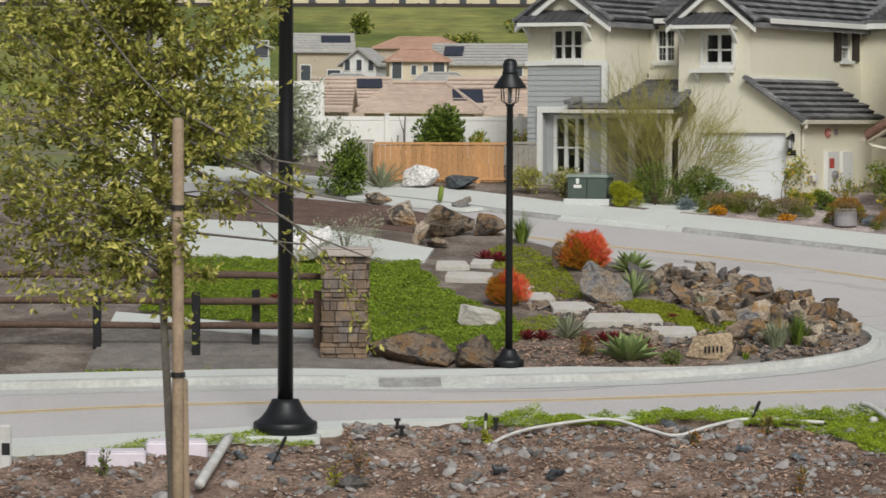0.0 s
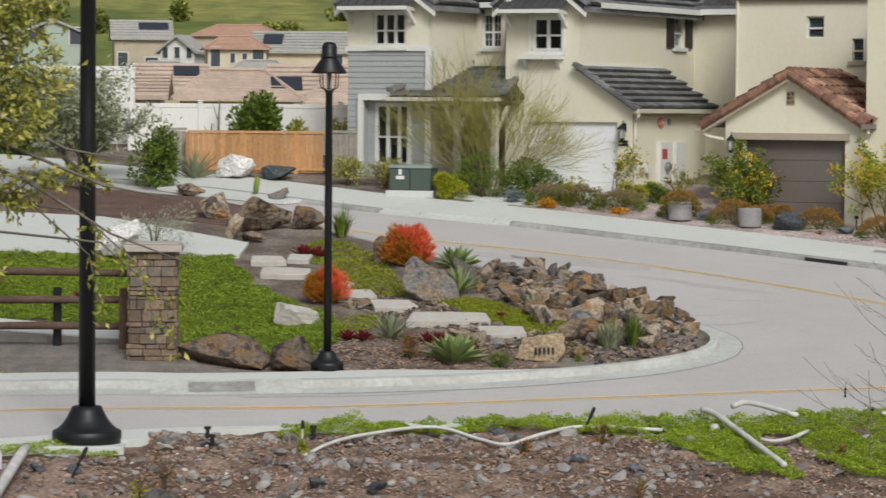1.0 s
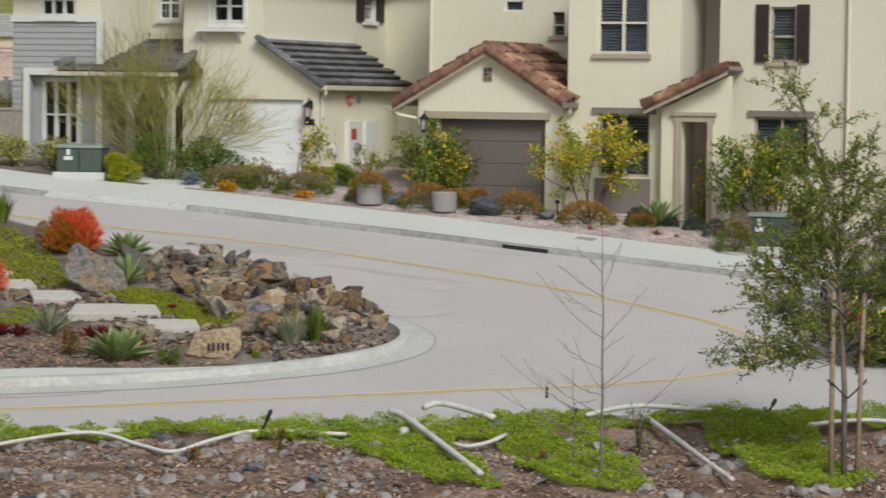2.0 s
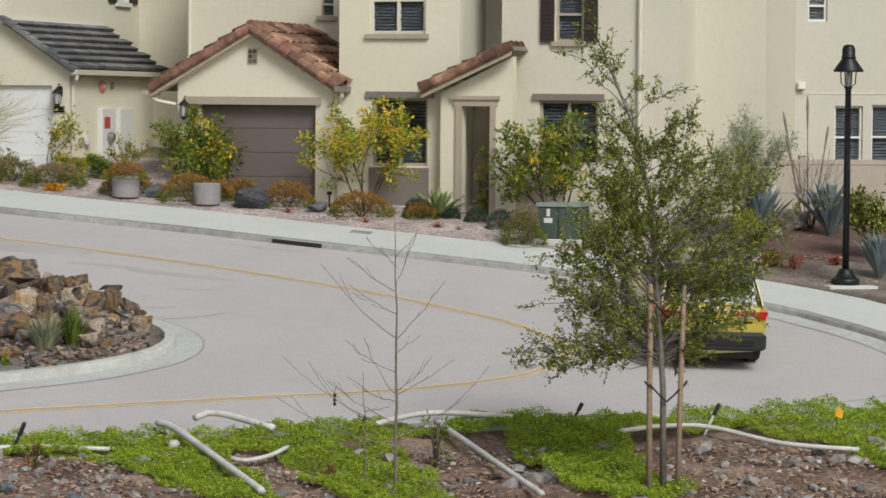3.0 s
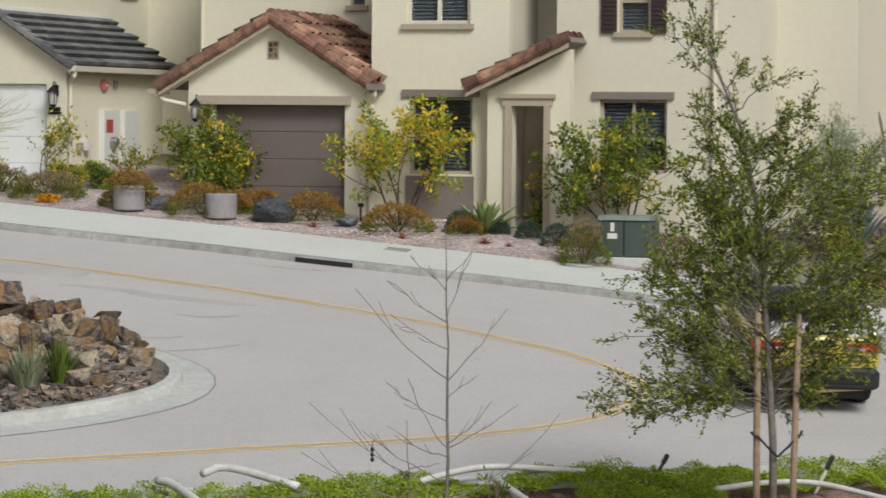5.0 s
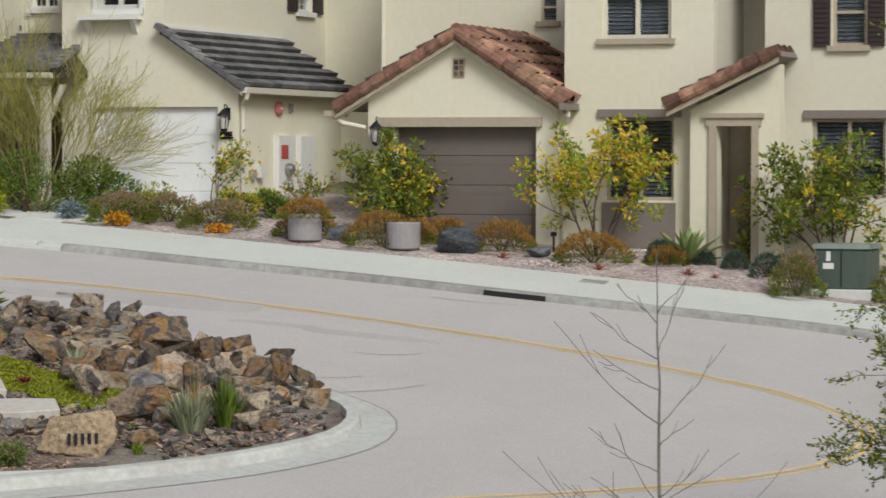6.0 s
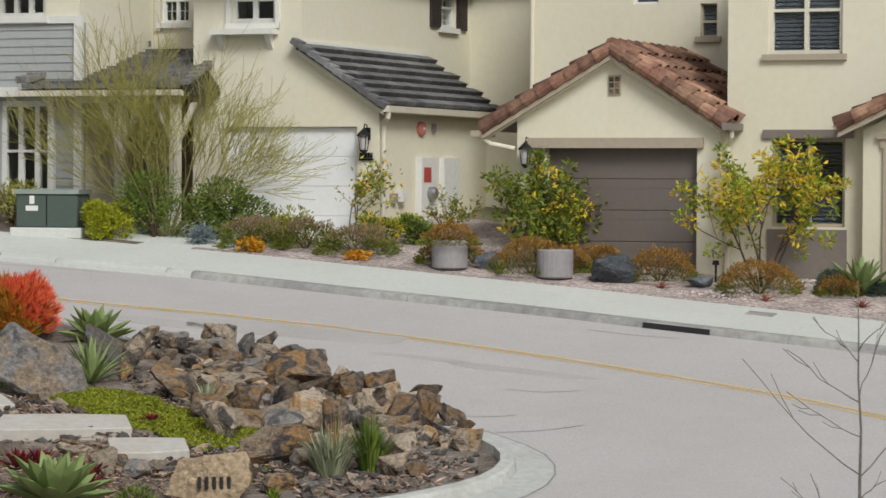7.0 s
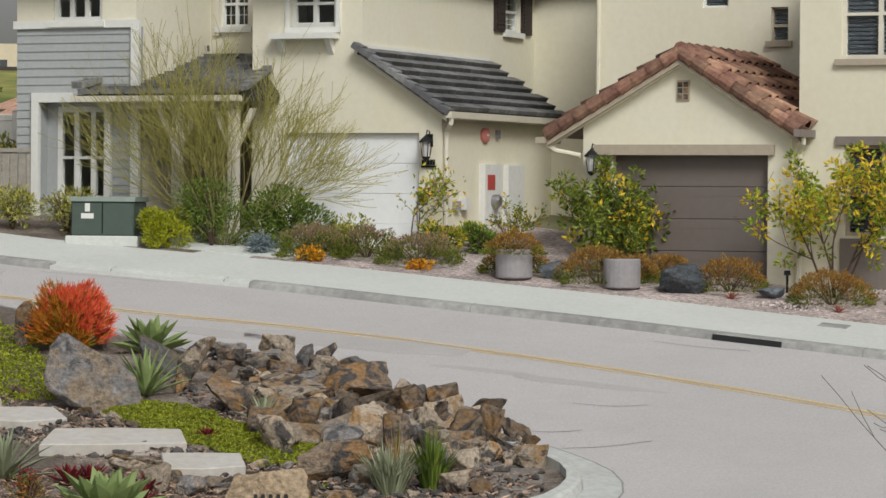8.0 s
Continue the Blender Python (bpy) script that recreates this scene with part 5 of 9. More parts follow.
PILE = [  # the loose heap: place, width, height
    (6.71, 77.88, 0.52, 0.34), (6.46, 77.03, 0.58, 0.3), (6.86, 76.27, 0.74, 0.34), (7.07, 77.29, 0.35, 0.3), (7.4, 77.8, 0.37, 0.22),
    (7.23, 76.35, 0.46, 0.34), (7.69, 76.72, 0.45, 0.26), (7.9, 75.98, 0.45, 0.22), (7.62, 74.72, 0.98, 0.52), (6.85, 74.73, 0.85, 0.4),
    (6.56, 74.04, 0.6, 0.3), (6.86, 73.36, 0.55, 0.4), (6.37, 72.89, 0.62, 0.38), (6.4, 72.08, 0.54, 0.45), (6.79, 72.39, 0.45, 0.32),
    (7.43, 73.86, 0.45, 0.32), (7.85, 74.03, 0.66, 0.34), (7.32, 72.54, 0.6, 0.3), (7.68, 72.54, 0.85, 0.44)]
PILE_END = [
    (8.24, 74.2, 0.5, 0.38), (8.44, 74.72, 0.42, 0.3), (8.78, 74.54, 0.46, 0.34), (7.92, 72.05, 0.42, 0.48), (8.38, 72.85, 0.45, 0.4),
    (8.73, 72.52, 0.47, 0.5), (9.25, 74.0, 0.56, 0.26), (9.14, 72.35, 0.46, 0.5), (9.45, 72.51, 0.4, 0.36), (7.42, 70.5, 0.34, 0.44),
    (8.61, 71.1, 0.38, 0.3), (8.43, 69.99, 0.46, 0.3), (8.73, 70.05, 0.3, 0.22), (6.4, 76.73, 0.4, 0.28), (8.27, 75.43, 0.3, 0.24),
    (9.3, 73.5, 0.44, 0.24), (6.95, 69.35, 0.4, 0.26), (7.35, 69.1, 0.3, 0.2), (7.9, 69.4, 0.34, 0.2), (8.3, 69.3, 0.28, 0.16), (6.6, 69.8, 0.36, 0.26), (7.1, 69.75, 0.3, 0.2), (5.04, 70.14, 0.34, 0.34), (5.37, 69.99, 0.4, 0.24), (6.62, 75.54, 0.34, 0.22)]
for k, (x, y, w, h) in enumerate(PILE + PILE_END):
    mat = rng.choice(["rock", "rock", "rock", "rock_brown", "rock_grey", "rock_brown"])
    lab = {"rock": "angular tan rock in the loose rock heap", "rock_brown": "rust-brown rock in the loose rock heap", "rock_grey": "grey rock in the loose rock heap"}[mat]
    rock(x, y, w * 1.0, h * 1.2, mat, lab, 100 + k, d=w * rng.uniform(0.8, 1.1), name="rock", tilt=rng.uniform(-0.4, 0.4), facets=rng.choice([7, 8, 9, 11]), group="rocks of the heap")
for k in range(190):  # smaller fill among them
    t = rng.random()
    x, y = 6.0 + 3.2 * t + rng.uniform(-0.55, 0.55), 76.9 - 4.6 * t + rng.uniform(-1.5, 1.3)
    if x - 5.6 > (78.8 - y) * 0.72:
        x -= 0.5
    s = rng.uniform(0.18, 0.46)
    mat = rng.choice(["rock", "rock", "rock_brown", "rock_grey"])
    rock(x, y, s, s * 0.75, mat, "small broken rock between the larger ones", 200 + k, name="rock", group="rocks of the heap", facets=8)

BOULDERS = [
    (5.51, 75.82, 0.56, 0.78, "rock", 2, "upright pointed tan boulder on the slope"), (5.05, 76.75, 0.62, 0.6, "rock_grey", 4, "dark grey boulder by the aloes"),
    (5.91, 74.24, 0.68, 0.56, "rock_brown", 5, "dark rusty boulder in the rock heap"), (7.04, 70.54, 0.95, 0.6, "rock_brown", 6, "broad brown boulder with a pale face"),
    (-0.19, 68.3, 1.9, 0.8, "rock_brown", 8, "large rust-brown boulder beside the walk"), (1.21, 68.15, 1.02, 0.72, "rock_brown", 9, "brown wedge-shaped boulder by the lamp"),
    (0.44, 82.24, 1.45, 0.95, "rock", 12, "large grey and tan boulder in mulch"), (1.53, 82.78, 0.88, 0.64, "rock_brown", 13, "rounded rusty brown boulder"),
    (-0.78, 84.0, 0.9, 0.75, "rock", 14, "brown boulder in the mulch"), (-0.24, 81.49, 0.5, 0.7, "rock", 15, "narrow upright tan boulder"),
    (-1.52, 87.27, 0.8, 0.38, "rock", 16, "low tan boulder beside the walk"), (0.77, 86.61, 0.56, 0.4, "rock_grey", 17, "small grey boulder beside the walk")]
for x, y, w, h, mat, seed, lab in BOULDERS:
    rock(x, y, w, h, mat, lab, seed, facets=9)
MORE = [
    (-0.39, 89.5, 1.1, 0.66, "rock_pale", 74, "white quartz boulder by the cedar fence"), (0.77, 89.2, 0.92, 0.42, "rock_blue", 19, "rounded blue-grey boulder by the fence"),
    (-2.85, 78.66, 1.05, 0.96, "rock_pale", 20, "pale pointed boulder beside the path"), (0.2, 81.1, 0.57, 0.22, "rock", 21, "low orange-tan stone in ground cover"),
    (24.59, 80.13, 0.72, 0.5, "rock_grey", 22, "grey boulder between blue agaves"), (22.85, 76.7, 0.55, 0.28, "rock_pale", 23, "pale rock near the bend"),
    (23.84, 79.41, 0.48, 0.22, "rock_pale", 24, "flat pale rock near the agaves"), (13.36, 82.6, 0.9, 0.5, "rock_blue", 5, "blue-grey boulder in the gravel yard"),
    (14.63, 82.2, 0.46, 0.2, "rock_blue", 26, "small dark boulder in the gravel yard"), (11.4, 83.9, 0.4, 0.32, "rock_blue", 27, "small dark boulder by the pot")]
for x, y, w, h, mat, seed, lab in MORE:
    rock(x, y, w, h, mat, lab, seed, up=0.1, facets=15)
# big grey leaning boulder: a broad tilted plate with a rough face
bm = bmesh.new()
prism(bm, [(-0.64, 0.55), (-0.58, 0.9), (-0.38, 1.08), (-0.14, 1.0), (0.2, 0.78), (0.5, 0.52), (0.64, 0.26), (0.62, 0.0), (0.4, -0.14), (0.05, 0.0), (-0.32, 0.2), (-0.56, 0.38)], 1, -0.22, 0.3)
for v in bm.verts:
    if v.co.y > 0:
        v.co.x, v.co.z = v.co.x * 0.8 + 0.05, v.co.z * 0.85 + 0.03
chip_rock(bm, 31, 0.028)
big = part("boulder", bm, "rock_grey", None, "large grey leaning boulder with tan stains", category="rock")
big.matrix_basis = Matrix.Translation(at_ground(4.16, 74.6, -0.08)) @ Matrix.Rotation(-0.25, 4, "X")
# stone with carved bars
M["rock_ochre"] = rock_material("ochre_rock", (0.33, 0.25, 0.165), (0.36, 0.28, 0.2), (0.16, 0.125, 0.095), 0.55, 0.58)
num = rock(6.14, 69.0, 1.02, 0.62, "rock_ochre", "flat-faced tan boulder with dark carved bars", 33, d=0.4, turn=0.0, facets=7, flat=1.1)
for k in range(5):
    bm = bmesh.new()
    quad_box(bm, (-0.12 + k * 0.085, -0.2, 0.21), (-0.08 + k * 0.085, -0.13, 0.35), 0.008)
    part("carved_bar", bm, "plastic", num)


def slab_stone(x, y, w, d, h, turn, label, seed):
    """A flat limestone step with a broken edge."""
    r = random.Random(seed)
    pts = []
    for px, py in ((-0.5, -0.42), (0.0, -0.5), (0.5, -0.4), (0.47, 0.38), (0.0, 0.45), (-0.45, 0.4)):
        pts.append((w * (px + r.uniform(-0.06, 0.06)), d * (py + r.uniform(-0.06, 0.06))))
    bm = bmesh.new()
    prism(bm, pts, 2, 0, h)
    bmesh.ops.bevel(bm, geom=bm.edges[:], offset=0.012, segments=1, affect="EDGES")
    ob = part("stepping_slab", bm, "slab")
    ob.matrix_basis = Matrix.Translation(at_ground(x, y + d * 0.4, 0.0)) @ Matrix.Rotation(radians(8.5), 4, "X") @ Matrix.Rotation(turn, 4, "Z")
    return tagged(ob, label, "stone slab", "slab steps")


for k, (x, y, w, d, h) in enumerate([(3.33, 73.5, 0.9, 0.9, 0.17), (4.44, 72.15, 1.75, 1.0, 0.18), (5.49, 71.0, 0.95, 0.9, 0.17), (2.55, 74.6, 0.8, 0.85, 0.16),
                                     (0.58, 78.45, 0.85, 0.75, 0.15), (1.04, 77.0, 1.15, 0.8, 0.16), (1.31, 78.7, 0.55, 0.7, 0.15)]):
    slab_stone(x, y, w, d, h, rng.uniform(-0.15, 0.15), "pale flat limestone slab step set in the slope", 40 + k)
rock(1.25, 72.05, 1.1, 0.5, "slab", "low pale layered stone in the ground cover", 51, d=0.6, facets=7, tilt=0.12)
SLABS = ((3.33, 73.5, 0.9, 0.95), (4.44, 72.15, 1.75, 1.1), (5.49, 71.0, 0.95, 0.95), (2.55, 74.6, 0.8, 1.0), (6.14, 69.0, 0.98, 0.4))
for k in range(135):  # ledge stones beside the steps
    t = (k % 26) / 25
    x, y = 2.0 + 3.8 * t + rng.uniform(-0.5, 0.7), 75.6 - 5.0 * t + rng.uniform(-0.8, 0.9)
    if any(abs(x - a) < w / 2 + 0.12 and b - 0.35 < y < b + d + 0.15 for a, b, w, d in SLABS):
        continue
    rock(x, y, rng.uniform(0.2, 0.58), rng.uniform(0.11, 0.26), rng.choice(["rock", "rock_grey", "rock", "rock_brown"]), "flat ledge stone beside the slab steps", 300 + k, name="rock", facets=7, group="ledge stones")


# ---- foliage ----
def leaf_cloud(name, centres, axes_, size, ratio, mat, parent=None, jitter=0.3, seed=1, kind="", label="", category="", bend=0.15):
    """Many small leaves, each a bent four-cornered blade, joined into one mesh."""
    g = np.random.default_rng(seed)
    c = np.asarray(centres, float)
    n = len(c)
    d = np.asarray(axes_, float) + g.normal(0, jitter, (n, 3))
    d /= np.linalg.norm(d, axis=1)[:, None] + 1e-9
    s = np.cross(d, g.normal(0, 1, (n, 3)))
    s /= np.linalg.norm(s, axis=1)[:, None] + 1e-9
    up = np.cross(s, d)
    ln = (size * g.uniform(0.65, 1.25, n))[:, None]
    w = ln * ratio
    v = np.stack([c, c + d * ln * 0.5 + s * w * 0.5 + up * ln * bend, c + d * ln, c + d * ln * 0.5 - s * w * 0.5 + up * ln * bend], 1).reshape(-1, 3)
    me = bpy.data.meshes.new(name)
    me.from_pydata(v.tolist(), [], np.arange(4 * n).reshape(-1, 4).tolist())
    me.materials.append(M[mat])
    ob = new(name, me)
    if parent is not None:
        ob.parent = parent
    if label or kind or category:
        tagged(ob, label, category, "", kind)
    return ob


def unit(g):
    v = Vector((g.gauss(0, 1), g.gauss(0, 1), g.gauss(0, 1)))
    return v.normalized()


def limbs(g, base, way, length, radius, depth, spread, out, tips, bendy=0.12, seg=4, lift=0.1, fork=(2, 3)):
    """Grows a limb and its forks: out takes (points, radii), tips takes (place, direction)."""
    pts, rad = [base.copy()], [radius]
    p, d = base.copy(), way.copy()
    for k in range(seg):
        d = (d + unit(g) * bendy + Vector((0, 0, lift * 0.3))).normalized()
        p = p + d * length / seg
        pts.append(p.copy())
        rad.append(radius * (1 - 0.62 * (k + 1) / seg))
        if depth <= 1:
            tips.append((p.copy(), d.copy()))
    out.append((pts, rad))
    if depth > 0:
        for _ in range(g.randint(*fork)):
            q = g.uniform(0.35, 1.0)
            i = min(seg - 1, int(q * seg))
            b = pts[i].lerp(pts[i + 1], q * seg - i)
            nd = (d + unit(g) * spread).normalized()
            limbs(g, b, nd, length * g.uniform(0.55, 0.8), rad[i] * 0.62, depth - 1, spread, out, tips, bendy, seg, lift, fork)


def wood(name, runs, mat, parent, seg=5, label=""):
    bm = bmesh.new()
    for pts, rad in runs:
        tube(bm, pts, [max(0.004, r) for r in rad], seg)
    return part(name, bm, mat, parent, label, smooth=True)


def shrub(name, x, y, w, h, mat, label, n=900, size=0.07, ratio=0.5, seed=1, up=0.11, depth=None, category="shrub", low=0.0, stems="bark_dark", group="", lumps=7):
    """A bush: short stems and leaves set in lumps over an uneven dome."""
    g = random.Random(seed)
    ob = thing(name, Matrix.Translation(at_ground(x, y, up)), label, category, group)
    d = depth or w * 0.8
    runs = []
    for _ in range(7):
        a = g.uniform(0, 2 * math.pi)
        q = g.uniform(0.2, 0.6)
        runs.append(([Vector((0, 0, -0.04)), Vector((math.cos(a) * w * 0.2 * q, math.sin(a) * d * 0.2 * q, h * 0.4)), Vector((math.cos(a) * w * 0.6 * q, math.sin(a) * d * 0.6 * q, h * 0.8))], [0.02, 0.014, 0.006]))
    wood("stem", runs, stems, ob, 4)
    lump = [(Vector((g.uniform(-0.3, 0.3) * w, g.uniform(-0.3, 0.3) * d, h * g.uniform(0.25, 0.7))), g.uniform(0.22, 0.4)) for _ in range(lumps)]
    cs, ax = [], []
    while len(cs) < n:
        c, r = g.choice(lump)
        u = unit(g)
        q = r * (g.uniform(0.55, 1.05))
        p = c + Vector((u.x * w * q * 0.8, u.y * d * q * 0.8, u.z * h * q * 1.1))
        if p.z < low * h or p.z > h or abs(p.x) > w / 2:
            continue
        cs.append(p)
        ax.append(u + Vector((0, 0, 0.35)))
    leaf_cloud("foliage", cs, ax, size * 1.35, min(0.6, ratio * 1.15), mat, ob, 0.5, seed)
    return ob


def rosette(name, x, y, w, h, mat, label, n=26, seed=1, up=0.03, wide=0.16, category="succulent", droop=0.0, group="", low=12, full=0.66):
    """Agave or aloe: stiff pointed blades from one heart, each a thick folded leaf."""
    g = random.Random(seed)
    ob = thing(name, Matrix.Translation(at_ground(x, y, up)), label, category, group)
    for k in range(n):
        f = k / n
        a = k * 2.39996 + g.uniform(-0.2, 0.2)
        el = radians(low + (84 - low) * f) + g.uniform(-0.12, 0.12)
        ln = h * g.uniform(0.85, 1.1) / max(0.55, math.sin(max(el, 0.6))) * (1.0 if f > 0.3 else 0.9)
        ln = min(ln, math.hypot(w / 2, h) * 1.05)
        d = Vector((math.cos(a) * math.cos(el), math.sin(a) * math.cos(el), math.sin(el)))
        s = Vector((-math.sin(a), math.cos(a), 0))
        nrm = d.cross(s)
        bm = bmesh.new()
        rows = []
        for q, ww in ((0.0, 0.7), (0.35, 1.0), (0.72, full), (1.0, 0.03)):
            c = d * ln * q + Vector((0, 0, -droop * q * q * ln)) + nrm * (0.05 * ln * math.sin(q * 3))
            hw = wide * ln * 0.5 * ww
            rows.append([bm.verts.new(c - s * hw), bm.verts.new(c - nrm * hw * -0.35), bm.verts.new(c + s * hw), bm.verts.new(c + nrm * hw * -0.5)])
        for r0, r1 in zip(rows, rows[1:]):
            for i in range(4):
                bm.faces.new((r0[i], r0[(i + 1) % 4], r1[(i + 1) % 4], r1[i]))
        part("blade", bm, mat, ob)
    return ob


def fire_stick(x, y, w, h, seed):
    """A pencil-stemmed bush: sprays of fine stems, green and orange below and coral red at their tips."""
    g = random.Random(seed)
    ob = thing("fire_stick_bush", Matrix.Translation(at_ground(x, y, 0.0)), "coral red and orange pencil-stem bush on the slope", "shrub", "coral bushes")
    low, top = bmesh.new(), bmesh.new()
    for k in range(900):
        a, q = g.uniform(0, 2 * math.pi), math.sqrt(g.random())
        el = math.acos(0.99 * q)
        d = Vector((math.cos(a) * math.cos(el), math.sin(a) * math.cos(el), math.sin(el)))
        lumpy = 0.84 + 0.3 * noise.noise(d * 1.7 + Vector((seed * 5, 0, 0)))
        node = Vector((d.x * w * 0.5, d.y * w * 0.45, 0.05 + d.z * h * 0.9)) * lumpy * g.uniform(0.62, 0.95)
        out = Vector((d.x, d.y, d.z + 0.35)).normalized()
        if k % 3 == 0:
            tube(low, [node * 0.3, node], [0.012, 0.009], 3)
        ripe = 0.55 * d.x + 0.75 * d.z + 0.5 * noise.noise(d * 2.6 + Vector((0, seed * 7, 0))) > 0.42
        for _ in range(7):
            way = (out + unit(g) * 0.5).normalized() * g.uniform(0.07, 0.18)
            tube(top if g.random() < (0.85 if ripe else 0.08) else low, [node, node + way * 0.55, node + way + unit(g) * 0.012], [0.006, 0.0055, 0.003], 3)
    part("stem_mass", low, "leaf_fire_low", ob)
    part("crown", top, "leaf_fire", ob, "coral red stem tips")
    return ob


def grass_clump(x, y, w, h, mat, label, n=120, seed=1, up=0.03, name="grass_clump", blade=0.013):
    g = random.Random(seed)
    ob = thing(name, Matrix.Translation(at_ground(x, y, up)), label, "grass")
    vs, fs = [], []
    for k in range(n):
        a = g.uniform(0, 2 * math.pi)
        q = g.random() ** 0.7
        b = Vector((math.cos(a), math.sin(a), 0)) * w * 0.16 * g.random()
        t = b + Vector((math.cos(a) * w * 0.5 * q, math.sin(a) * w * 0.45 * q, h * g.uniform(0.55, 1.0) * (1.1 - 0.45 * q)))
        m = b.lerp(t, 0.5) + Vector((0, 0, h * 0.12))
        s = Vector((-math.sin(a), math.cos(a), 0)) * blade * g.uniform(0.6, 1.2)
        i = len(vs)
        vs += [b - s, b + s, m + s * 0.8, m - s * 0.8, t]
        fs += [(i, i + 1, i + 2, i + 3), (i + 3, i + 2, i + 4)]
    me = bpy.data.meshes.new("tuft")
    me.from_pydata([tuple(v) for v in vs], [], fs)
    me.materials.append(M[mat])
    o = new("tuft", me)
    o.parent = ob
    return ob


def cover(name, outline, mat, label, density=260, size=0.09, high=0.12, seed=1, up=0.03, lump=0.9, ratio=0.75):
    """Low ground cover over an outline: leaf tufts on a gently lumpy surface."""
    g = random.Random(seed)
    xs_, ys_ = [p[0] for p in outline], [p[1] for p in outline]
    area = abs(sum(a[0] * b[1] - b[0] * a[1] for a, b in zip(outline, outline[1:] + outline[:1]))) / 2
    cs, ax = [], []
    want = int(area * density)
    while len(cs) < want:
        x, y = g.uniform(min(xs_), max(xs_)), g.uniform(min(ys_), max(ys_))
        wob = 0.18 * noise.noise(Vector((x * 1.9, y * 1.9, seed)))
        if not inside((x + wob, y + wob), outline):
            continue
        k = max(0.0, 0.5 + 0.8 * noise.noise(Vector((x * lump, y * lump, seed * 3.1))) + 0.5 * noise.noise(Vector((x * 2.8, y * 2.8, seed))) + 0.25 * noise.noise(Vector((x * 6, y * 6, seed))))
        cs.append(at_ground(x, y, up + high * k * g.uniform(0.5, 1.0)))
        ax.append((g.gauss(0, 0.8), g.gauss(-0.25, 0.8), 0.5))
    ob = leaf_cloud(name, cs, ax, size, ratio, mat, None, 0.3, seed, "stuff", label, "ground cover", 0.12)
    return ob


# ---- the planted point ----
cover("ground_cover", [(-6.5, 73.4), (-2.2, 71.6), (-1.0, 69.6), (-0.2, 69.5), (0.8, 69.2), (1.7, 69.6), (2.3, 71.2), (2.0, 73.0), (1.0, 74.6), (0.3, 76.4), (-0.3, 79.0), (-1.6, 79.2), (-2.9, 79.6), (-6.5, 79.2)],
      "leaf_cover", "dense bright green ground cover on the slope", 2400, 0.046, 0.16, 3)
cover("ground_cover", [(2.1, 76.3), (3.0, 74.9), (3.9, 75.2), (3.5, 77.0), (3.3, 79.0), (2.5, 81.0), (1.7, 81.4), (1.3, 79.6), (1.9, 78.0)], "leaf_moss", "green ground cover between coral bushes", 1000, 0.045, 0.1, 5)
cover("ground_cover", [(4.5, 74.9), (5.4, 74.5), (7.0, 72.1), (7.0, 71.3), (6.2, 71.3), (5.3, 72.5), (4.3, 73.9)], "leaf_moss", "mossy green ground cover beside the steps", 3400, 0.035, 0.05, 6, 0.1)
cover("ground_cover", [(2.6, 73.2), (3.2, 72.7), (2.9, 71.8), (2.2, 71.4), (1.8, 72.4)], "leaf_moss", "green ground cover under the slabs", 1000, 0.045, 0.08, 7)
cover("ground_cover", [(-7, 67.75), (-3.0, 67.75), (-3.2, 67.35), (-7, 67.2)], "leaf_cover", "thin mossy green strip behind the walk", 350, 0.06, 0.05, 8)
cover("ground_cover", [(6.0, 69.2), (7.0, 69.9), (7.3, 71.0), (6.7, 71.2), (5.9, 70.2)], "leaf_cover", "green tufts between the rocks", 120, 0.06, 0.06, 9)
fire_stick(3.81, 78.5, 1.6, 1.22, 1)
fire_stick(1.88, 74.4, 1.12, 1.05, 2)
rock(3.15, 78.6, 0.3, 0.75, "rock_brown", "dark rusty upright stone beside the coral bush", 61)
rosette("aloe", 4.93, 78.3, 0.66, 0.5, "leaf_aloe", "green aloe rosette behind the grey boulder", 30, 1, wide=0.3, full=0.95)
rosette("aloe", 4.85, 75.5, 0.6, 0.62, "leaf_aloe", "pale green striped aloe among rocks", 26, 2, wide=0.12)
rosette("agave", 4.38, 68.9, 0.95, 0.56, "leaf_aloe", "bright green agave rosette by the walk", 36, 3, wide=0.3, full=0.95)
rosette("aloe", 3.18, 70.9, 0.72, 0.6, "leaf_grey", "grey-green spiky aloe on the slope", 40, 4, wide=0.09)
rosette("aloe", 6.34, 73.8, 0.45, 0.42, "leaf_grey", "pale spiky aloe in the rock heap", 22, 5, wide=0.1)
for k, (x, y, s) in enumerate([(2.3, 70.85, 0.34), (2.62, 70.75, 0.34), (3.95, 70.55, 0.36), (4.2, 70.6, 0.34), (4.75, 69.6, 0.34), (4.85, 70.2, 0.3), (1.4, 79.5, 0.42), (1.75, 79.4, 0.4), (5.6, 72.9, 0.22), (-3.4, 74.3, 0.4)]):
    rosette("aeonium", x, y, s, s * 0.7, "leaf_wine", "dark wine-red rosette succulent", 22, 10 + k, wide=0.3, group="wine-red rosettes", up=0.05)
shrub("heath_bush", 3.5, 69.2, 0.5, 0.5, "leaf_orange", "small bush with pinkish red tips", 420, 0.05, 0.35, 3, 0.02)
shrub("heath_bush", 3.5, 69.25, 0.36, 0.55, "leaf_wine", "thin reddish flower stems on the slope", 120, 0.04, 0.4, 4, 0.02, low=0.5)
shrub("dome_bush", 5.29, 68.5, 0.46, 0.34, "leaf_mid", "small dark green feathery bush", 600, 0.06, 0.2, 5, 0.02)
grass_clump(7.65, 70.1, 0.95, 0.74, "leaf_grey", "tall grey-green grassy clump at the heap", 230, 1)
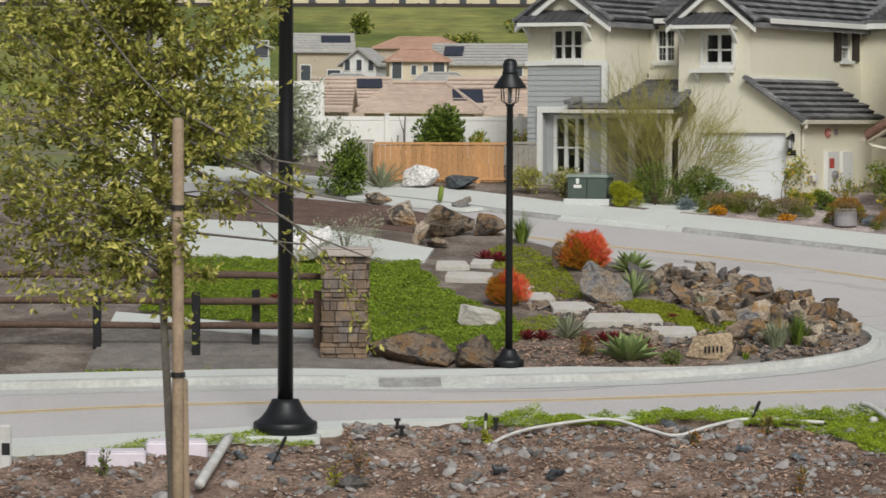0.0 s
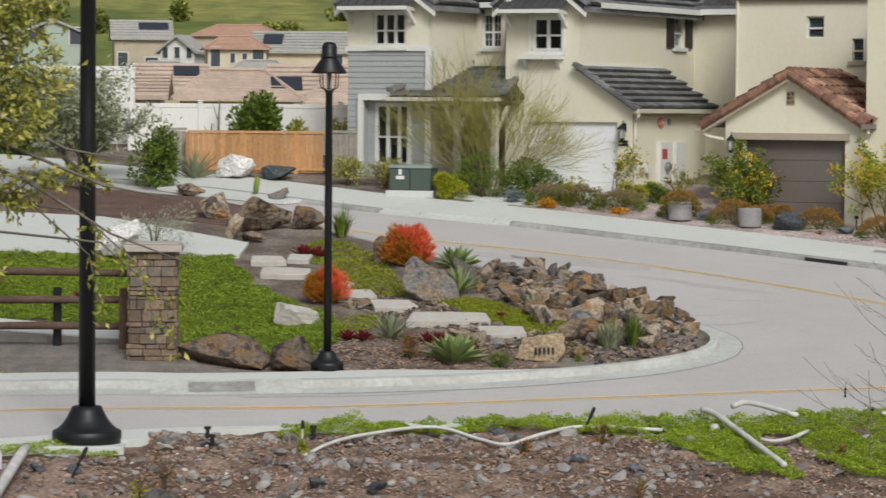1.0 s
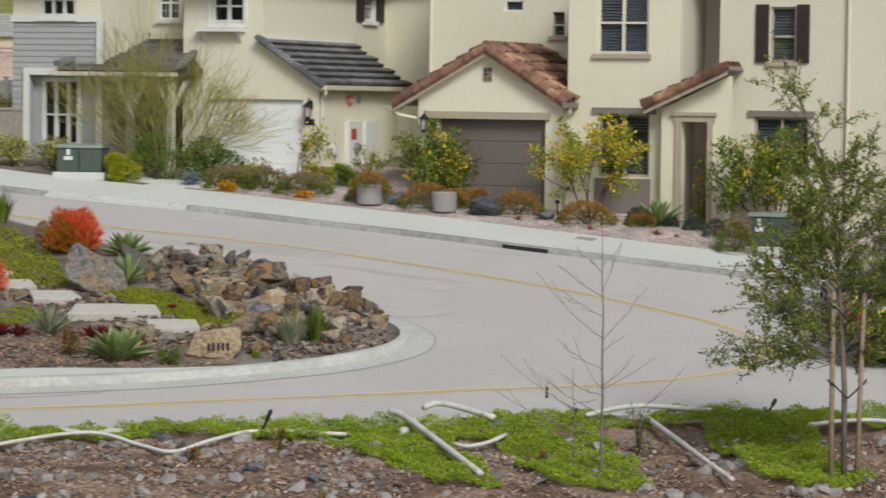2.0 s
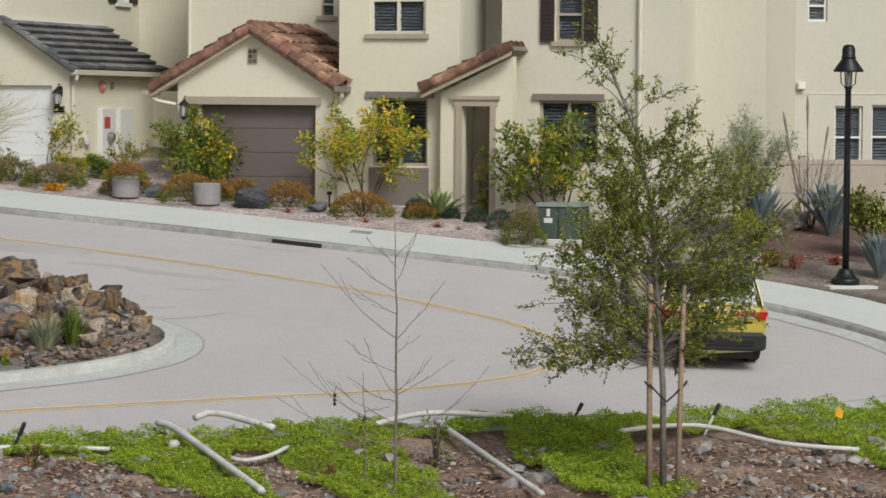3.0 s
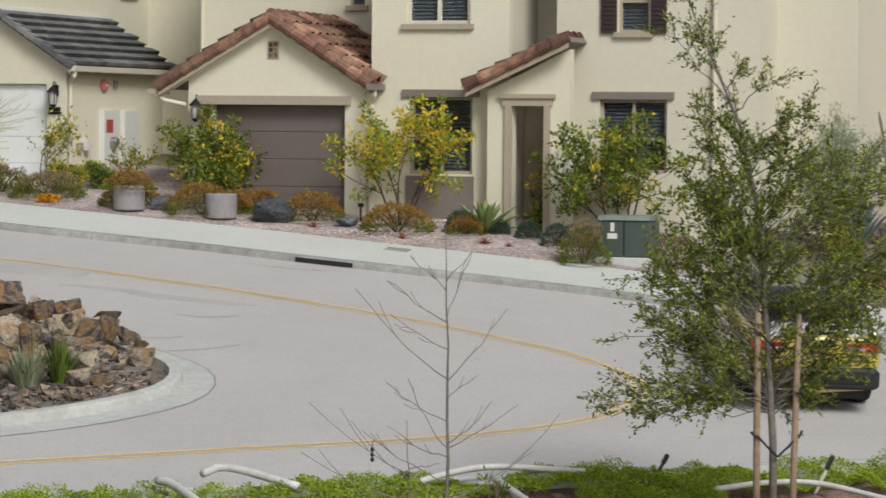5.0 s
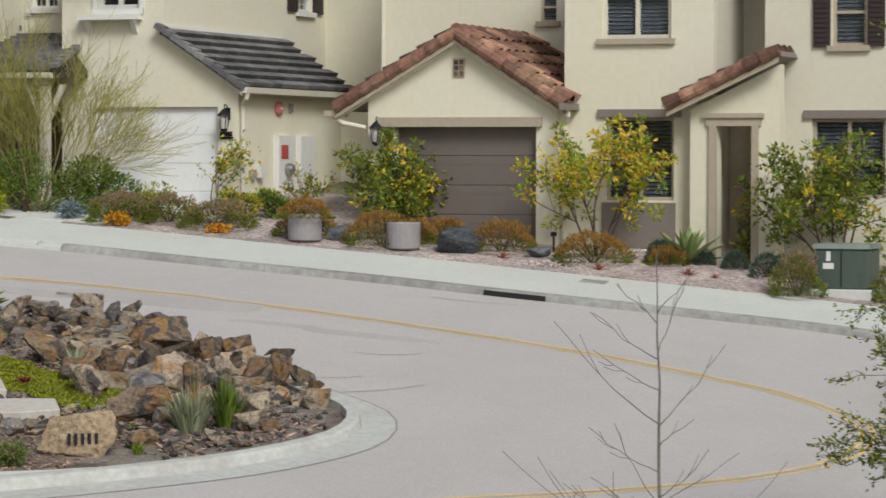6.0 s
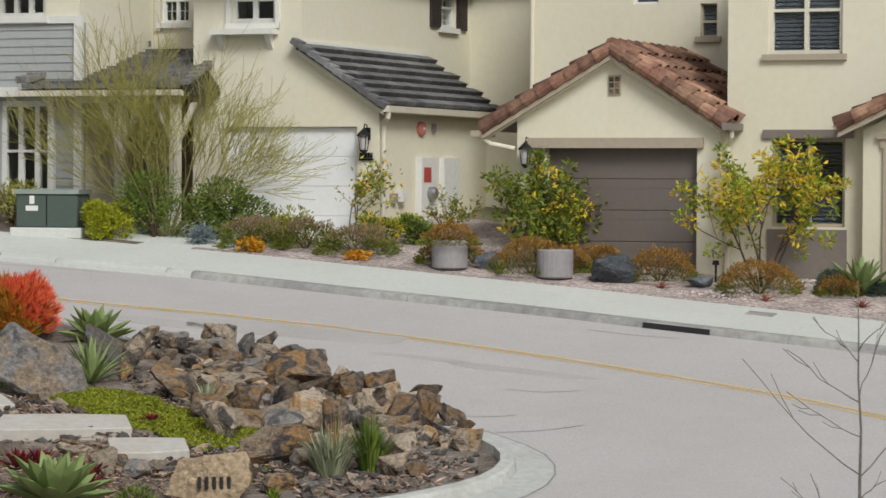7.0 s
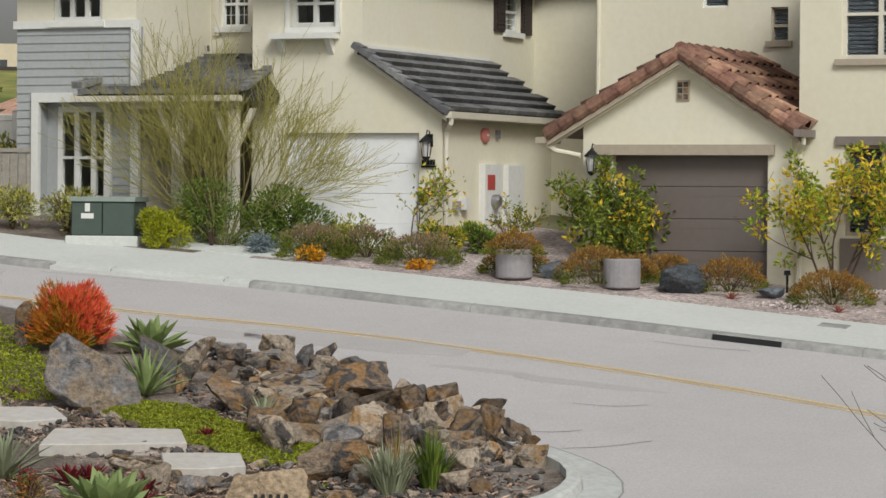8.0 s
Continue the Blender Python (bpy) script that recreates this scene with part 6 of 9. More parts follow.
grass_clump(8.15, 70.3, 0.75, 0.82, "leaf_mid", "tall green grassy clump at the heap", 230, 2)
grass_clump(7.75, 70.3, 0.6, 0.95, "leaf_orange", "dry straw-coloured grass stems", 40, 3, blade=0.012)
grass_clump(2.31, 81.9, 0.75, 0.9, "leaf_mid", "spiky dark green yucca by boulders", 130, 4, name="yucca", blade=0.016)
grass_clump(6.9, 69.0, 0.3, 0.22, "leaf_cover", "small green weed tuft", 40, 5)
rosette("agave", -1.49, 89.7, 1.2, 0.75, "leaf_grey", "spiky grey-green agave by the fence", 30, 6, wide=0.1)
bm = bmesh.new()
lathe(bm, [(0.06, 0), (0.075, 0.15), (0.07, 0.36), (0.03, 0.42)], 10)
cactus = part("cactus", bm, "leaf_mid", None, "small green column cactus", True, category="cactus")
cactus.matrix_basis = Matrix.Translation(at_ground(0.18, 87.2, 0.15)) @ Matrix.Rotation(0.12, 4, "Y")
# drip hoses and twigs
for k, pts in enumerate([[(2.4, 69.9), (3.2, 69.5), (4.2, 69.9), (5.0, 69.4)], [(2.2, 69.2), (3.0, 68.7), (3.9, 69.1)], [(7.9, 71.4), (8.5, 70.9), (9.1, 71.3)], [(8.0, 70.9), (8.8, 70.4), (9.3, 70.2)]]):
    bm = bmesh.new()
    tube(bm, [at_ground(p[0], p[1], 0.06) for p in spline([(*q, 0) for q in pts], 0.15)], 0.012, 5)
    part("drip_hose", bm, "twig" if k > 1 else "plastic", None, "thin brown drip hose on the soil", True, category="hose")
# soft silver shrubs and the olive behind them
shrub("silver_bush", -2.1, 80.0, 1.9, 1.2, "leaf_grey", "airy grey-green bush beside the path", 900, 0.07, 0.2, 21, 0.05, stems="twig")


def broad_tree(name, x, y, w, h, mat, label, seed, n=2600, size=0.1, ratio=0.5, trunk=0.06, up=0.15, stems=1, lift=0.25, bark="bark", spread=0.75, depth_=3, clear=0.18, category="tree", wood_radius=1.0):
    """A tree: trunk, forked limbs, and leaves clustered on the outer twigs, scaled to a width and height."""
    g = random.Random(seed)
    ob = thing(name, Matrix.Translation(at_ground(x, y, up)), label, category)
    runs, tips = [], []
    for s in range(stems):
        a = 2 * math.pi * (s + g.random() * 0.5) / stems
        way = Vector((math.cos(a) * 0.35, math.sin(a) * 0.35, 1)).normalized() if stems > 1 else Vector((g.uniform(-0.05, 0.05), 0, 1))
        limbs(g, Vector((0, 0, -0.1)), way, h * 0.62, trunk, depth_, spread, runs, tips, 0.14, 4, lift, (3, 4))
    wx = max(abs(p.x) for p, _ in tips)
    wy = max(abs(p.y) for p, _ in tips)
    hz = max(p.z for p, _ in tips)
    sc = Vector((w / 2 / wx, w * 0.45 / wy, h * 0.97 / hz))
    fit = lambda p: Vector((p.x * sc.x, p.y * sc.y, p.z * sc.z))
    runs = [([fit(p) for p in pts], rad) for pts, rad in runs]
    tips = [(fit(p), d) for p, d in tips if p.z * sc.z > clear * h]
    wood("trunk", runs[:1], bark, ob, 8)
    wood("branch", runs[1:], bark, ob, 5)
    cs, ax = [], []
    while len(cs) < n:
        p, d = g.choice(tips)
        q = p + unit(g) * (abs(g.gauss(0, 0.07)) * math.sqrt(w * h))
        cs.append(q)
        ax.append(d * 0.6 + unit(g) * 0.8)
    leaf_cloud("foliage", cs, ax, size, ratio, mat, ob, 0.3, seed)
    return ob


broad_tree("olive_tree", -4.3, 88.0, 4.4, 3.5, "leaf_grey", "silvery olive tree above the garden", 5, 9000, 0.17, 0.3, 0.1, 0.1, 3)
shrub("green_bush", -2.6, 88.6, 1.4, 1.5, "leaf_mid", "glossy green bush at the top of the garden", 2200, 0.1, 0.45, 22, 0.1)
shrub("evergreen_bush", 0.05, 92.6, 1.5, 1.85, "leaf_mid", "dense dark green bush against the white fence", 5200, 0.11, 0.45, 6, 0.1, lumps=11)
shrub("evergreen_bush", 0.0, 92.7, 2.3, 0.75, "leaf_dark", "low dark green growth by the white fence", 1500, 0.1, 0.45, 7, 0.1, lumps=9)
shrub("climber", -6.3, 93.6, 2.6, 2.3, "leaf_mid", "green climbing shrub along the white fence", 4200, 0.12, 0.5, 8, 0.1, lumps=12)
shrub("climber", -4.4, 93.9, 1.6, 1.6, "leaf_mid", "green shrub along the white fence", 2200, 0.12, 0.5, 9, 0.1, lumps=9)
shrub("yellow_bush", 1.25, 92.7, 0.65, 1.25, "leaf_yellow", "yellow-green upright shrub by the white fence", 700, 0.08, 0.4, 23, 0.0)
shrub("yellow_bush", 2.45, 92.6, 0.6, 1.3, "leaf_yellow", "yellow-green thin shrub by the white fence", 600, 0.08, 0.4, 24, 0.0)

# ---- front yards of the houses ----
def heath(name, x, y, w, h, low, top, label, seed, n=3200, size=0.055, share=0.5, up=0.11, ratio=0.35, lumpy=0.2, group="", category="shrub", depth=None):
    """A dense clipped-looking mound: short stems, leaves all over a lumpy dome, its upper sprigs of another colour."""
    g = random.Random(seed)
    ob = thing(name, Matrix.Translation(at_ground(x, y, up)), label, category, group)
    d = depth or w * 0.85
    wood("stem", [([Vector((0, 0, -0.04)), Vector((math.cos(a) * w * 0.15, math.sin(a) * d * 0.15, h * 0.3)), Vector((math.cos(a) * w * 0.3, math.sin(a) * d * 0.3, h * 0.6))], [0.016, 0.012, 0.006]) for a in (0.4, 1.5, 2.7, 3.9, 5.2)], "bark_dark", ob, 4)
    sets = {low: ([], []), top: ([], [])}
    for _ in range(n):
        u = unit(g)
        u.z = abs(u.z) - 0.08
        off = Vector((seed * 3.7, 0, 0))
        r = 1 - lumpy + lumpy * (noise.noise(u * 2.3 + off) + 0.7 * noise.noise(u * 6 + off) + 0.7) * g.uniform(0.8, 1.0)
        p = Vector((u.x * w * 0.5, u.y * d * 0.5, max(0.03, u.z) * h)) * r * g.uniform(0.86, 1.02)
        crest = u.z + 0.45 * noise.noise(u * 4 + off) + g.uniform(-0.2, 0.2)
        kind = top if crest > 1 - share * 1.1 else low
        sets[kind][0].append(p)
        sets[kind][1].append(u + Vector((0, 0, 0.5)))
    for k, (mat, (cs, ax)) in enumerate(sets.items()):
        if cs:
            leaf_cloud("bloom" if k else "foliage", cs, ax, size, ratio, mat, ob, 0.45, seed + k)
    return ob


def cluster_tree(x, y, w, h, label, seed, n, leaf, gold, clear=0.3, low=0.0, green_mat="leaf_arbutus_green"):
    """A small many-stemmed tree whose broad leaves sit in tufts at the twig ends."""
    g = random.Random(seed)
    ob = thing("strawberry_tree", Matrix.Translation(at_ground(x, y, 0.15)), label, "tree", "strawberry trees")
    runs, tips = [], []
    for s in range(5):
        a = 2 * math.pi * (s + g.random() * 0.6) / 5
        way = Vector((math.cos(a) * 0.45, math.sin(a) * 0.35, 1)).normalized()
        limbs(g, Vector((math.cos(a) * 0.08, math.sin(a) * 0.08, -0.08)), way, h * 0.55, 0.026, 3, 0.75, runs, tips, 0.16, 4, 0.1, (2, 3))
    wx = sorted(abs(p.x) for p, _ in tips)[int(len(tips) * 0.97)]
    hz = sorted(p.z for p, _ in tips)[int(len(tips) * 0.985)]
    fit = lambda p: Vector((p.x * w * 0.47 / wx, p.y * w * 0.4 / wx, p.z * h * 0.95 / hz))
    runs = [([fit(p) for p in pts], rad) for pts, rad in runs]
    ends = [fit(p) for p, _ in tips]
    ends = [p for p in ends if clear * h < p.z < h and abs(p.x) < w * 0.5]
    g.shuffle(ends)
    tufts = []
    for p in ends:
        if g.random() < low:
            p = Vector((p.x * 0.9, p.y, p.z * g.uniform(0.4, 0.85)))
        if len(tufts) < n and all((p - q).length > leaf * 0.75 for q in tufts):
            tufts.append(p)
    for pts, rad in runs:
        if rad[0] > 0.025:
            wood("stem", [(pts, rad)], "bark_dark", ob, 6)
    wood("branch", [r for r in runs if r[1][0] <= 0.025 and r[0][-1].z < h], "bark_dark", ob, 4)
    green, yellow = ([], []), ([], [])
    for p in tufts:
        ripe = g.random() < gold
        for _ in range(g.randint(20, 30)):
            u = (unit(g) + Vector((0, 0, 0.35))).normalized()
            cs, ax = yellow if (ripe and g.random() < 0.75) or g.random() < gold * 0.3 else green
            cs.append(p + u * leaf * 0.35 + unit(g) * leaf * 0.3)
            ax.append(u)
    leaf_cloud("foliage", *green, leaf * 0.6, 0.46, green_mat, ob, 0.25, seed)
    leaf_cloud("yellowed_foliage", *yellow, leaf * 0.6, 0.46, "leaf_arbutus_gold", ob, 0.25, seed + 1, label="leaves turned yellow")
    return ob


def willow_bush(x, y, w, h, seed):
    """A fan of slender olive-yellow stems that fork into fine twigs."""
    g = random.Random(seed)
    ob = thing("palo_verde_bush", Matrix.Translation(at_ground(x, y, 0.15)), "wide fan of slender olive-green bare stems", "shrub")
    runs, tips = [], []
    for k in range(26):
        a = 2 * math.pi * (k + g.random()) / 26
        lean = g.uniform(0.1, 1.9)
        way = Vector((math.cos(a) * lean, math.sin(a) * lean * 0.7, 1.0)).normalized()
        limbs(g, Vector((math.cos(a) * 0.12, math.sin(a) * 0.12, -0.05)), way, h * g.uniform(0.42, 0.58), 0.015, 3, 0.5, runs, tips, 0.09, 5, 0.12, (3, 5))
    wx = sorted(abs(p.x) for p, _ in tips)[int(len(tips) * 0.985)]
    hz = sorted(p.z for p, _ in tips)[int(len(tips) * 0.995)]
    fit = lambda p: Vector((p.x * w / 2 / wx, p.y * w / 2.4 / wx, p.z * h / hz))
    runs = [([fit(p) for p in pts], rad) for pts, rad in runs]
    for k, (pts, rad) in enumerate(r for r in runs if r[1][0] > 0.0145):
        wood("stem", [(pts, rad)], "willow_bark", ob, 5)
    wood("twig_mass", [(pts, [max(0.0042, r) for r in rad]) for pts, rad in runs if rad[0] <= 0.0145], "willow", ob, 3)
    cs = [fit(g.choice(tips)[0]) + unit(g) * 0.06 for _ in range(4200)]
    leaf_cloud("foliage", cs, [(0, 0, 1)] * len(cs), 0.05, 0.22, "leaf_yellow_dim", ob, 0.8, seed)
    return ob


M["willow"] = material("olive_twig", (0.34, 0.31, 0.08), 0.8, 0.15, 10, 2, 0.1)
M["willow_bark"] = material("olive_bark", (0.23, 0.2, 0.085), 0.85, 0.2, 14, 2, 0.3)
M["leaf_yellow_dim"] = leaf_material("leaf_olive_yellow", (0.2, 0.19, 0.04), (0.42, 0.38, 0.12))
willow_bush(6.2, 87.1, 5.0, 3.55, 3)
shrub("green_shrub", 6.0, 86.95, 1.35, 1.15, "leaf_mid", "soft green shrub at the foot of the bare bush", 4200, 0.06, 0.22, 31)
shrub("lime_bush", 5.23, 86.9, 1.0, 0.68, "leaf_lime", "round lime-green bush beside the transformer", 3600, 0.05, 0.35, 32)
shrub("dark_shrub", 7.3, 86.9, 1.6, 1.05, "leaf_mid", "loose green shrub by the white garage", 3000, 0.07, 0.32, 33)
shrub("olive_shrub", 3.55, 88.2, 1.25, 0.85, "leaf_olive", "brownish olive shrub by the porch", 1500, 0.06, 0.32, 331)
shrub("olive_shrub", 2.6, 88.6, 1.2, 0.75, "leaf_olive", "low olive shrub by the bay", 1300, 0.06, 0.32, 332)
heath("mauve_shrub", 7.66, 85.9, 1.4, 0.66, "leaf_heath", "leaf_pink", "low green shrub with mauve bloom", 34, 3600, share=0.36, lumpy=0.3)
heath("mauve_shrub", 8.54, 85.9, 1.2, 0.6, "leaf_heath", "leaf_pink", "low shrub with pink bloom by the walk", 35, 3200, share=0.36, lumpy=0.3)
heath("mauve_shrub", 9.36, 85.3, 1.55, 0.56, "leaf_heath", "leaf_pink", "low spreading mauve-green shrub by the walk", 36, 3800, share=0.36, lumpy=0.3)
shrub("green_shrub", 8.15, 86.5, 1.1, 0.6, "leaf_olive", "olive green shrub before the garage", 1800, 0.06, 0.35, 361)
shrub("green_shrub", 9.9, 86.2, 0.8, 0.6, "leaf_yellow", "yellow-green shrub under the thin tree", 1300, 0.06, 0.35, 362)
shrub("green_shrub", 10.5, 86.3, 0.7, 0.55, "leaf_mid", "green shrub beside the side wall", 1300, 0.06, 0.35, 363)
shrub("orange_flowers", 7.58, 85.55, 0.5, 0.24, "leaf_orange_bloom", "low orange flowers along the walk", 420, 0.05, 0.6, 37)
shrub("orange_flowers", 9.34, 84.75, 0.5, 0.16, "leaf_orange_bloom", "thin orange flowers along the walk", 300, 0.05, 0.6, 38)
shrub("blue_grass", 6.8, 86.3, 0.42, 0.26, "leaf_agave", "small blue grass ball by the walk", 500, 0.1, 0.12, 39, category="grass")
broad_tree("thin_tree", 9.4, 86.75, 1.6, 1.45, "leaf_yellow", "thin young tree with yellow leaves", 41, 420, 0.09, 0.5, 0.02, 0.15, 2, 0.2, "bark", 0.7, 2, 0.1)
shrub("green_shrub", 10.45, 87.0, 0.5, 0.42, "leaf_lime", "small lime green shrub by the wall", 600, 0.06, 0.3, 42)
broad_tree("thin_tree", 11.1, 86.6, 1.1, 0.95, "leaf_yellow", "sparse yellow-leaved young shrub", 43, 500, 0.08, 0.4, 0.014, 0.15, 3, 0.2, "bark", 0.6, 2, 0.1)
cluster_tree(12.45, 84.55, 2.1, 1.78, "small broad-leaved tree with green and some yellow leaves", 44, 135, 0.2, 0.12, low=0.35, green_mat="leaf_arbutus_deep")
cluster_tree(15.7, 82.5, 2.75, 2.3, "small broad-leaved tree with many leaves turned yellow", 45, 125, 0.18, 0.55, low=0.12)
cluster_tree(19.5, 80.85, 2.8, 2.4, "broad dark green small tree by the window", 46, 260, 0.19, 0.06, 0.08, 0.55, "leaf_arbutus_deep")
for k, (x, y, w, h) in enumerate([(12.1, 83.55, 1.5, 0.68), (10.85, 84.5, 1.2, 0.5), (14.1, 82.9, 1.35, 0.6), (15.5, 81.8, 1.5, 0.62), (13.3, 84.0, 0.9, 0.45), (16.75, 81.6, 0.8, 0.36), (18.9, 80.2, 0.7, 0.3), (12.7, 83.6, 0.9, 0.5)]):
    heath("heath_shrub", x, y, w, h, "leaf_heath", "leaf_rust", "low dense green heath shrub with rusty top", 50 + k, int(2600 * w), share=0.62, group="rusty heath shrubs")
for k, (x, y, w) in enumerate([(16.7, 81.75, 0.5), (17.85, 81.2, 0.36), (18.2, 80.4, 0.5), (18.55, 80.7, 0.4), (17.4, 81.6, 0.3)]):
    heath("blue_grass", x, y, w * 1.2, w * 0.85, "leaf_dome", "leaf_dome", "small dark blue-green grass ball", 60 + k, 1800, 0.075, ratio=0.14, lumpy=0.05, category="grass", group="grass balls")
rosette("agave", 17.15, 81.75, 0.95, 0.58, "leaf_aloe", "green agave beside the house entry", 34, 7, wide=0.19, up=0.11)
shrub("dark_fern", 18.3, 82.0, 0.45, 0.45, "leaf_dark", "dark green fern in the porch", 320, 0.16, 0.15, 66)
for k, (x, y, w) in enumerate([(15.45, 81.1, 0.26), (16.88, 80.6, 0.3), (17.27, 80.3, 0.18), (14.0, 82.2, 0.26)]):
    rosette("red_aloe", x, y, w * 0.9, w * 0.5, "leaf_coral", "small reddish succulent in the gravel", 14, 70 + k, wide=0.2, up=0.11, group="red succulents")
heath("mauve_shrub", 18.26, 78.75, 1.0, 0.9, "leaf_heath", "leaf_pink", "rounded shrub with purple bloom by the utility box", 74, 3400, share=0.36, lumpy=0.3)
heath("mauve_shrub", 19.75, 78.3, 0.85, 0.68, "leaf_heath", "leaf_pink", "purple-tinged shrub by the utility box", 75, 2200, share=0.36, lumpy=0.3)

# beyond the bend
broad_tree("silver_tree", 23.3, 79.4, 1.9, 2.7, "leaf_grey", "feathery silvery bush with yellow base", 76, 9500, 0.13, 0.13, 0.05, 0.15, 4, 0.2, "twig", 0.5, 2, 0.1)
shrub("yellow_bush", 23.2, 78.7, 0.9, 0.8, "leaf_lime", "bright yellow-green bush under the silver one", 900, 0.06, 0.3, 77)
for k, (x, y, w, h) in enumerate([(25.15, 79.5, 0.95, 1.1), (23.5, 79.3, 0.9, 1.0), (24.6, 75.2, 1.1, 0.85)]):
    rosette("blue_agave", x, y, w, h, "leaf_agave", "large blue-grey agave in mulch", 46, 80 + k, wide=0.14, up=0.13, low=48, full=0.85, group="blue agaves")
broad_tree("leafy_bush", 25.1, 77.0, 1.1, 1.45, "leaf_dark", "loose bronze-green bush behind the lamp", 83, 1300, 0.12, 0.5, 0.02, 0.15, 3, 0.2, "twig", 0.6, 2, 0.15)
broad_tree("leafy_bush", 27.1, 79.6, 1.2, 1.5, "leaf_dark", "loose bronze-green bush by the tan fence", 84, 1500, 0.12, 0.5, 0.02, 0.15, 3, 0.2, "twig", 0.6, 2, 0.1)
broad_tree("bare_shrub", 25.0, 80.3, 1.7, 1.9, "leaf_orange", "leafless brown shrub in front of the tan fence", 85, 60, 0.05, 0.4, 0.02, 0.15, 5, 0.3, "twig", 0.5, 2, 0.1)
for k, (dx, dz) in enumerate([(-0.5, 2.5), (-0.05, 2.85), (-0.45, 2.0), (0.35, 2.2)]):
    bm = bmesh.new()
    b = at_ground(24.9 + dx * 0.2, 80.2, 0.15)
    tube(bm, [b, b + Vector((dx * 0.7, 0, dz * 0.7)), b + Vector((dx, 0, dz))], [0.015, 0.012, 0.01], 5)
    st = part("flower_stalk", bm, "twig", None, "tall dry brown flower stalk", True, category="plant")
    bm = bmesh.new()
    tube(bm, [b + Vector((dx * 0.75, 0, dz * 0.75)), b + Vector((dx * 0.92, 0, dz * 0.92)), b + Vector((dx, 0, dz))], [0.016, 0.03, 0.012], 6)
    part("seed_head", bm, "twig", st)
shrub("coral_bush", 22.75, 76.4, 0.5, 0.36, "leaf_orange", "low orange and red flowering bush", 500, 0.06, 0.4, 86)
shrub("coral_bush", 24.2, 76.6, 0.4, 0.2, "leaf_coral", "low red flowering mat in mulch", 260, 0.05, 0.4, 87)
shrub("coral_bush", 23.15, 76.2, 0.32, 0.26, "leaf_coral", "small red flower clump in mulch", 220, 0.05, 0.4, 88)


# ---- near bank ----
bm = bmesh.new()
nx, ny = 260, 80
rows = []
for j in range(ny + 1):
    row_ = []
    for i in range(nx + 1):
        x = -14 + 42 * i / nx
        edge = 63.25 + max(0.0, min(1.0, (x + 1.4) / 10)) * 0.92 + max(0.0, min(1.0, (x - 10) / 10)) * 0.5 if x > -1.4 else 61.2 + max(-0.6, (x + 5.8) * 0.28)
        y = 48 + (edge - 48) * (j / ny) ** 0.6
        q = Vector((x, y, 0))
        up = 0.06 + 0.1 * noise.noise(q * 0.9) + 0.09 * noise.noise(q * 2.3) + 0.05 * noise.noise(q * 6.3)
        row_.append(bm.verts.new(at_ground(x, y, up if j < ny else 0.02)))
    rows.append(row_)
for r0, r1 in zip(rows, rows[1:]):
    for i in range(nx):
        bm.faces.new((r0[i], r0[i + 1], r1[i + 1], r1[i]))
part("bank", bm, "bank", None, "gravelly brown earth bank beside the road", True, "structure", "bank")


def scatter_stones(name, spots, lo, hi, mat, label, seed, slim=1.0):
    """Loose stones, joined: too many and small to count. slim draws them out into slivers."""
    g = random.Random(seed)
    vs, fs = [], []
    base = []
    for k in range(5):
        b = bmesh.new()
        bmesh.ops.create_icosphere(b, subdivisions=1, radius=1.0)
        for v in b.verts:
            v.co *= g.uniform(0.6, 1.1)
        b.verts.ensure_lookup_table()
        base.append(([v.co.copy() for v in b.verts], [[v.index for v in f.verts] for f in b.faces]))
        b.free()
    for x, y in spots:
        s = lo * (hi / lo) ** (g.random() ** 2)
        pts, faces = g.choice(base)
        m = Matrix.Translation(at_ground(x, y, 0.07 + 0.1 * noise.noise(Vector((x, y, 0)) * 0.9) + s * 0.15)) @ Euler((g.uniform(-0.5, 0.5), g.uniform(-0.5, 0.5), g.uniform(0, 6.3))).to_matrix().to_4x4() @ Matrix.Diagonal((s * slim, s * g.uniform(0.6, 1) / slim, s * g.uniform(0.4, 0.75) / slim, 1))
        i = len(vs)
        vs += [tuple(m @ p) for p in pts]
        fs += [tuple(i + q for q in f) for f in faces]
    me = bpy.data.meshes.new(name)
    me.from_pydata(vs, [], fs)
    me.materials.append(M[mat])
    return tagged(new(name, me), label, "stones", "", "stuff")


M["stone_grey"] = material("loose_grey_stone", (0.24, 0.225, 0.215), 0.9, 0.25, 8, 2, 0.4, island=0.45)
M["stone_tan"] = material("loose_tan_stone", (0.26, 0.195, 0.15), 0.9, 0.25, 8, 2, 0.4, island=0.4)
M["stone_pale"] = material("loose_pale_stone", (0.46, 0.43, 0.41), 0.9, 0.2, 8, 2, 0.4, island=0.35)
M["chip"] = material("bark_chip", (0.31, 0.21, 0.155), 0.95, 0.25, 8, 2, 0.3, island=0.7)
g = random.Random(5)


def bank_spots(n, x0, x1, y0=53.5, y1=63.0):
    out = []
    while len(out) < n:
        x, y = g.uniform(x0, x1), y1 - (y1 - y0) * g.random() ** 1.5
        if y < 61.0 + max(-1.2, min(0.5, (x + 5.8) * 0.28)) + (1.6 if x > -1.4 else 0):
            if noise.noise(Vector((x * 0.8, y * 0.8, 3.3))) > -0.25 or g.random() < 0.35:
                out.append((x, y))
    return out


scatter_stones("loose_stones", bank_spots(1900, -8, 9), 0.025, 0.15, "stone_grey", "loose grey stones on the bank", 1)
scatter_stones("loose_stones", bank_spots(1500, 5, 22), 0.025, 0.11, "stone_grey", "loose grey stones on the bank", 2)
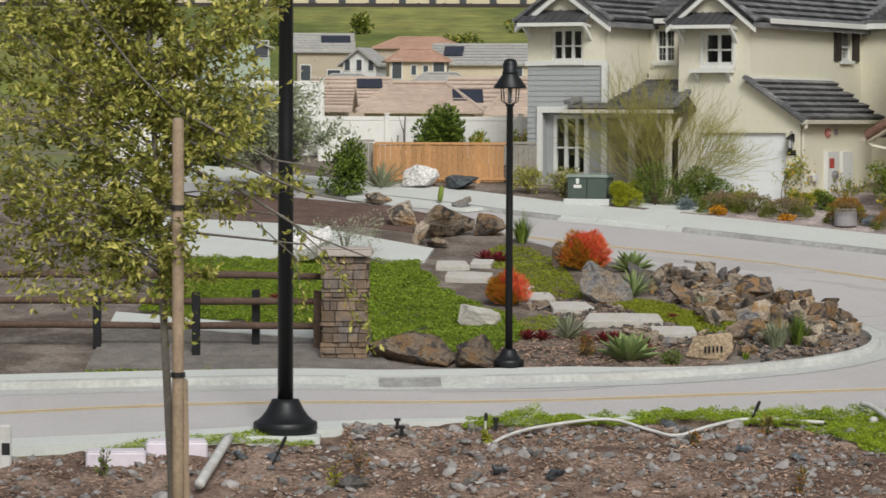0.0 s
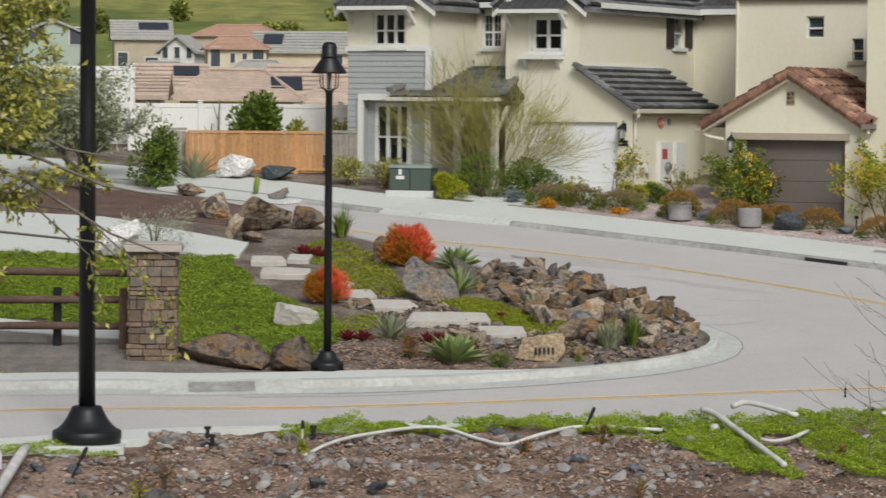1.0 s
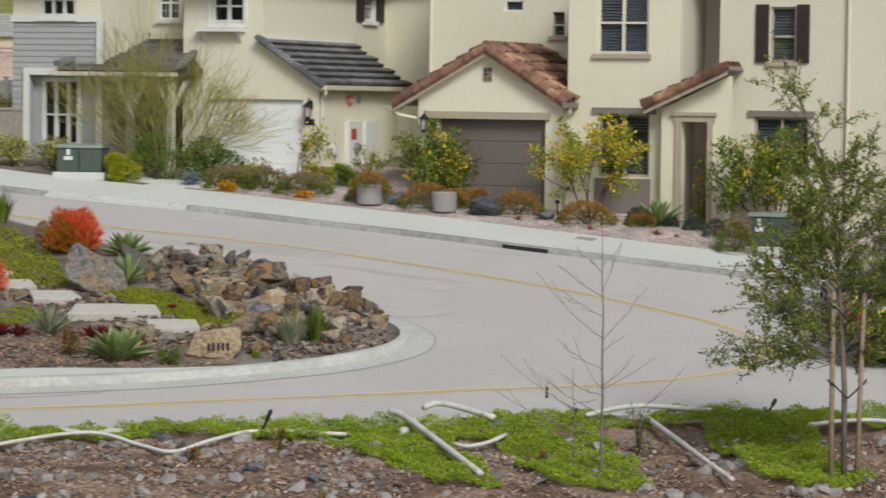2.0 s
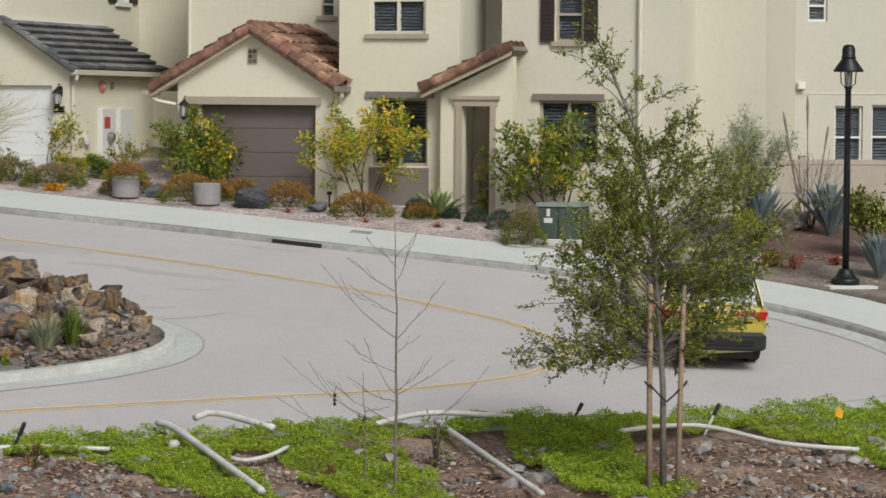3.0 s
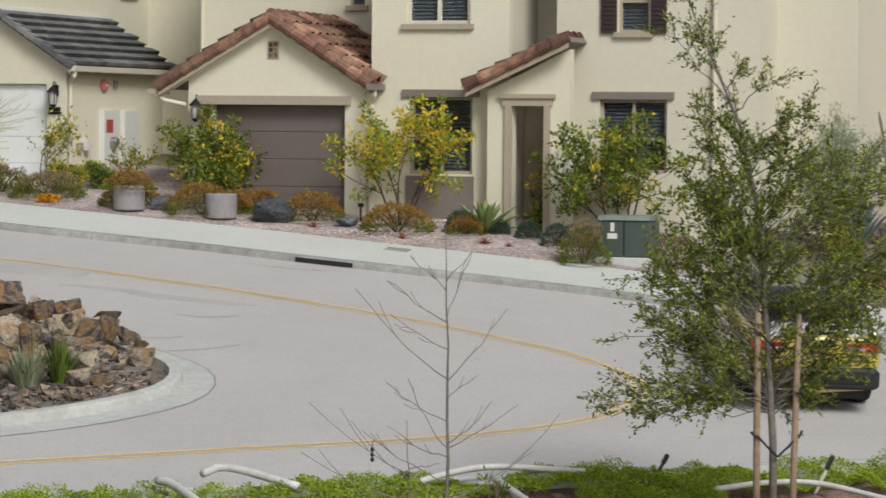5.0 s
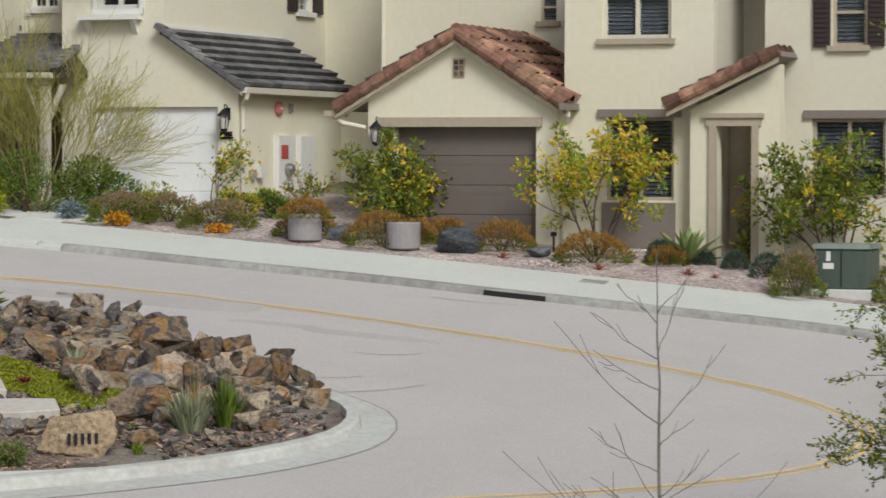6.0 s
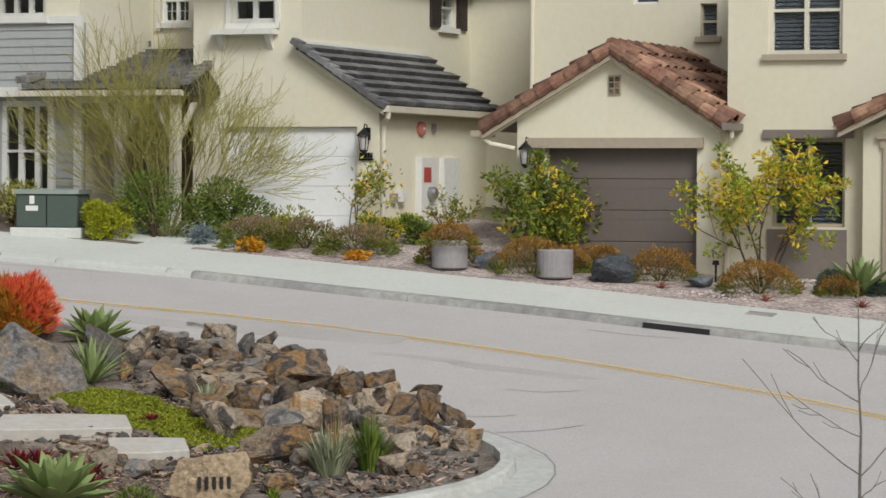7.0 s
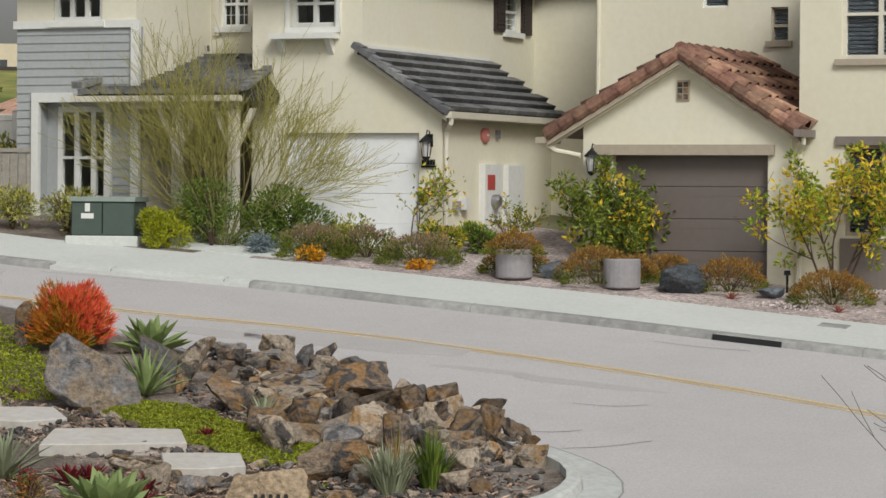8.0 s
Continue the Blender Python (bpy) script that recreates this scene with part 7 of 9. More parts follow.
scatter_stones("loose_stones", bank_spots(7000, -8, 21), 0.02, 0.08, "stone_tan", "loose tan stones on the bank", 3)
scatter_stones("loose_stones", bank_spots(750, -8, 21), 0.03, 0.08, "stone_pale", "loose pale stones on the bank", 6)
scatter_stones("loose_stones", bank_spots(420, -8, 21), 0.1, 0.24, "stone_grey", "broken grey stones on the bank", 11)
scatter_stones("bark_chips", bank_spots(34000, -8, 21), 0.02, 0.055, "chip", "reddish bark chips on the bank", 4, 1.9)
def heap_spots(n):
    out = []
    while len(out) < n:
        t = g.random()
        x, y = 2.2 + 7.0 * t + g.uniform(-1.3, 1.3), 75.5 - 5.2 * t + g.uniform(-2.2, 2.4)
        if inside((x, y), [(5.0, 68.3), (7.6, 68.65), (9.35, 69.75), (9.6, 71.4), (8.4, 74.3), (5.6, 78.2), (4.6, 77.6), (5.6, 74.6), (4.6, 73.6), (2.4, 75.6), (2.2, 74.2), (5.2, 70.0)]):
            out.append((x, y))
    return out


# rubble colour is darkened to carry the shade of the heap's gaps
M["rubble"] = material("gap_shade_rubble", (0.085, 0.077, 0.072), 0.95, 0.3, 8, 2, 0.4, island=0.5)
scatter_stones("rubble", heap_spots(1300), 0.03, 0.1, "rubble", "grey rubble darkened for the shade between the rocks of the heap", 7)
scatter_stones("rubble", heap_spots(700), 0.025, 0.09, "stone_tan", "tan rubble between the rocks of the heap", 8)
scatter_stones("bark_chips", heap_spots(4000), 0.02, 0.06, "chip", "bark and twig litter between the rocks", 9, 2.0)
litter = []
while len(litter) < 3500:
    q = (g.uniform(1.5, 6.5), g.uniform(68.0, 71.6))
    if inside(q, [(1.4, 67.9), (6.0, 68.2), (6.5, 69.5), (5.2, 71.0), (2.0, 71.6)]):
        litter.append(q)
scatter_stones("bark_chips", litter, 0.015, 0.05, "chip", "bark chips on the soil below the steps", 10, 1.9)
litter = []
while len(litter) < 9000:
    q = (g.uniform(22.4, 31), g.uniform(72.5, 82.2))
    if q[0] > 22.6 + max(0.0, 76.0 - q[1]) * 0.5:
        litter.append(q)
scatter_stones("bark_chips", litter, 0.02, 0.065, "chip", "reddish bark chips round the agaves", 12, 1.9)
gravel_bits = []
while len(gravel_bits) < 15000:
    q = (g.uniform(9.0, 20.5), g.uniform(78.0, 85.5))
    k = min(OUTER, key=lambda p: (p.x - q[0]) ** 2 + (p.y - q[1]) ** 2)
    if 2.35 < math.hypot(k.x - q[0], k.y - q[1]) < 5.0 and q[1] > k.y:
        gravel_bits.append(q)
M["gravel_bit"] = material("pink_gravel_stone", (0.52, 0.44, 0.42), 0.9, 0.2, 8, 2, 0.3, island=0.5)
scatter_stones("gravel_stones", gravel_bits, 0.018, 0.045, "gravel_bit", "loose pinkish gravel of the front yards", 13)
for k, (x, y, w, h) in enumerate([(-1.0, 58.3, 0.55, 0.3), (1.6, 59.6, 0.3, 0.18), (2.6, 59.2, 0.34, 0.2), (5.2, 61.8, 0.3, 0.24), (-2.6, 60.3, 0.32, 0.2), (-3.2, 60.5, 0.3, 0.2), (2.2, 60.7, 0.3, 0.18), (6.2, 61.2, 0.3, 0.16), (14.3, 61.8, 0.3, 0.22), (18.0, 61.6, 0.3, 0.14), (4.9, 62.9, 0.34, 0.2), (7.2, 60.6, 0.3, 0.16)]):
    rock(x, y, w, h, "rock_blue" if k % 3 else "rock_grey", "grey stone lying on the bank", 400 + k, name="rock", group="stones of the bank", facets=8, up=0.06)

cover("bank_cover", [(0.9, 62.85), (3.0, 62.95), (5.0, 63.1), (8.0, 62.9), (8.6, 61.5), (9.1, 60.0), (10.0, 60.0), (9.55, 62.6), (10.3, 63.2), (10.4, 62.0), (10.9, 60.0), (12.5, 60.0), (12.2, 62.4), (12.2, 63.7), (14.0, 63.8),
                     (14.0, 62.6), (14.4, 60.0), (16.0, 60.0), (15.7, 62.2), (16.1, 63.6), (17.4, 63.9), (18.6, 63.4), (19.3, 62.3), (19.6, 60.0), (24.5, 60.0), (24.5, 66.0), (20.0, 64.9), (16.0, 64.75), (9.0, 64.15), (5.0, 63.85), (0.9, 63.45)],
      "leaf_cover_dark", "bright green trailing ground cover along the road", 4300, 0.048, 0.3, 12, 0.06, 1.1, 0.36)
cover("bank_cover", [(-6.0, 61.0), (-5.0, 61.0), (-3.0, 61.6), (-1.9, 61.3), (-1.9, 62.0), (-3.2, 62.3), (-5.0, 61.8)], "leaf_cover_dark", "green ground cover by the lamp", 1900, 0.05, 0.14, 13, 0.08, 0.9, 0.35)
cover("bank_cover", [(6.5, 63.2), (9.2, 63.2), (9.2, 61.2), (8.5, 61.4), (7.6, 62.6)], "leaf_cover_dark", "green ground cover spilling down the bank", 4000, 0.048, 0.22, 14, 0.06, 0.9, 0.36)


def pipe(pts, r, label, mat="pvc", up=0.16, name="irrigation_pipe"):
    bm = bmesh.new()
    line = [at_ground(p[0], p[1], up + (p[2] if len(p) > 2 else 0)) for p in spline([(q[0], q[1], q[2] if len(q) > 2 else 0.0) for q in pts], 0.12)]
    tube(bm, line, r, 8)
    return part(name, bm, mat, None, label, True, category="pipe")


pipe([(1.4, 61.5, -0.06), (1.8, 62.0, 0.02), (2.44, 62.5, 0.06), (3.71, 63.0, 0.08), (4.5, 62.5, 0.0), (5.0, 62.1, 0.0), (5.7, 62.7, 0.04), (6.48, 63.15, 0.06), (7.9, 63.0, 0.04)], 0.034, "white irrigation pipe lying along the bank")
pipe([(8.75, 64.0, 0.12), (8.95, 63.5, 0.15), (9.5, 61.2, 0.1), (9.7, 60.2, 0.1)], 0.055, "white irrigation pipe running down the bank", up=0.2)
pipe([(9.35, 64.2, 0.12), (9.7, 64.4, 0.14), (10.46, 63.6, 0.1)], 0.055, "thick white pipe half hidden in ground cover", up=0.22)
pipe([(9.3, 62.85, 0.1), (9.55, 62.45, 0.05), (9.8, 62.3, 0.02), (10.2, 62.45, 0.05), (10.53, 62.8, 0.08)], 0.036, "curved white irrigation pipe on the bank")
pipe([(12.06, 63.8, 0.08), (12.6, 64.1, 0.12), (13.22, 64.3, 0.12), (14.3, 64.05, 0.1)], 0.046, "white irrigation pipe along the ground cover", up=0.22)
pipe([(13.08, 64.1, 0.1), (13.3, 62.6, 0.1), (13.55, 61.0, 0.08), (13.7, 60.0, 0.08)], 0.046, "white irrigation pipe running down the bank")
pipe([(15.83, 63.4, 0.08), (16.6, 63.6, 0.1), (17.3, 63.5, 0.1), (18.1, 62.7, 0.06), (18.7, 62.4, 0.05), (19.3, 62.2, 0.05)], 0.04, "white irrigation pipe across the bank")
pipe([(-3.45, 61.0, 0.2), (-3.5, 60.7, 0.18), (-3.75, 58.0, 0.12)], 0.095, "thick white pipe end on the bank")
pipe([(7.6, 63.1, 0.02), (7.8, 63.05, 0.1), (8.0, 63.1, 0.02)], 0.016, "thin black loop of hose", "plastic", 0.1)


def riser(x, y, h, lean, mat, label, top="plastic"):
    """A sprinkler riser leaning out of the bank."""
    ob = thing("sprinkler", Matrix.Translation(at_ground(x, y, 0.08)) @ Matrix.Rotation(lean, 4, "Y"), label, "sprinkler", "sprinkler risers")
    bm = bmesh.new()
    lathe(bm, [(0.022, -0.1), (0.022, h * 0.7)], 8)
    part("riser", bm, mat, ob)
    bm = bmesh.new()
    lathe(bm, [(0.034, h * 0.62), (0.034, h * 0.95), (0.022, h)], 8)
    part("head", bm, top, ob)


riser(-2.6, 60.0, 0.62, 0.45, "plastic", "black sprinkler riser leaning on the bank")
riser(1.34, 62.5, 0.4, 0.05, "pvc", "white sprinkler riser with dark head")
riser(6.45, 63.1, 0.55, 0.4, "plastic", "leaning sprinkler riser in ground cover")
riser(15.4, 64.6, 0.35, 0.5, "plastic", "leaning dark sprinkler in ground cover")
riser(17.3, 63.7, 0.55, 0.45, "pvc", "leaning sprinkler riser with black head")
riser(11.8, 63.9, 0.35, 0.4, "plastic", "leaning grey sprinkler in ground cover")
for x, y in ((-0.35, 62.75), (-0.25, 62.2), (1.55, 62.85)):
    ob = thing("sprinkler", Matrix.Translation(at_ground(x, y, 0.1)), "short black pop-up sprinkler", "sprinkler", "pop-up sprinklers")
    bm = bmesh.new()
    lathe(bm, [(0.035, -0.05), (0.035, 0.14), (0.065, 0.15), (0.065, 0.2)], 10)
    part("body", bm, "plastic", ob)
for x, y, w in ((-5.5, 60.3, 1.1), (-4.45, 61.05, 1.15)):
    ob = thing("valve_box", Matrix.Translation(at_ground(x, y, 0.05)) @ Matrix.Rotation(0.1, 4, "Z"), "lilac plastic irrigation valve box", "valve box", "valve boxes")
    box("body", (-w / 2, -0.3, -0.1), (w / 2, 0.3, 0.22), "lilac", ob, bevel=0.03)
    box("lid", (-w / 2 + 0.03, -0.27, 0.22), (w / 2 - 0.03, 0.27, 0.25), "lilac", ob, bevel=0.012)
ob = thing("marker_flag", Matrix.Translation(at_ground(19.4, 63.5, 0.1)), "small yellow marker flag on a wire", "flag")
bm = bmesh.new()
tube(bm, [(0, 0, 0), (0.02, 0, 0.42)], 0.006, 4)
part("wire", bm, "metal_dark", ob)
bm = bmesh.new()
prism(bm, [(-0.02, 0.3), (0.1, 0.26), (0.12, 0.38), (0.03, 0.46), (0.0, 0.4)], 1, -0.004, 0.004)
part("cloth", bm, "flag", ob)
ob = thing("white_post", Matrix.Translation(at_ground(-7.5, 59.9, 0.0)), "white plastic post with a dark sticker on the bank", "post")
box("post", (-0.12, -0.06, -0.1), (0.12, 0.06, 0.85), "pvc", ob, bevel=0.03)
box("sticker", (-0.05, -0.068, 0.3), (0.1, -0.06, 0.52), "plastic", ob)
ob = thing("pipe_end", Matrix.Translation(at_ground(8.9, 63.3, 0.1)), "white pipe end in ground cover", "pipe")
bm = bmesh.new()
lathe(bm, [(0.09, 0), (0.09, 0.1), (0.05, 0.14)], 10)
part("cap", bm, "pvc", ob, smooth=True)
# weeds on the bank
for k, (x, y, h, mat) in enumerate([(-0.95, 58.6, 0.9, "leaf_orange"), (-1.35, 58.5, 0.6, "leaf_lime"), (6.75, 62.4, 0.45, "leaf_orange"), (5.3, 61.6, 0.3, "leaf_orange"), (1.35, 61.7, 0.3, "leaf_lime"), (7.0, 58.6, 0.4, "leaf_orange"), (12.6, 62.0, 0.9, "leaf_mid"), (10.9, 61.4, 0.35, "leaf_orange"), (-5.6, 59.3, 0.5, "leaf_mid")]):
    shrub("weed", x, y, h * 0.45, h, mat, "thin reddish weed on the bank", 90, 0.07, 0.3, 500 + k, 0.06, category="weed", lumps=4)


# ---- young trees on the bank ----
def along(line, z):
    """Point of a rising line at a height."""
    for a, b in zip(line, line[1:]):
        if a.z <= z <= b.z:
            return a.lerp(b, (z - a.z) / (b.z - a.z))
    return line[-1].copy() if z > line[-1].z else line[0].copy()


def reach_crown(g, trunk, outline, n, thick, runs, tips, clear, rise=0.45, heavy=None, deep=0.4, leafy=0.4, spread_out=1.0):
    """Limbs that leave the trunk and rise to places spread over a crown; outline rows: height, left, right, share."""
    total = sum(r[3] for r in outline)
    for _ in range(n):
        q, k = g.random() * total, 0
        while q > outline[k][3] and k < len(outline) - 2:
            q -= outline[k][3]
            k += 1
        f = g.random()
        a, b = outline[k], outline[k + 1]
        z, lo, hi = (a[i] + (b[i] - a[i]) * f for i in range(3))
        if heavy is not None and g.random() < 0.7:
            hi = min(hi, heavy)
        x = lo + (hi - lo) * (0.5 + 0.5 * math.copysign(abs(g.uniform(-1, 1)) ** spread_out, g.uniform(-1, 1)))
        base = along(trunk, max(clear + g.uniform(0, 0.5) * clear * (z / trunk[-1].z), z - rise * abs(x) - g.uniform(0.1, 0.5)))
        end = Vector((x, g.gauss(0, deep) * (0.35 + 0.4 * abs(x)), z))
        span = (end - base).length
        pts = [base]
        for i in range(1, 7):
            t = i / 6
            p = base.lerp(end, t) + Vector((0, 0, 0.1 * span * math.sin(math.pi * t) * g.uniform(-0.2, 1.0)))
            pts.append(p + unit(g) * 0.03 * span * (t > 0.1))
            if t > leafy:
                tips.append((p, (end - base).normalized()))
                for _ in range(2):
                    way = ((end - base).normalized() + unit(g) * 0.9).normalized()
                    limbs(g, pts[-1], way, g.uniform(0.14, 0.4), thick * 0.4, 0, 0.5, runs, tips, 0.2, 3, 0.05)
        runs.append((pts, [thick * (1 - 0.75 * i / 6) for i in range(7)]))


def staked_tree(x, y, h, seed):
    g = random.Random(seed)
    ob = thing("young_oak", Matrix.Translation(at_ground(x, y, -0.1)), "young small-leaved evergreen oak held by two stakes", "tree")
    runs, tips = [], []
    trunk = [Vector((0.0, 0, 0)), Vector((-0.02, 0, h * 0.25)), Vector((-0.12, 0, h * 0.45)), Vector((-0.2, 0, h * 0.62)), Vector((-0.45, 0, h * 0.8)), Vector((-1.05, 0, h))]
    runs.append((trunk, [0.05, 0.045, 0.038, 0.03, 0.02, 0.006]))
    crown = [(2.0, -2.15, 0.6, 12), (2.5, -2.2, 1.1, 13), (2.9, -1.9, 1.3, 16), (3.3, -1.8, 1.5, 19), (3.7, -1.7, 1.65, 19), (4.1, -1.4, 1.8, 16), (4.5, -1.0, 2.1, 10), (4.85, -1.0, 1.4, 6.5), (5.2, -1.0, 0.65, 5.5), (5.65, -0.95, 0.35, 4), (6.0, -1.0, 0.0, 2.2), (6.4, -1.4, -0.6, 1), (6.75, -1.45, -1.0, 0)]
    reach_crown(g, trunk, crown, 200, 0.0085, runs, tips, 1.95, spread_out=0.82)
    for p in (trunk[3].lerp(trunk[4], 0.5), trunk[4], trunk[4].lerp(trunk[5], 0.5), trunk[5]):
        limbs(g, p, Vector((-0.5, 0, 1)).normalized(), 0.5, 0.01, 1, 0.7, runs, tips, 0.2, 4, 0.1)
    wood("trunk", runs[:1], "bark", ob, 8)
    wood("branch", runs[1:], "bark", ob, 4)
    cs, ax = [], []
    for _ in range(47000):
        p, d = g.choice(tips)
        cs.append(p + unit(g) * abs(g.gauss(0, 0.045)))
        ax.append(d * 0.9 + unit(g) * 0.7)
    leaf_cloud("foliage", cs, ax, 0.056, 0.4, "leaf_oak", ob, 0.3, seed)
    return ob


def stake(x, y, h, r, lean, label="round wooden tree stake"):
    ob = thing("tree_stake", Matrix.Translation(at_ground(x, y, -0.2)) @ Matrix.Rotation(lean, 4, "Y"), label, "stake", "tree stakes")
    bm = bmesh.new()
    lathe(bm, [(r, 0), (r * 0.98, h * 0.5), (r * 0.95, h - 0.02), (r * 0.7, h)], 10)
    part("pole", bm, "stake", ob, smooth=True)
    bm = bmesh.new()
    lathe(bm, [(r * 0.72, h - 0.004), (r * 0.66, h + 0.012), (0.001, h + 0.014)], 10)
    part("cut_end", bm, "wood_grey", ob, "weathered sawn end")


staked_tree(15.68, 60.6, 6.68, 4)
stake(15.45, 60.55, 3.3, 0.045, -0.005)
stake(15.86, 60.5, 3.3, 0.043, 0.02)
for z, dx in ((1.52, 0.26), (2.75, 0.24)):
    ob = thing("tree_tie", Matrix.Translation(at_ground(15.68, 60.55, 0.0)), "black rubber tree tie between stakes", "tie")
    for s in (-1, 1):
        bm = bmesh.new()
        tube(bm, [(0, -0.06, z - 0.12), (s * dx * 0.5, -0.08, z), (s * dx, -0.06, z + 0.14)], 0.014, 5)
        tube(bm, [(s * dx, -0.06, z + 0.1), (s * (dx + 0.06), -0.02, z + 0.18)], 0.016, 5)
        part("strap", bm, "plastic", ob)


def bare_tree(x, y, h, label, rows, seed, thick=0.027):
    """A leafless sapling. rows of limbs: height on the trunk, reach (left is negative), rise, sag of the limb's middle."""
    g = random.Random(seed)
    ob = thing("bare_sapling", Matrix.Translation(at_ground(x, y, -0.1)), label, "tree")
    trunk = [Vector((0.025 * math.sin(4.2 * k / 9) + g.uniform(-0.012, 0.012), 0, h * k / 9)) for k in range(10)]
    wood("trunk", [(trunk, [thick * (1 - 0.85 * k / 9) for k in range(10)])], "bark", ob, 6)
    for z, reach, rise, sag in rows:
        base = along(trunk, z * 1.06)
        end = base + Vector((reach, g.uniform(-0.35, 0.35), rise))
        pts = [base]
        for k in range(1, 8):
            t = k / 7
            pts.append(base.lerp(end, t) - Vector((0, 0, sag * math.sin(math.pi * t))) + unit(g) * 0.018)
        r = 0.0055 + 0.0025 * min(1.0, abs(reach))
        limb = wood("branch", [(pts, [r * (1 - 0.7 * k / 7) for k in range(8)])], "twig", ob, 4)
        for k in range(g.randint(1, 3)):
            q = pts[g.randint(2, 5)]
            way = Vector((reach * g.uniform(0.1, 0.35), g.uniform(-0.1, 0.1), abs(rise) * g.uniform(0.1, 0.5)))
            wood("twig", [([q, q + way * 0.5 - Vector((0, 0, 0.02)), q + way], [0.0045, 0.004, 0.004])], "twig", limb, 3)
    return ob


sapling = bare_tree(11.76, 61.0, 4.15, "slender leafless sapling on the bank", [
    (0.75, -1.75, 0.75, 0.12), (0.95, -1.7, 1.1, 0.1), (0.85, 1.45, 1.0, 0.14), (0.9, 1.1, 0.55, 0.1), (1.05, -1.0, 0.65, 0.05), (1.35, -0.65, 0.35, 0.06),
    (1.45, 0.9, 0.5, 0.04), (1.5, 0.45, 0.5, 0.05), (1.45, -0.55, 0.85, 0.1), (1.75, -0.7, 0.45, 0.04), (2.0, 0.32, 0.3, 0.0), (2.2, 0.75, 0.85, 0.05), (2.22, -1.1, 1.05, 0.08),
    (2.55, -0.65, 0.4, 0.04), (2.85, -0.75, 0.5, 0.04), (2.9, 0.3, 0.75, 0.0), (3.2, -0.4, 0.4, 0.0), (3.3, 0.3, 0.4, 0.0)], 8)
bare_tree(11.33, 61.1, 1.85, "thin bare sapling stem on the bank", [(0.7, -0.7, 0.3, 0.05), (0.9, 0.4, -0.15, 0.0), (1.1, -0.3, 0.2, 0.0), (1.2, 0.3, 0.1, 0.0), (0.5, 0.5, -0.15, 0.0)], 9, 0.017)
bm = bmesh.new()
for k in range(3):
    lathe(bm, [(0.002, -0.03), (0.02, -0.02), (0.024, 0), (0.02, 0.02), (0.002, 0.03)], 8, Matrix.Translation((0, 0, 0.06 * k)))
tube(bm, [(0, 0, -0.03), (0.0, 0, 0.2), (0.03, 0, 0.24)], 0.004, 4)
beads = part("seed_string", bm, "plastic", sapling, "three black beads on a thread")
beads.location = (-0.88, 0.0, 1.42)


# ---- the near tree with stakes at the start ----
def near_tree(x, y, seed):
    g = random.Random(seed)
    ob = thing("young_oak", Matrix.Translation(at_ground(x, y, 0)), "olive-green young oak with drooping twigs near the road", "tree")
    runs, tips = [], []
    h = 13.0
    trunk = [Vector((-0.05, 0.3, 0)), Vector((0.0, 0.3, 3.5)), Vector((-0.15, 0.3, 6.5)), Vector((-0.3, 0.3, 9.5)), Vector((-0.6, 0.2, h))]
    runs.append((trunk, [0.07, 0.065, 0.055, 0.04, 0.02]))
    crown = [(5.6, -2.4, 1.8, 2), (6.4, -3.4, 2.6, 10), (7.2, -3.8, 2.7, 16), (8.1, -4.0, 2.4, 18), (8.9, -4.0, 1.9, 18), (9.7, -4.0, 1.6, 18), (10.5, -4.0, 1.5, 16), (11.5, -3.5, 1.3, 12), (13.0, -2.0, 0.8, 0)]
    reach_crown(g, trunk, crown, 170, 0.014, runs, tips, 5.8, 0.38, 1.4, 0.5, 0.12)
    for x1, z1 in ((2.85, 5.35), (2.55, 5.75), (1.9, 5.9)):  # hanging sprays
        a = Vector((x1 - 1.0, 0.2, z1 + 1.5))
        pts = [along(trunk, z1 + 1.7), a, Vector((x1 - 0.2, 0.15, z1 + 0.8)), Vector((x1, 0.15, z1))]
        runs.append((pts, [0.02, 0.015, 0.01, 0.005]))
        for k in range(14):
            t = k / 13
            tips.append((pts[1].lerp(pts[2], t) if k % 2 else pts[2].lerp(pts[3], t), Vector((0.2, 0, -1))))
    for x1, z1, x2, z2 in ((0.9, 8.0, 2.9, 7.4), (0.7, 8.4, 2.2, 7.9), (-1.2, 10.2, 0.4, 8.4), (1.0, 7.6, 3.0, 6.6)):  # long grey twigs
        a, b = along(trunk, z1 + 0.5), Vector((x2, -0.25, z2))
        runs.append(([a, Vector((x1, -0.2, z1)), Vector((x1, -0.2, z1)).lerp(b, 0.5) + Vector((0, 0, -0.12)), b], [0.03, 0.024, 0.017, 0.007]))
    wood("trunk", runs[:1], "bark", ob, 8)
    wood("branch", runs[1:], "bark", ob, 4)
    cs, ax = [], []
    for _ in range(29000):
        p, d = g.choice(tips)
        cs.append(p + unit(g) * abs(g.gauss(0, 0.12)))
        ax.append(d * 0.6 + unit(g) * 0.8 - Vector((0, 0, 0.2)))
    leaf_cloud("foliage", cs, ax, 0.115, 0.5, "leaf_olive", ob, 0.3, seed)
    return ob


near_tree(-3.1, 46.0, 11)
stake(-2.95, 45.6, 8.85, 0.085, 0.0, "tall round wooden tree stake")
stake(-2.82, 45.9, 5.2, 0.06, -0.015)
ob = thing("tree_tie", Matrix.Translation(at_ground(-2.95, 45.6, -0.2)), "black rubber tree tie on the stake", "tie")
for z in (5.3, 7.6):
    bm = bmesh.new()
    lathe(bm, [(0.1, z), (0.1, z + 0.07)], 10)
    part("strap", bm, "plastic", ob)


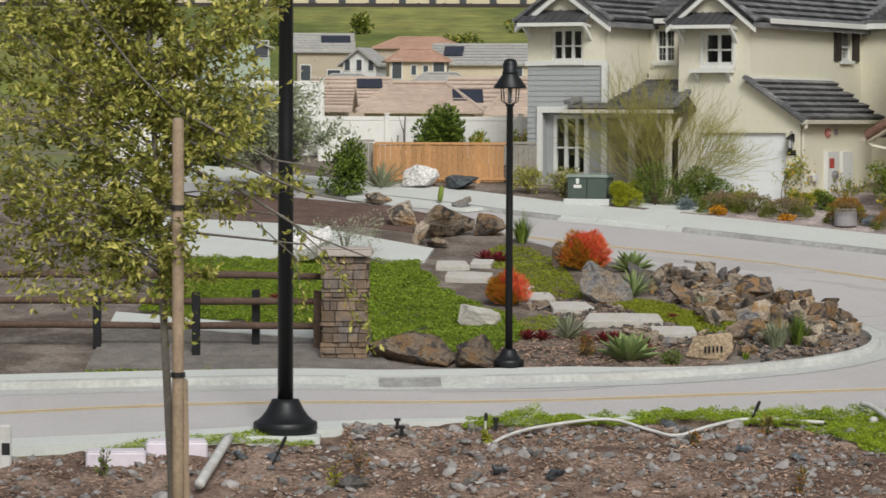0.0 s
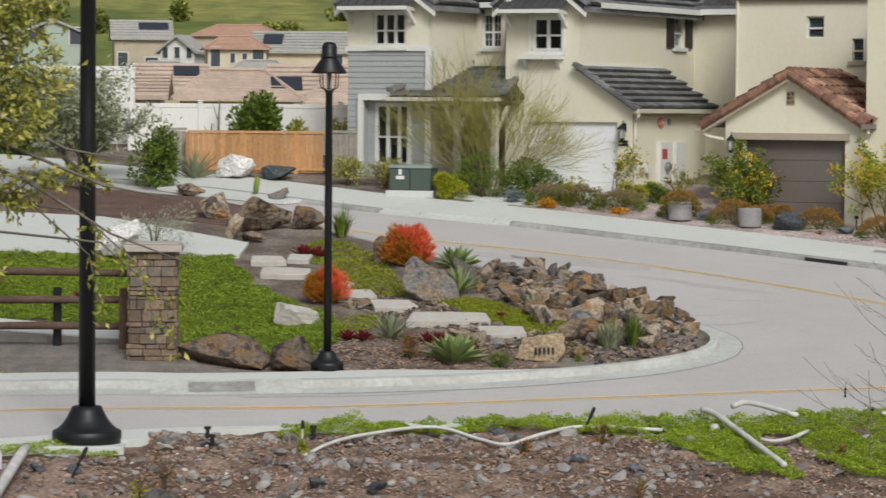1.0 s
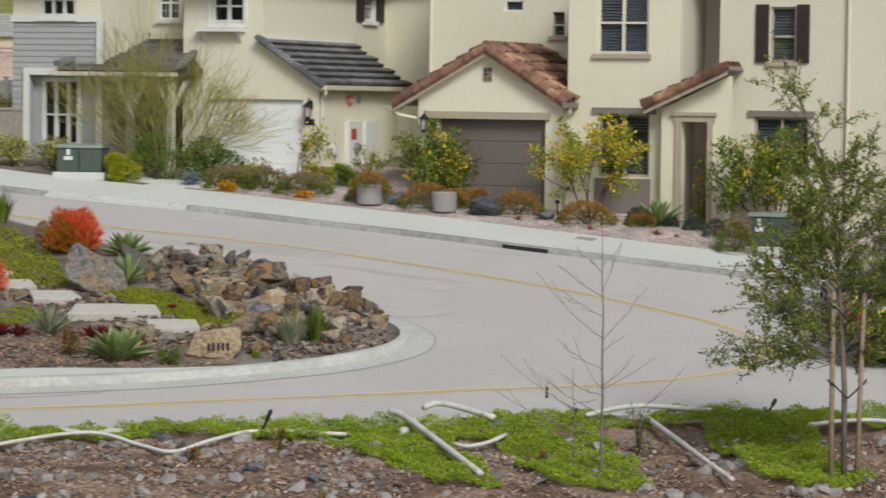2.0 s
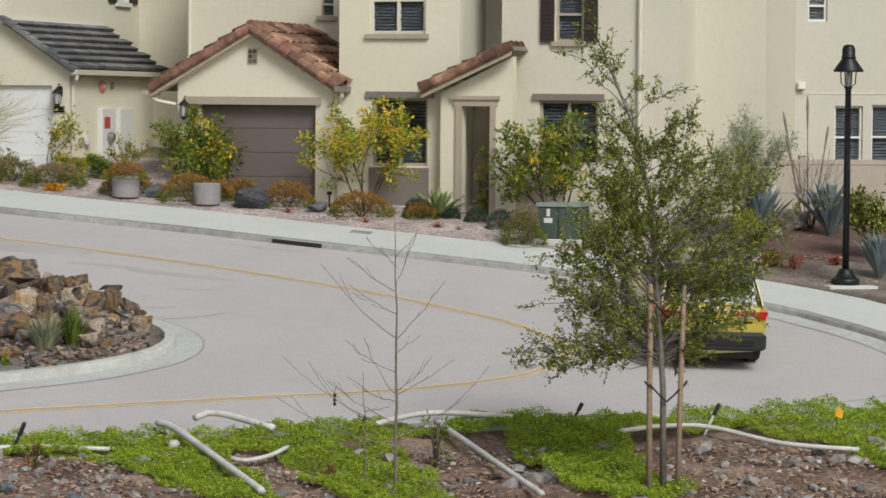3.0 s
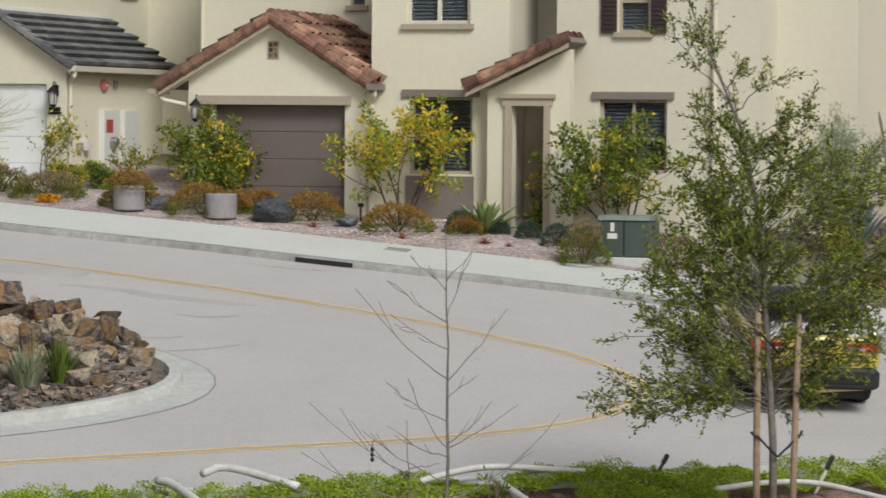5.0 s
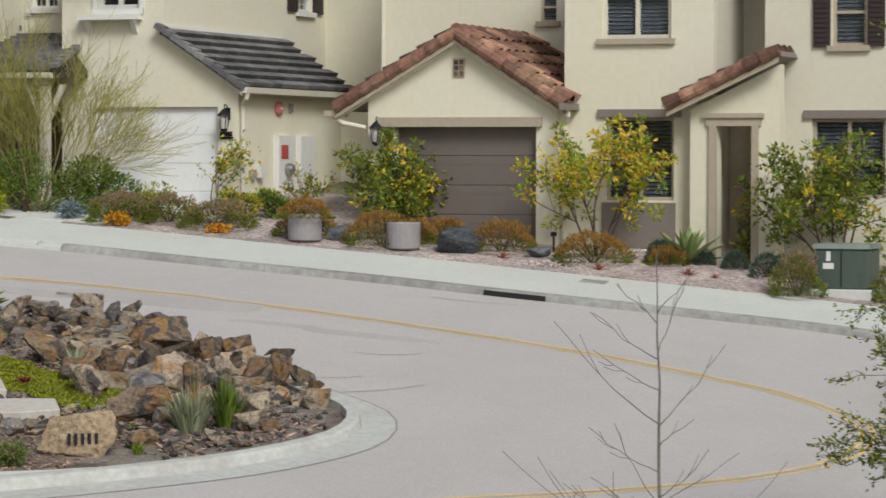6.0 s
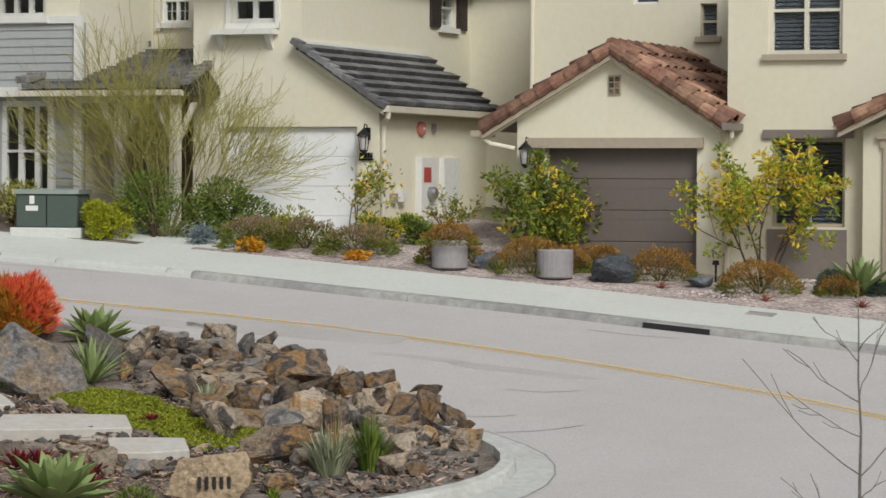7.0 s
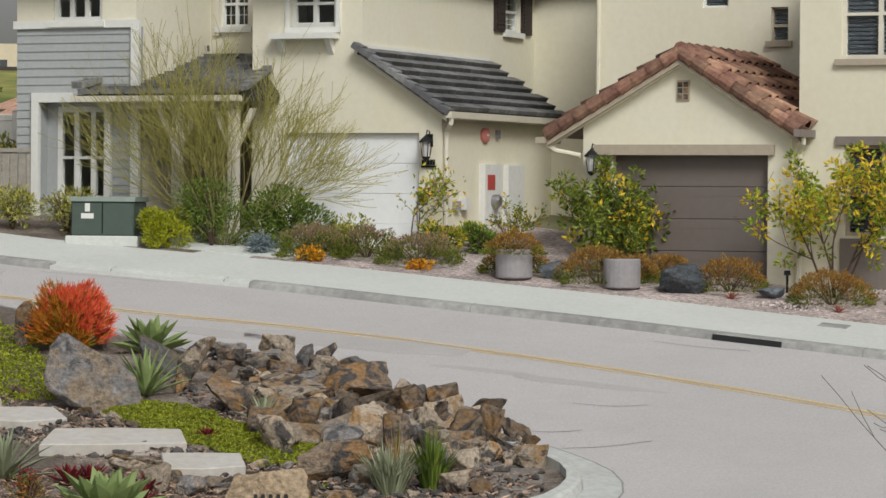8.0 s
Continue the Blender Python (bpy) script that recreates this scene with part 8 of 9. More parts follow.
# ---- street lamps ----
def street_lamp(x, y, h, s, label, up=0.15):
    """A black lamp: flared foot, pole, caged bell head. s scales its girth."""
    ob = thing("street_lamp", Matrix.Translation(at_ground(x, y, up)), label, "street lamp", "street lamps")
    bm = bmesh.new()
    lathe(bm, [(0.32 * s, -0.05), (0.32 * s, 0.1 * s), (0.305 * s, 0.112 * s), (0.28 * s, 0.12 * s), (0.235 * s, 0.16 * s), (0.19 * s, 0.22 * s), (0.155 * s, 0.29 * s), (0.135 * s, 0.33 * s), (0.12 * s, 0.335 * s)], 32)
    part("foot", bm, "metal_dark", ob, smooth=True)
    top = h - 0.95 * s
    bm = bmesh.new()
    lathe(bm, [(0.078 * s, 0.3 * s), (0.075 * s, h * 0.5), (0.068 * s, top - 0.05), (0.095 * s, top - 0.03), (0.095 * s, top + 0.01)], 16)
    part("pole", bm, "metal_dark", ob, smooth=True)
    m = Matrix.Translation((0, 0, top))
    for k in range(8):
        a = 2 * math.pi * k / 8
        c, d = math.cos(a), math.sin(a)
        bm = bmesh.new()
        tube(bm, [(c * 0.07 * s, d * 0.07 * s, top), (c * 0.17 * s, d * 0.17 * s, top + 0.06 * s), (c * 0.19 * s, d * 0.19 * s, top + 0.36 * s)], 0.012 * s, 5)
        part("cage_bar", bm, "metal_dark", ob)
    bm = bmesh.new()
    lathe(bm, [(0.05 * s, 0.02), (0.05 * s, 0.34 * s)], 12, m)
    part("lamp_glass", bm, "lens", ob, smooth=True)
    bm = bmesh.new()
    lathe(bm, [(0.34 * s, 0.33 * s), (0.345 * s, 0.36 * s), (0.16 * s, 0.62 * s), (0.15 * s, 0.65 * s)], 24, m)
    part("shade", bm, "metal_dark", ob, smooth=True)
    bm = bmesh.new()
    lathe(bm, [(0.165 * s, 0.63 * s), (0.165 * s, 0.68 * s), (0.15 * s, 0.69 * s), (0.15 * s, 0.84 * s), (0.12 * s, 0.92 * s), (0.05 * s, 0.95 * s)], 20, m)
    part("cap", bm, "metal_dark", ob, smooth=True)
    return ob


street_lamp(-2.5, 62.55, 11.5, 1.93, "tall black street lamp with flared foot beside the near kerb", 0.07)
street_lamp(1.85, 67.95, 6.4, 1.0, "black street lamp with bell-shaped head on the planted point")
street_lamp(23.72, 74.75, 4.66, 0.86, "black street lamp with bell head beyond the bend", 0.13)
for x, y, w, z in ((-2.5, 62.45, 1.4, 0.045), (23.72, 74.75, 1.0, 0.075)):
    ob = thing("lamp_pad", Matrix.Translation(at_ground(x, y, z)), "square pale concrete pad under a lamp", "pad", "lamp pads")
    bm = bmesh.new()
    quad_box(bm, (-w / 2, -w / 2, -0.2), (w / 2, w / 2, 0.03), 0.015)
    part("slab", bm, "concrete", ob)

# ---- stone pillar and rail fence ----
ob = thing("stone_pillar", Matrix.Translation(at_ground(-1.62, 69.2, 0.06)), "square ledge-stone pillar with pale cast cap", "pillar")
box("core", (-0.4, -0.4, -0.1), (0.4, 0.4, 2.1), "mulch", ob)
g = random.Random(3)
z = -0.05
while z < 2.08:
    hh = g.choice([0.08, 0.1, 0.14, 0.2, 0.24])
    hh = min(hh, 2.12 - z)
    for side_ in range(4):
        s = -0.45
        while s < 0.44:
            w = min(g.uniform(0.12, 0.4), 0.45 - s)
            if w < 0.06:
                break
            o = 0.045 + g.uniform(0.0, 0.075)
            bm = bmesh.new()
            quad_box(bm, (s + 0.006, -0.4 - o, z + 0.006), (s + w - 0.006, -0.39, z + hh - 0.006), 0.01)
            st = part("stone", bm, "stone_a", ob)
            st.matrix_basis = Matrix.Rotation(side_ * math.pi / 2, 4, "Z")
            s += w
    z += hh
bm = bmesh.new()
quad_box(bm, (-0.58, -0.58, 2.12), (0.58, 0.58, 2.26), 0.02)
quad_box(bm, (-0.54, -0.54, 2.26), (0.54, 0.54, 2.3), 0.015)
part("cap", bm, "cap", ob, "pale cast-stone cap")
ob = thing("rail_fence", Matrix.Translation(at_ground(-4.6, 69.5, 0.1)), "weathered split-rail fence with dark posts", "fence")
for x, y in ((-0.2, -0.45), (1.0, 0.6), (-2.4, 0.3), (2.35, 0.3)):
    box("post", (x - 0.085, y - 0.085, -0.3), (x + 0.085, y + 0.085, 1.25), "metal_dark" if x < 2 else "wood_old", ob, bevel=0.015)
for z in (0.48, 1.02, 1.55):
    for x0, x1 in ((-5.5, -1.2), (-1.2, 2.5)):
        bm = bmesh.new()
        q = g.uniform(-0.03, 0.03)
        tube(bm, [(x0, 0.3, z + q), ((x0 + x1) / 2, 0.32, z + q + 0.02), (x1, 0.3, z)], [0.075, 0.085, 0.075], 8)
        part("rail", bm, "wood_old", ob, smooth=True)


# ---- fences behind the garden ----
def board_fence(x0, x1, y, h, mat, label, step=0.145, up=0.0, base_z=None):
    n = int((x1 - x0) / step)
    ob = thing("board_fence", Matrix.Translation(at_ground((x0 + x1) / 2, y, up)), label, "fence")
    half = (x1 - x0) / 2
    bm = bmesh.new()
    quad_box(bm, (-step / 2 + 0.004, -0.012, 0.04), (step / 2 - 0.004, 0.012, h))
    me = mesh_of(bm, "board")
    me.materials.append(M[mat])
    for k in range(n):
        piece("board", me, ob, Matrix.Translation((-half + (k + 0.5) * step, g.uniform(-0.004, 0.004), g.uniform(-0.008, 0.008))))
    for k in range(int((x1 - x0) / 1.45) + 1):
        box("post", (-half + k * 1.45 - 0.05, -0.06, -0.2), (-half + k * 1.45 + 0.05, 0.0, h + 0.04), mat, ob)
    for z in (0.1, h + 0.01):
        box("rail", (-half, -0.045, z), (half, -0.013, z + 0.07), mat, ob)
    return ob


board_fence(-1.68, 2.0, 90.3, 1.08, "wood_fence", "new orange cedar board fence", up=0.1)
board_fence(-2.6, -1.7, 90.6, 1.1, "wood_grey", "greyed wooden board fence", up=0.1)
board_fence(2.05, 2.95, 90.2, 1.12, "wood_grey", "greyed wooden board fence beside the house", up=0.1)


def panel_fence(x0, x1, y, h, mat, label, step=2.0, up=0.0):
    ob = thing("panel_fence", Matrix.Translation(at_ground((x0 + x1) / 2, y, up)), label, "fence")
    half = (x1 - x0) / 2
    n = max(1, round((x1 - x0) / step))
    for k in range(n + 1):
        x = -half + (x1 - x0) * k / n
        box("post", (x - 0.07, -0.07, -0.3), (x + 0.07, 0.07, h + 0.06), mat, ob, bevel=0.012)
        box("post_cap", (x - 0.085, -0.085, h + 0.06), (x + 0.085, 0.085, h + 0.09), mat, ob, bevel=0.01)
        if k < n:
            w = (x1 - x0) / n
            box("panel", (x + 0.07, -0.02, 0.0), (x + w - 0.07, 0.02, h - 0.05), mat, ob)
            box("rail", (x + 0.07, -0.035, h - 0.12), (x + w - 0.07, 0.035, h), mat, ob, bevel=0.008)
            box("rail", (x + 0.07, -0.035, h * 0.42), (x + w - 0.07, 0.035, h * 0.42 + 0.05), mat, ob)
    return ob


panel_fence(-3.4, 4.4, 94.0, 1.42, "vinyl", "white vinyl privacy fence behind the garden shrubs", 1.9)
panel_fence(-9.5, -3.4, 95.0, 2.3, "vinyl", "white vinyl privacy fence behind the olive", 2.0)
panel_fence(23.4, 34.0, 82.4, 1.27, "vinyl_tan", "tan vinyl fence in front of the end wall", 2.1)
for x, y, h in ((-0.95, 93.5, 1.6), (-1.1, 90.9, 1.35)):
    bm = bmesh.new()
    tube(bm, [(0, 0, -0.1), (0.02, 0, h * 0.6), (0.05, 0, h)], [0.04, 0.035, 0.02], 6)
    tube(bm, [(0.02, 0, h * 0.6), (-0.15, 0, h * 0.95)], [0.02, 0.008], 5)
    po = part("dry_stem", bm, "bark", None, "bare dry trunk by the white fence", True, category="tree")
    po.matrix_basis = Matrix.Translation(at_ground(x, y, 0))

# ---- utility boxes, pots, driveway ----
M["box_lid"] = material("pale_green_lid", (0.2, 0.24, 0.21), 0.6, 0.1, 6, 1, 0.03)


def utility_box(x, y, w, d, h, turn, label):
    ob = thing("utility_box", Matrix.Translation(at_ground(x, y, 0.12)) @ Matrix.Rotation(turn, 4, "Z"), label, "utility box", "green utility boxes")
    box("pad", (-w * 0.58, -d * 0.6, -0.15), (w * 0.58, d * 0.6, 0.08), "concrete", ob, bevel=0.015)
    box("cabinet", (-w / 2, -d / 2, 0.08), (w / 2, d / 2, h - 0.08), "box_green", ob, bevel=0.02)
    bm = bmesh.new()
    prism(bm, [(-d / 2 - 0.03, h - 0.08), (d / 2 + 0.03, h - 0.08), (d / 2, h), (-d / 2, h)], 0, -w / 2 - 0.03, w / 2 + 0.03)
    part("lid", bm, "box_lid", ob, "paler green lid")
    box("label_plate", (-w * 0.28, -d / 2 - 0.006, h * 0.66), (-w * 0.2, -d / 2 - 0.002, h * 0.85), "white", ob, "white sticker")
    box("label_plate", (-w * 0.34, -d / 2 - 0.006, h * 0.5), (-w * 0.14, -d / 2 - 0.002, h * 0.62), "white", ob, "white sticker")
    box("latch", (-0.01, -d / 2 - 0.008, 0.12), (0.01, -d / 2 - 0.002, h - 0.1), "metal_dark", ob)
    return ob


utility_box(4.27, 87.45, 1.1, 0.75, 0.74, -0.3, "dark green transformer box with white stickers on a pad")
utility_box(19.15, 78.95, 0.9, 0.75, 0.82, -0.55, "tall green utility box on a concrete pad")
for x, y in ((10.78, 83.95), (12.4, 83.1)):
    ob = thing("planter", Matrix.Translation(at_ground(x, y, 0.11)), "round grey concrete planter with rusty plants", "planter", "grey planters")
    bm = bmesh.new()
    lathe(bm, [(0.25, 0), (0.3, 0.03), (0.3, 0.46), (0.29, 0.48), (0.26, 0.48), (0.26, 0.4)], 24)
    part("pot", bm, "pot", ob, smooth=False)
    if x < 11.5:
        heath("planter_bush", x, y, 1.05, 0.4, "leaf_heath", "leaf_rust", "rusty green plant spilling over a pot", 91, 2400, share=0.7, up=0.5)
    bm = bmesh.new()
    lathe(bm, [(0.262, 0.42), (0.1, 0.44)], 16)
    part("soil", bm, "mulch", ob)
bm = bmesh.new()
pts = [street(u, v) for u, v in ((-39.6, 77.8), (-36.6, 77.8), (-35.6, 80.6), (-38.2, 80.6))]
sheet(bm, [(p.x, p.y) for p in pts], 0.125, 0.1)
part("driveway", bm, "concrete", None, "pale concrete driveway to the white garage", False, "structure", "driveway")
bm = bmesh.new()
pts = [street(u, v) for u, v in ((-31.8, 77.8), (-28.8, 77.8), (-28.9, 79.8), (-31.7, 79.8))]
sheet(bm, [(p.x, p.y) for p in pts], 0.124, 0.1)
part("driveway", bm, "gravel", None, "gravel strip before the taupe garage", False, "structure", "driveway")
for u in (-28.4, -31.9):
    ob = thing("path_light", Matrix.Translation(street(u, 79.2, GZ(*street(u, 79.2).xy) + 0.11)), "small black path light in gravel", "path light", "path lights")
    bm = bmesh.new()
    lathe(bm, [(0.02, -0.05), (0.02, 0.28), (0.06, 0.29), (0.05, 0.36)], 8)
    part("post", bm, "metal_dark", ob)

# dark cracks and a patch in the road
for k, (x, y, w, d) in enumerate([(7.9, 79.2, 1.9, 0.55), (5.8, 80.0, 1.2, 0.3), (10.9, 76.4, 1.3, 0.22), (9.6, 77.3, 0.9, 0.16)]):
    bm = bmesh.new()
    n = 12
    sheet(bm, [(x + math.cos(2 * math.pi * i / n) * w * g.uniform(0.75, 1.0), y - (math.cos(2 * math.pi * i / n) * w) * 0.45 + math.sin(2 * math.pi * i / n) * d * g.uniform(0.8, 1.1)) for i in range(n)], 0.006, 0.01)
    part("road_patch", bm, "patch", None, "slightly darker patch of asphalt", False, "structure", "road")
for k, pts in enumerate([[(10.0, 72.6), (10.6, 72.7), (11.2, 73.0)], [(9.4, 73.6), (10.0, 73.5), (10.4, 73.6)], [(10.5, 75.2), (11.0, 75.0), (11.5, 75.1)], [(0.2, 66.1), (1.4, 66.2), (2.8, 66.3), (4.0, 66.6)], [(12.3, 79.4), (12.9, 79.0), (13.6, 78.7)], [(3.2, 85.0), (4.2, 84.6), (5.2, 84.1)]]):
    bm = bmesh.new()
    line = [Vector((p[0], p[1])) for p in spline([(*q, 0) for q in pts], 0.2)]
    strip(bm, offset_line(line, 0.008), offset_line(line, -0.008), 0.007, 0.007)
    part("road_crack", bm, "crack", None, "dark crack in the asphalt", False, "structure", "road")
bm = bmesh.new()
lathe(bm, [(0.34, 0.0), (0.34, 0.01)], 24)
ob = part("manhole", bm, "patch", None, "round manhole cover in the road", False, "", "manhole")
ob.matrix_basis = Matrix.Translation(at_ground(5.7, 78.9, 0.0)) @ Matrix.Rotation(math.atan(0.15), 4, "X")

for x, y, w, d in ((15.15, 80.1, 0.45, 0.28),):
    bm = bmesh.new()
    quad_box(bm, (-w / 2, -d / 2, -0.05), (w / 2, d / 2, 0.012), 0.006)
    ob = part("manhole", bm, "kerb", None, "small grey utility cover set in the pavement", category="manhole")
    ob.matrix_basis = Matrix.Translation(at_ground(x, y, 0.107)) @ Matrix.Rotation(math.atan(0.15), 4, "X") @ Matrix.Rotation(-0.52, 4, "Z")


# ---- the car ----
def suv(m):
    ob = thing("car", m, "mustard yellow compact SUV with black roof driving away", "car")
    S = [  # along, half widths low, waist, belt, heights low, waist, belt
        (-0.93, 0.72, 0.8, 0.72, 0.42, 0.72, 1.02), (-0.86, 0.8, 0.87, 0.78, 0.34, 0.72, 1.06), (-0.6, 0.84, 0.905, 0.82, 0.3, 0.72, 1.08),
        (0.0, 0.86, 0.912, 0.85, 0.28, 0.72, 1.07), (1.3, 0.86, 0.905, 0.86, 0.27, 0.7, 1.03), (2.2, 0.86, 0.905, 0.85, 0.27, 0.7, 1.0),
        (2.75, 0.85, 0.9, 0.8, 0.28, 0.7, 0.97), (3.2, 0.8, 0.86, 0.72, 0.32, 0.66, 0.9), (3.45, 0.68, 0.76, 0.6, 0.4, 0.62, 0.82), (3.53, 0.5, 0.6, 0.45, 0.48, 0.62, 0.76)]
    bm = bmesh.new()
    rings = []
    for y, a, b, c, z0, z1, z2 in S:
        half = [(a * 0.86, z0), (a, z0 + 0.1), (b, z1), (b * 0.995, z1 + 0.08), (c, z2 - 0.03), (c - 0.05, z2)]
        ring = [bm.verts.new((x, y, z)) for x, z in half] + [bm.verts.new((-x, y, z)) for x, z in half[::-1]]
        rings.append(ring)
    for r0, r1 in zip(rings, rings[1:]):
        for i in range(12):
            bm.faces.new((r0[i], r0[(i + 1) % 12], r1[(i + 1) % 12], r1[i]))
    bm.faces.new(rings[0]), bm.faces.new(rings[-1][::-1])
    bmesh.ops.recalc_face_normals(bm, faces=bm.faces[:])
    bmesh.ops.subdivide_edges(bm, edges=bm.edges[:], cuts=1, use_grid_fill=True, smooth=0.25)
    part("body", bm, "paint", ob, smooth=True)
    # cabin: glass house, painted pillars, black roof
    G_ = [(-0.86, 0.71, 0.6, 1.04, 1.1), (-0.62, 0.77, 0.63, 1.06, 1.46), (-0.3, 0.79, 0.65, 1.06, 1.53), (0.7, 0.8, 0.66, 1.04, 1.56), (1.3, 0.8, 0.64, 1.02, 1.5), (1.8, 0.78, 0.6, 1.0, 1.28), (2.25, 0.74, 0.7, 0.98, 1.0)]
    bm = bmesh.new()
    rings = [[bm.verts.new(p) for p in ((a, y, z0), (b + 0.02, y, z1 - 0.05), (b - 0.06, y, z1), (-b + 0.06, y, z1), (-b - 0.02, y, z1 - 0.05), (-a, y, z0))] for y, a, b, z0, z1 in G_]
    for r0, r1 in zip(rings, rings[1:]):
        for i in range(5):
            bm.faces.new((r0[i], r0[i + 1], r1[i + 1], r1[i]))
    bm.faces.new(rings[0]), bm.faces.new(rings[-1][::-1])
    bmesh.ops.recalc_face_normals(bm, faces=bm.faces[:])
    part("cabin_glass", bm, "car_glass", ob, "dark tinted windows", smooth=False)
    bm = bmesh.new()
    rows = []
    for y, b, z in ((-0.92, 0.62, 1.43), (-0.6, 0.66, 1.5), (-0.2, 0.68, 1.555), (0.7, 0.68, 1.585), (1.3, 0.65, 1.525), (1.5, 0.62, 1.44)):
        rows.append([bm.verts.new((x * b, y, z + (0.02 if abs(x) < 0.9 else -0.03))) for x in (-1.0, -0.88, 0, 0.88, 1.0)] + [bm.verts.new((x * b, y, z - 0.06)) for x in (1.0, -1.0)])
    for r0, r1 in zip(rows, rows[1:]):
        for i in range(7):
            bm.faces.new((r0[i], r0[(i + 1) % 7], r1[(i + 1) % 7], r1[i]))
    bm.faces.new(rows[0]), bm.faces.new(rows[-1][::-1])
    bmesh.ops.recalc_face_normals(bm, faces=bm.faces[:])
    part("roof", bm, "car_black", ob, "glossy black roof with spoiler")
    for s in (-1, 1):
        bm = bmesh.new()  # rear pillar in body colour
        prism(bm, [(-0.9, 1.02), (-0.62, 1.05), (-0.28, 1.5), (-0.62, 1.46), (-0.9, 1.08)], 0, 0, 0.02)
        for v in bm.verts:
            f = (v.co.z - 1.02) / 0.5
            v.co.x = s * (0.795 - 0.125 * f + v.co.x)
        part("rear_pillar", bm, "paint", ob)
        bm = bmesh.new()
        tube(bm, [(s * 0.6, -0.45, 1.55), (s * 0.61, -0.2, 1.63), (s * 0.61, 0.9, 1.66), (s * 0.59, 1.2, 1.58)], 0.022, 6)
        part("roof_rail", bm, "car_black", ob, smooth=True)
        bm = bmesh.new()
        quad_box(bm, (s * 0.98, 1.62, 1.02), (s * 1.14, 1.74, 1.2), 0.04)
        part("wing_mirror", bm, "car_black", ob)
        bm = bmesh.new()
        tube(bm, [(s * 0.84, 1.68, 1.0), (s * 1.0, 1.68, 1.08)], 0.025, 6)
        part("mirror_arm", bm, "car_black", ob)
        # tail lamp wraps the corner
        bm = bmesh.new()
        prism(bm, [(s * 0.36, 0.93), (s * 0.84, 0.86), (s * 0.85, 0.99), (s * 0.4, 0.98)], 1, -0.955, -0.8)
        tl = part("tail_lamp", bm, "tail", ob, "red tail lamp")
        bm = bmesh.new()
        prism(bm, [(s * 0.4, 0.9), (s * 0.66, 0.88), (s * 0.66, 0.92), (s * 0.4, 0.935)], 1, -0.965, -0.9)
        part("reverse_lens", bm, "lens", tl)
        bm = bmesh.new()
        quad_box(bm, (s * 0.8, -0.8, 0.88), (s * 0.9, -0.42, 0.97), 0.02)
        part("lamp_side", bm, "tail", tl)
        box("reflector", (s * 0.62 - 0.07, -0.965, 0.55), (s * 0.62 + 0.07, -0.93, 0.61), "tail", ob, "red rear reflector")
        bm = bmesh.new()
        quad_box(bm, (s * 0.86, 0.35, 0.26), (s * 0.93, 2.25, 0.46), 0.02)
        part("sill_cladding", bm, "cladding", ob)
        for y in (0.45, 1.2):
            box("door_handle", (s * 0.9, y, 0.88), (s * 0.93, y + 0.18, 0.92), "paint", ob, bevel=0.01)
        for y in (0.0, 2.64):
            bm = bmesh.new()  # arch
            pts = [(math.cos(a) * r, math.sin(a) * r) for r, ar in ((0.44, range(0, 13)), (0.35, range(12, -1, -1))) for a in [math.pi * (k / 12 * 1.1 - 0.05) for k in ar]]
            prism(bm, [(y + q[0], 0.35 + q[1]) for q in pts], 0, s * 0.86 if s > 0 else -0.935, s * 0.935 if s > 0 else -0.86)
            part("wheel_arch", bm, "cladding", ob)
            bm = bmesh.new()
            rot = Matrix.Translation((s * 0.8, y, 0.345)) @ Matrix.Rotation(s * math.pi / 2, 4, "Y")
            lathe(bm, [(0.24, -0.11), (0.32, -0.11), (0.345, -0.07), (0.345, 0.07), (0.32, 0.11), (0.24, 0.11)], 28, rot)
            w = part("tyre", bm, "tyre", ob, smooth=False)
            bm = bmesh.new()
            lathe(bm, [(0.235, 0.02), (0.235, 0.1), (0.22, 0.1), (0.21, 0.05), (0.06, 0.07), (0.04, 0.1)], 24, rot)
            part("rim", bm, "cladding", w)
            for k in range(5):
                bm = bmesh.new()
                a = 2 * math.pi * k / 5
                p0, p1 = rot @ Vector((math.cos(a) * 0.05, math.sin(a) * 0.05, 0.1)), rot @ Vector((math.cos(a) * 0.225, math.sin(a) * 0.225, 0.1))
                tube(bm, [p0, p1], [0.03, 0.035], 5)
                part("spoke", bm, "rim", w)
    bm = bmesh.new()
    quad_box(bm, (-0.84, -0.99, 0.36), (0.84, -0.7, 0.66), 0.05)
    quad_box(bm, (-0.88, -0.92, 0.36), (0.88, -0.5, 0.62), 0.04)
    part("rear_bumper", bm, "cladding", ob, "matt black rear bumper")
    box("bumper_lip", (-0.66, -1.0, 0.44), (0.66, -0.96, 0.56), "car_black", ob, bevel=0.015)
    box("underbody", (-0.72, -0.75, 0.2), (0.72, 3.2, 0.4), "cladding", ob)
    bm = bmesh.new()
    prism(bm, [(-0.62, 1.05), (0.62, 1.05), (0.55, 1.4), (-0.55, 1.4)], 1, -0.01, 0.0)
    for v in bm.verts:
        v.co.y = -0.885 + (v.co.z - 1.05) * 0.62 + v.co.y
    rg = part("rear_window", bm, "car_glass", ob)
    box("wiper", (-0.12, -0.9, 1.08), (0.2, -0.86, 1.11), "plastic", rg)
    box("plate_recess", (-0.28, -0.955, 0.72), (0.28, -0.93, 0.85), "paint", ob)
    box("plate_bar", (-0.17, -0.962, 0.74), (0.17, -0.955, 0.83), "yellow", ob)
    bm = bmesh.new()
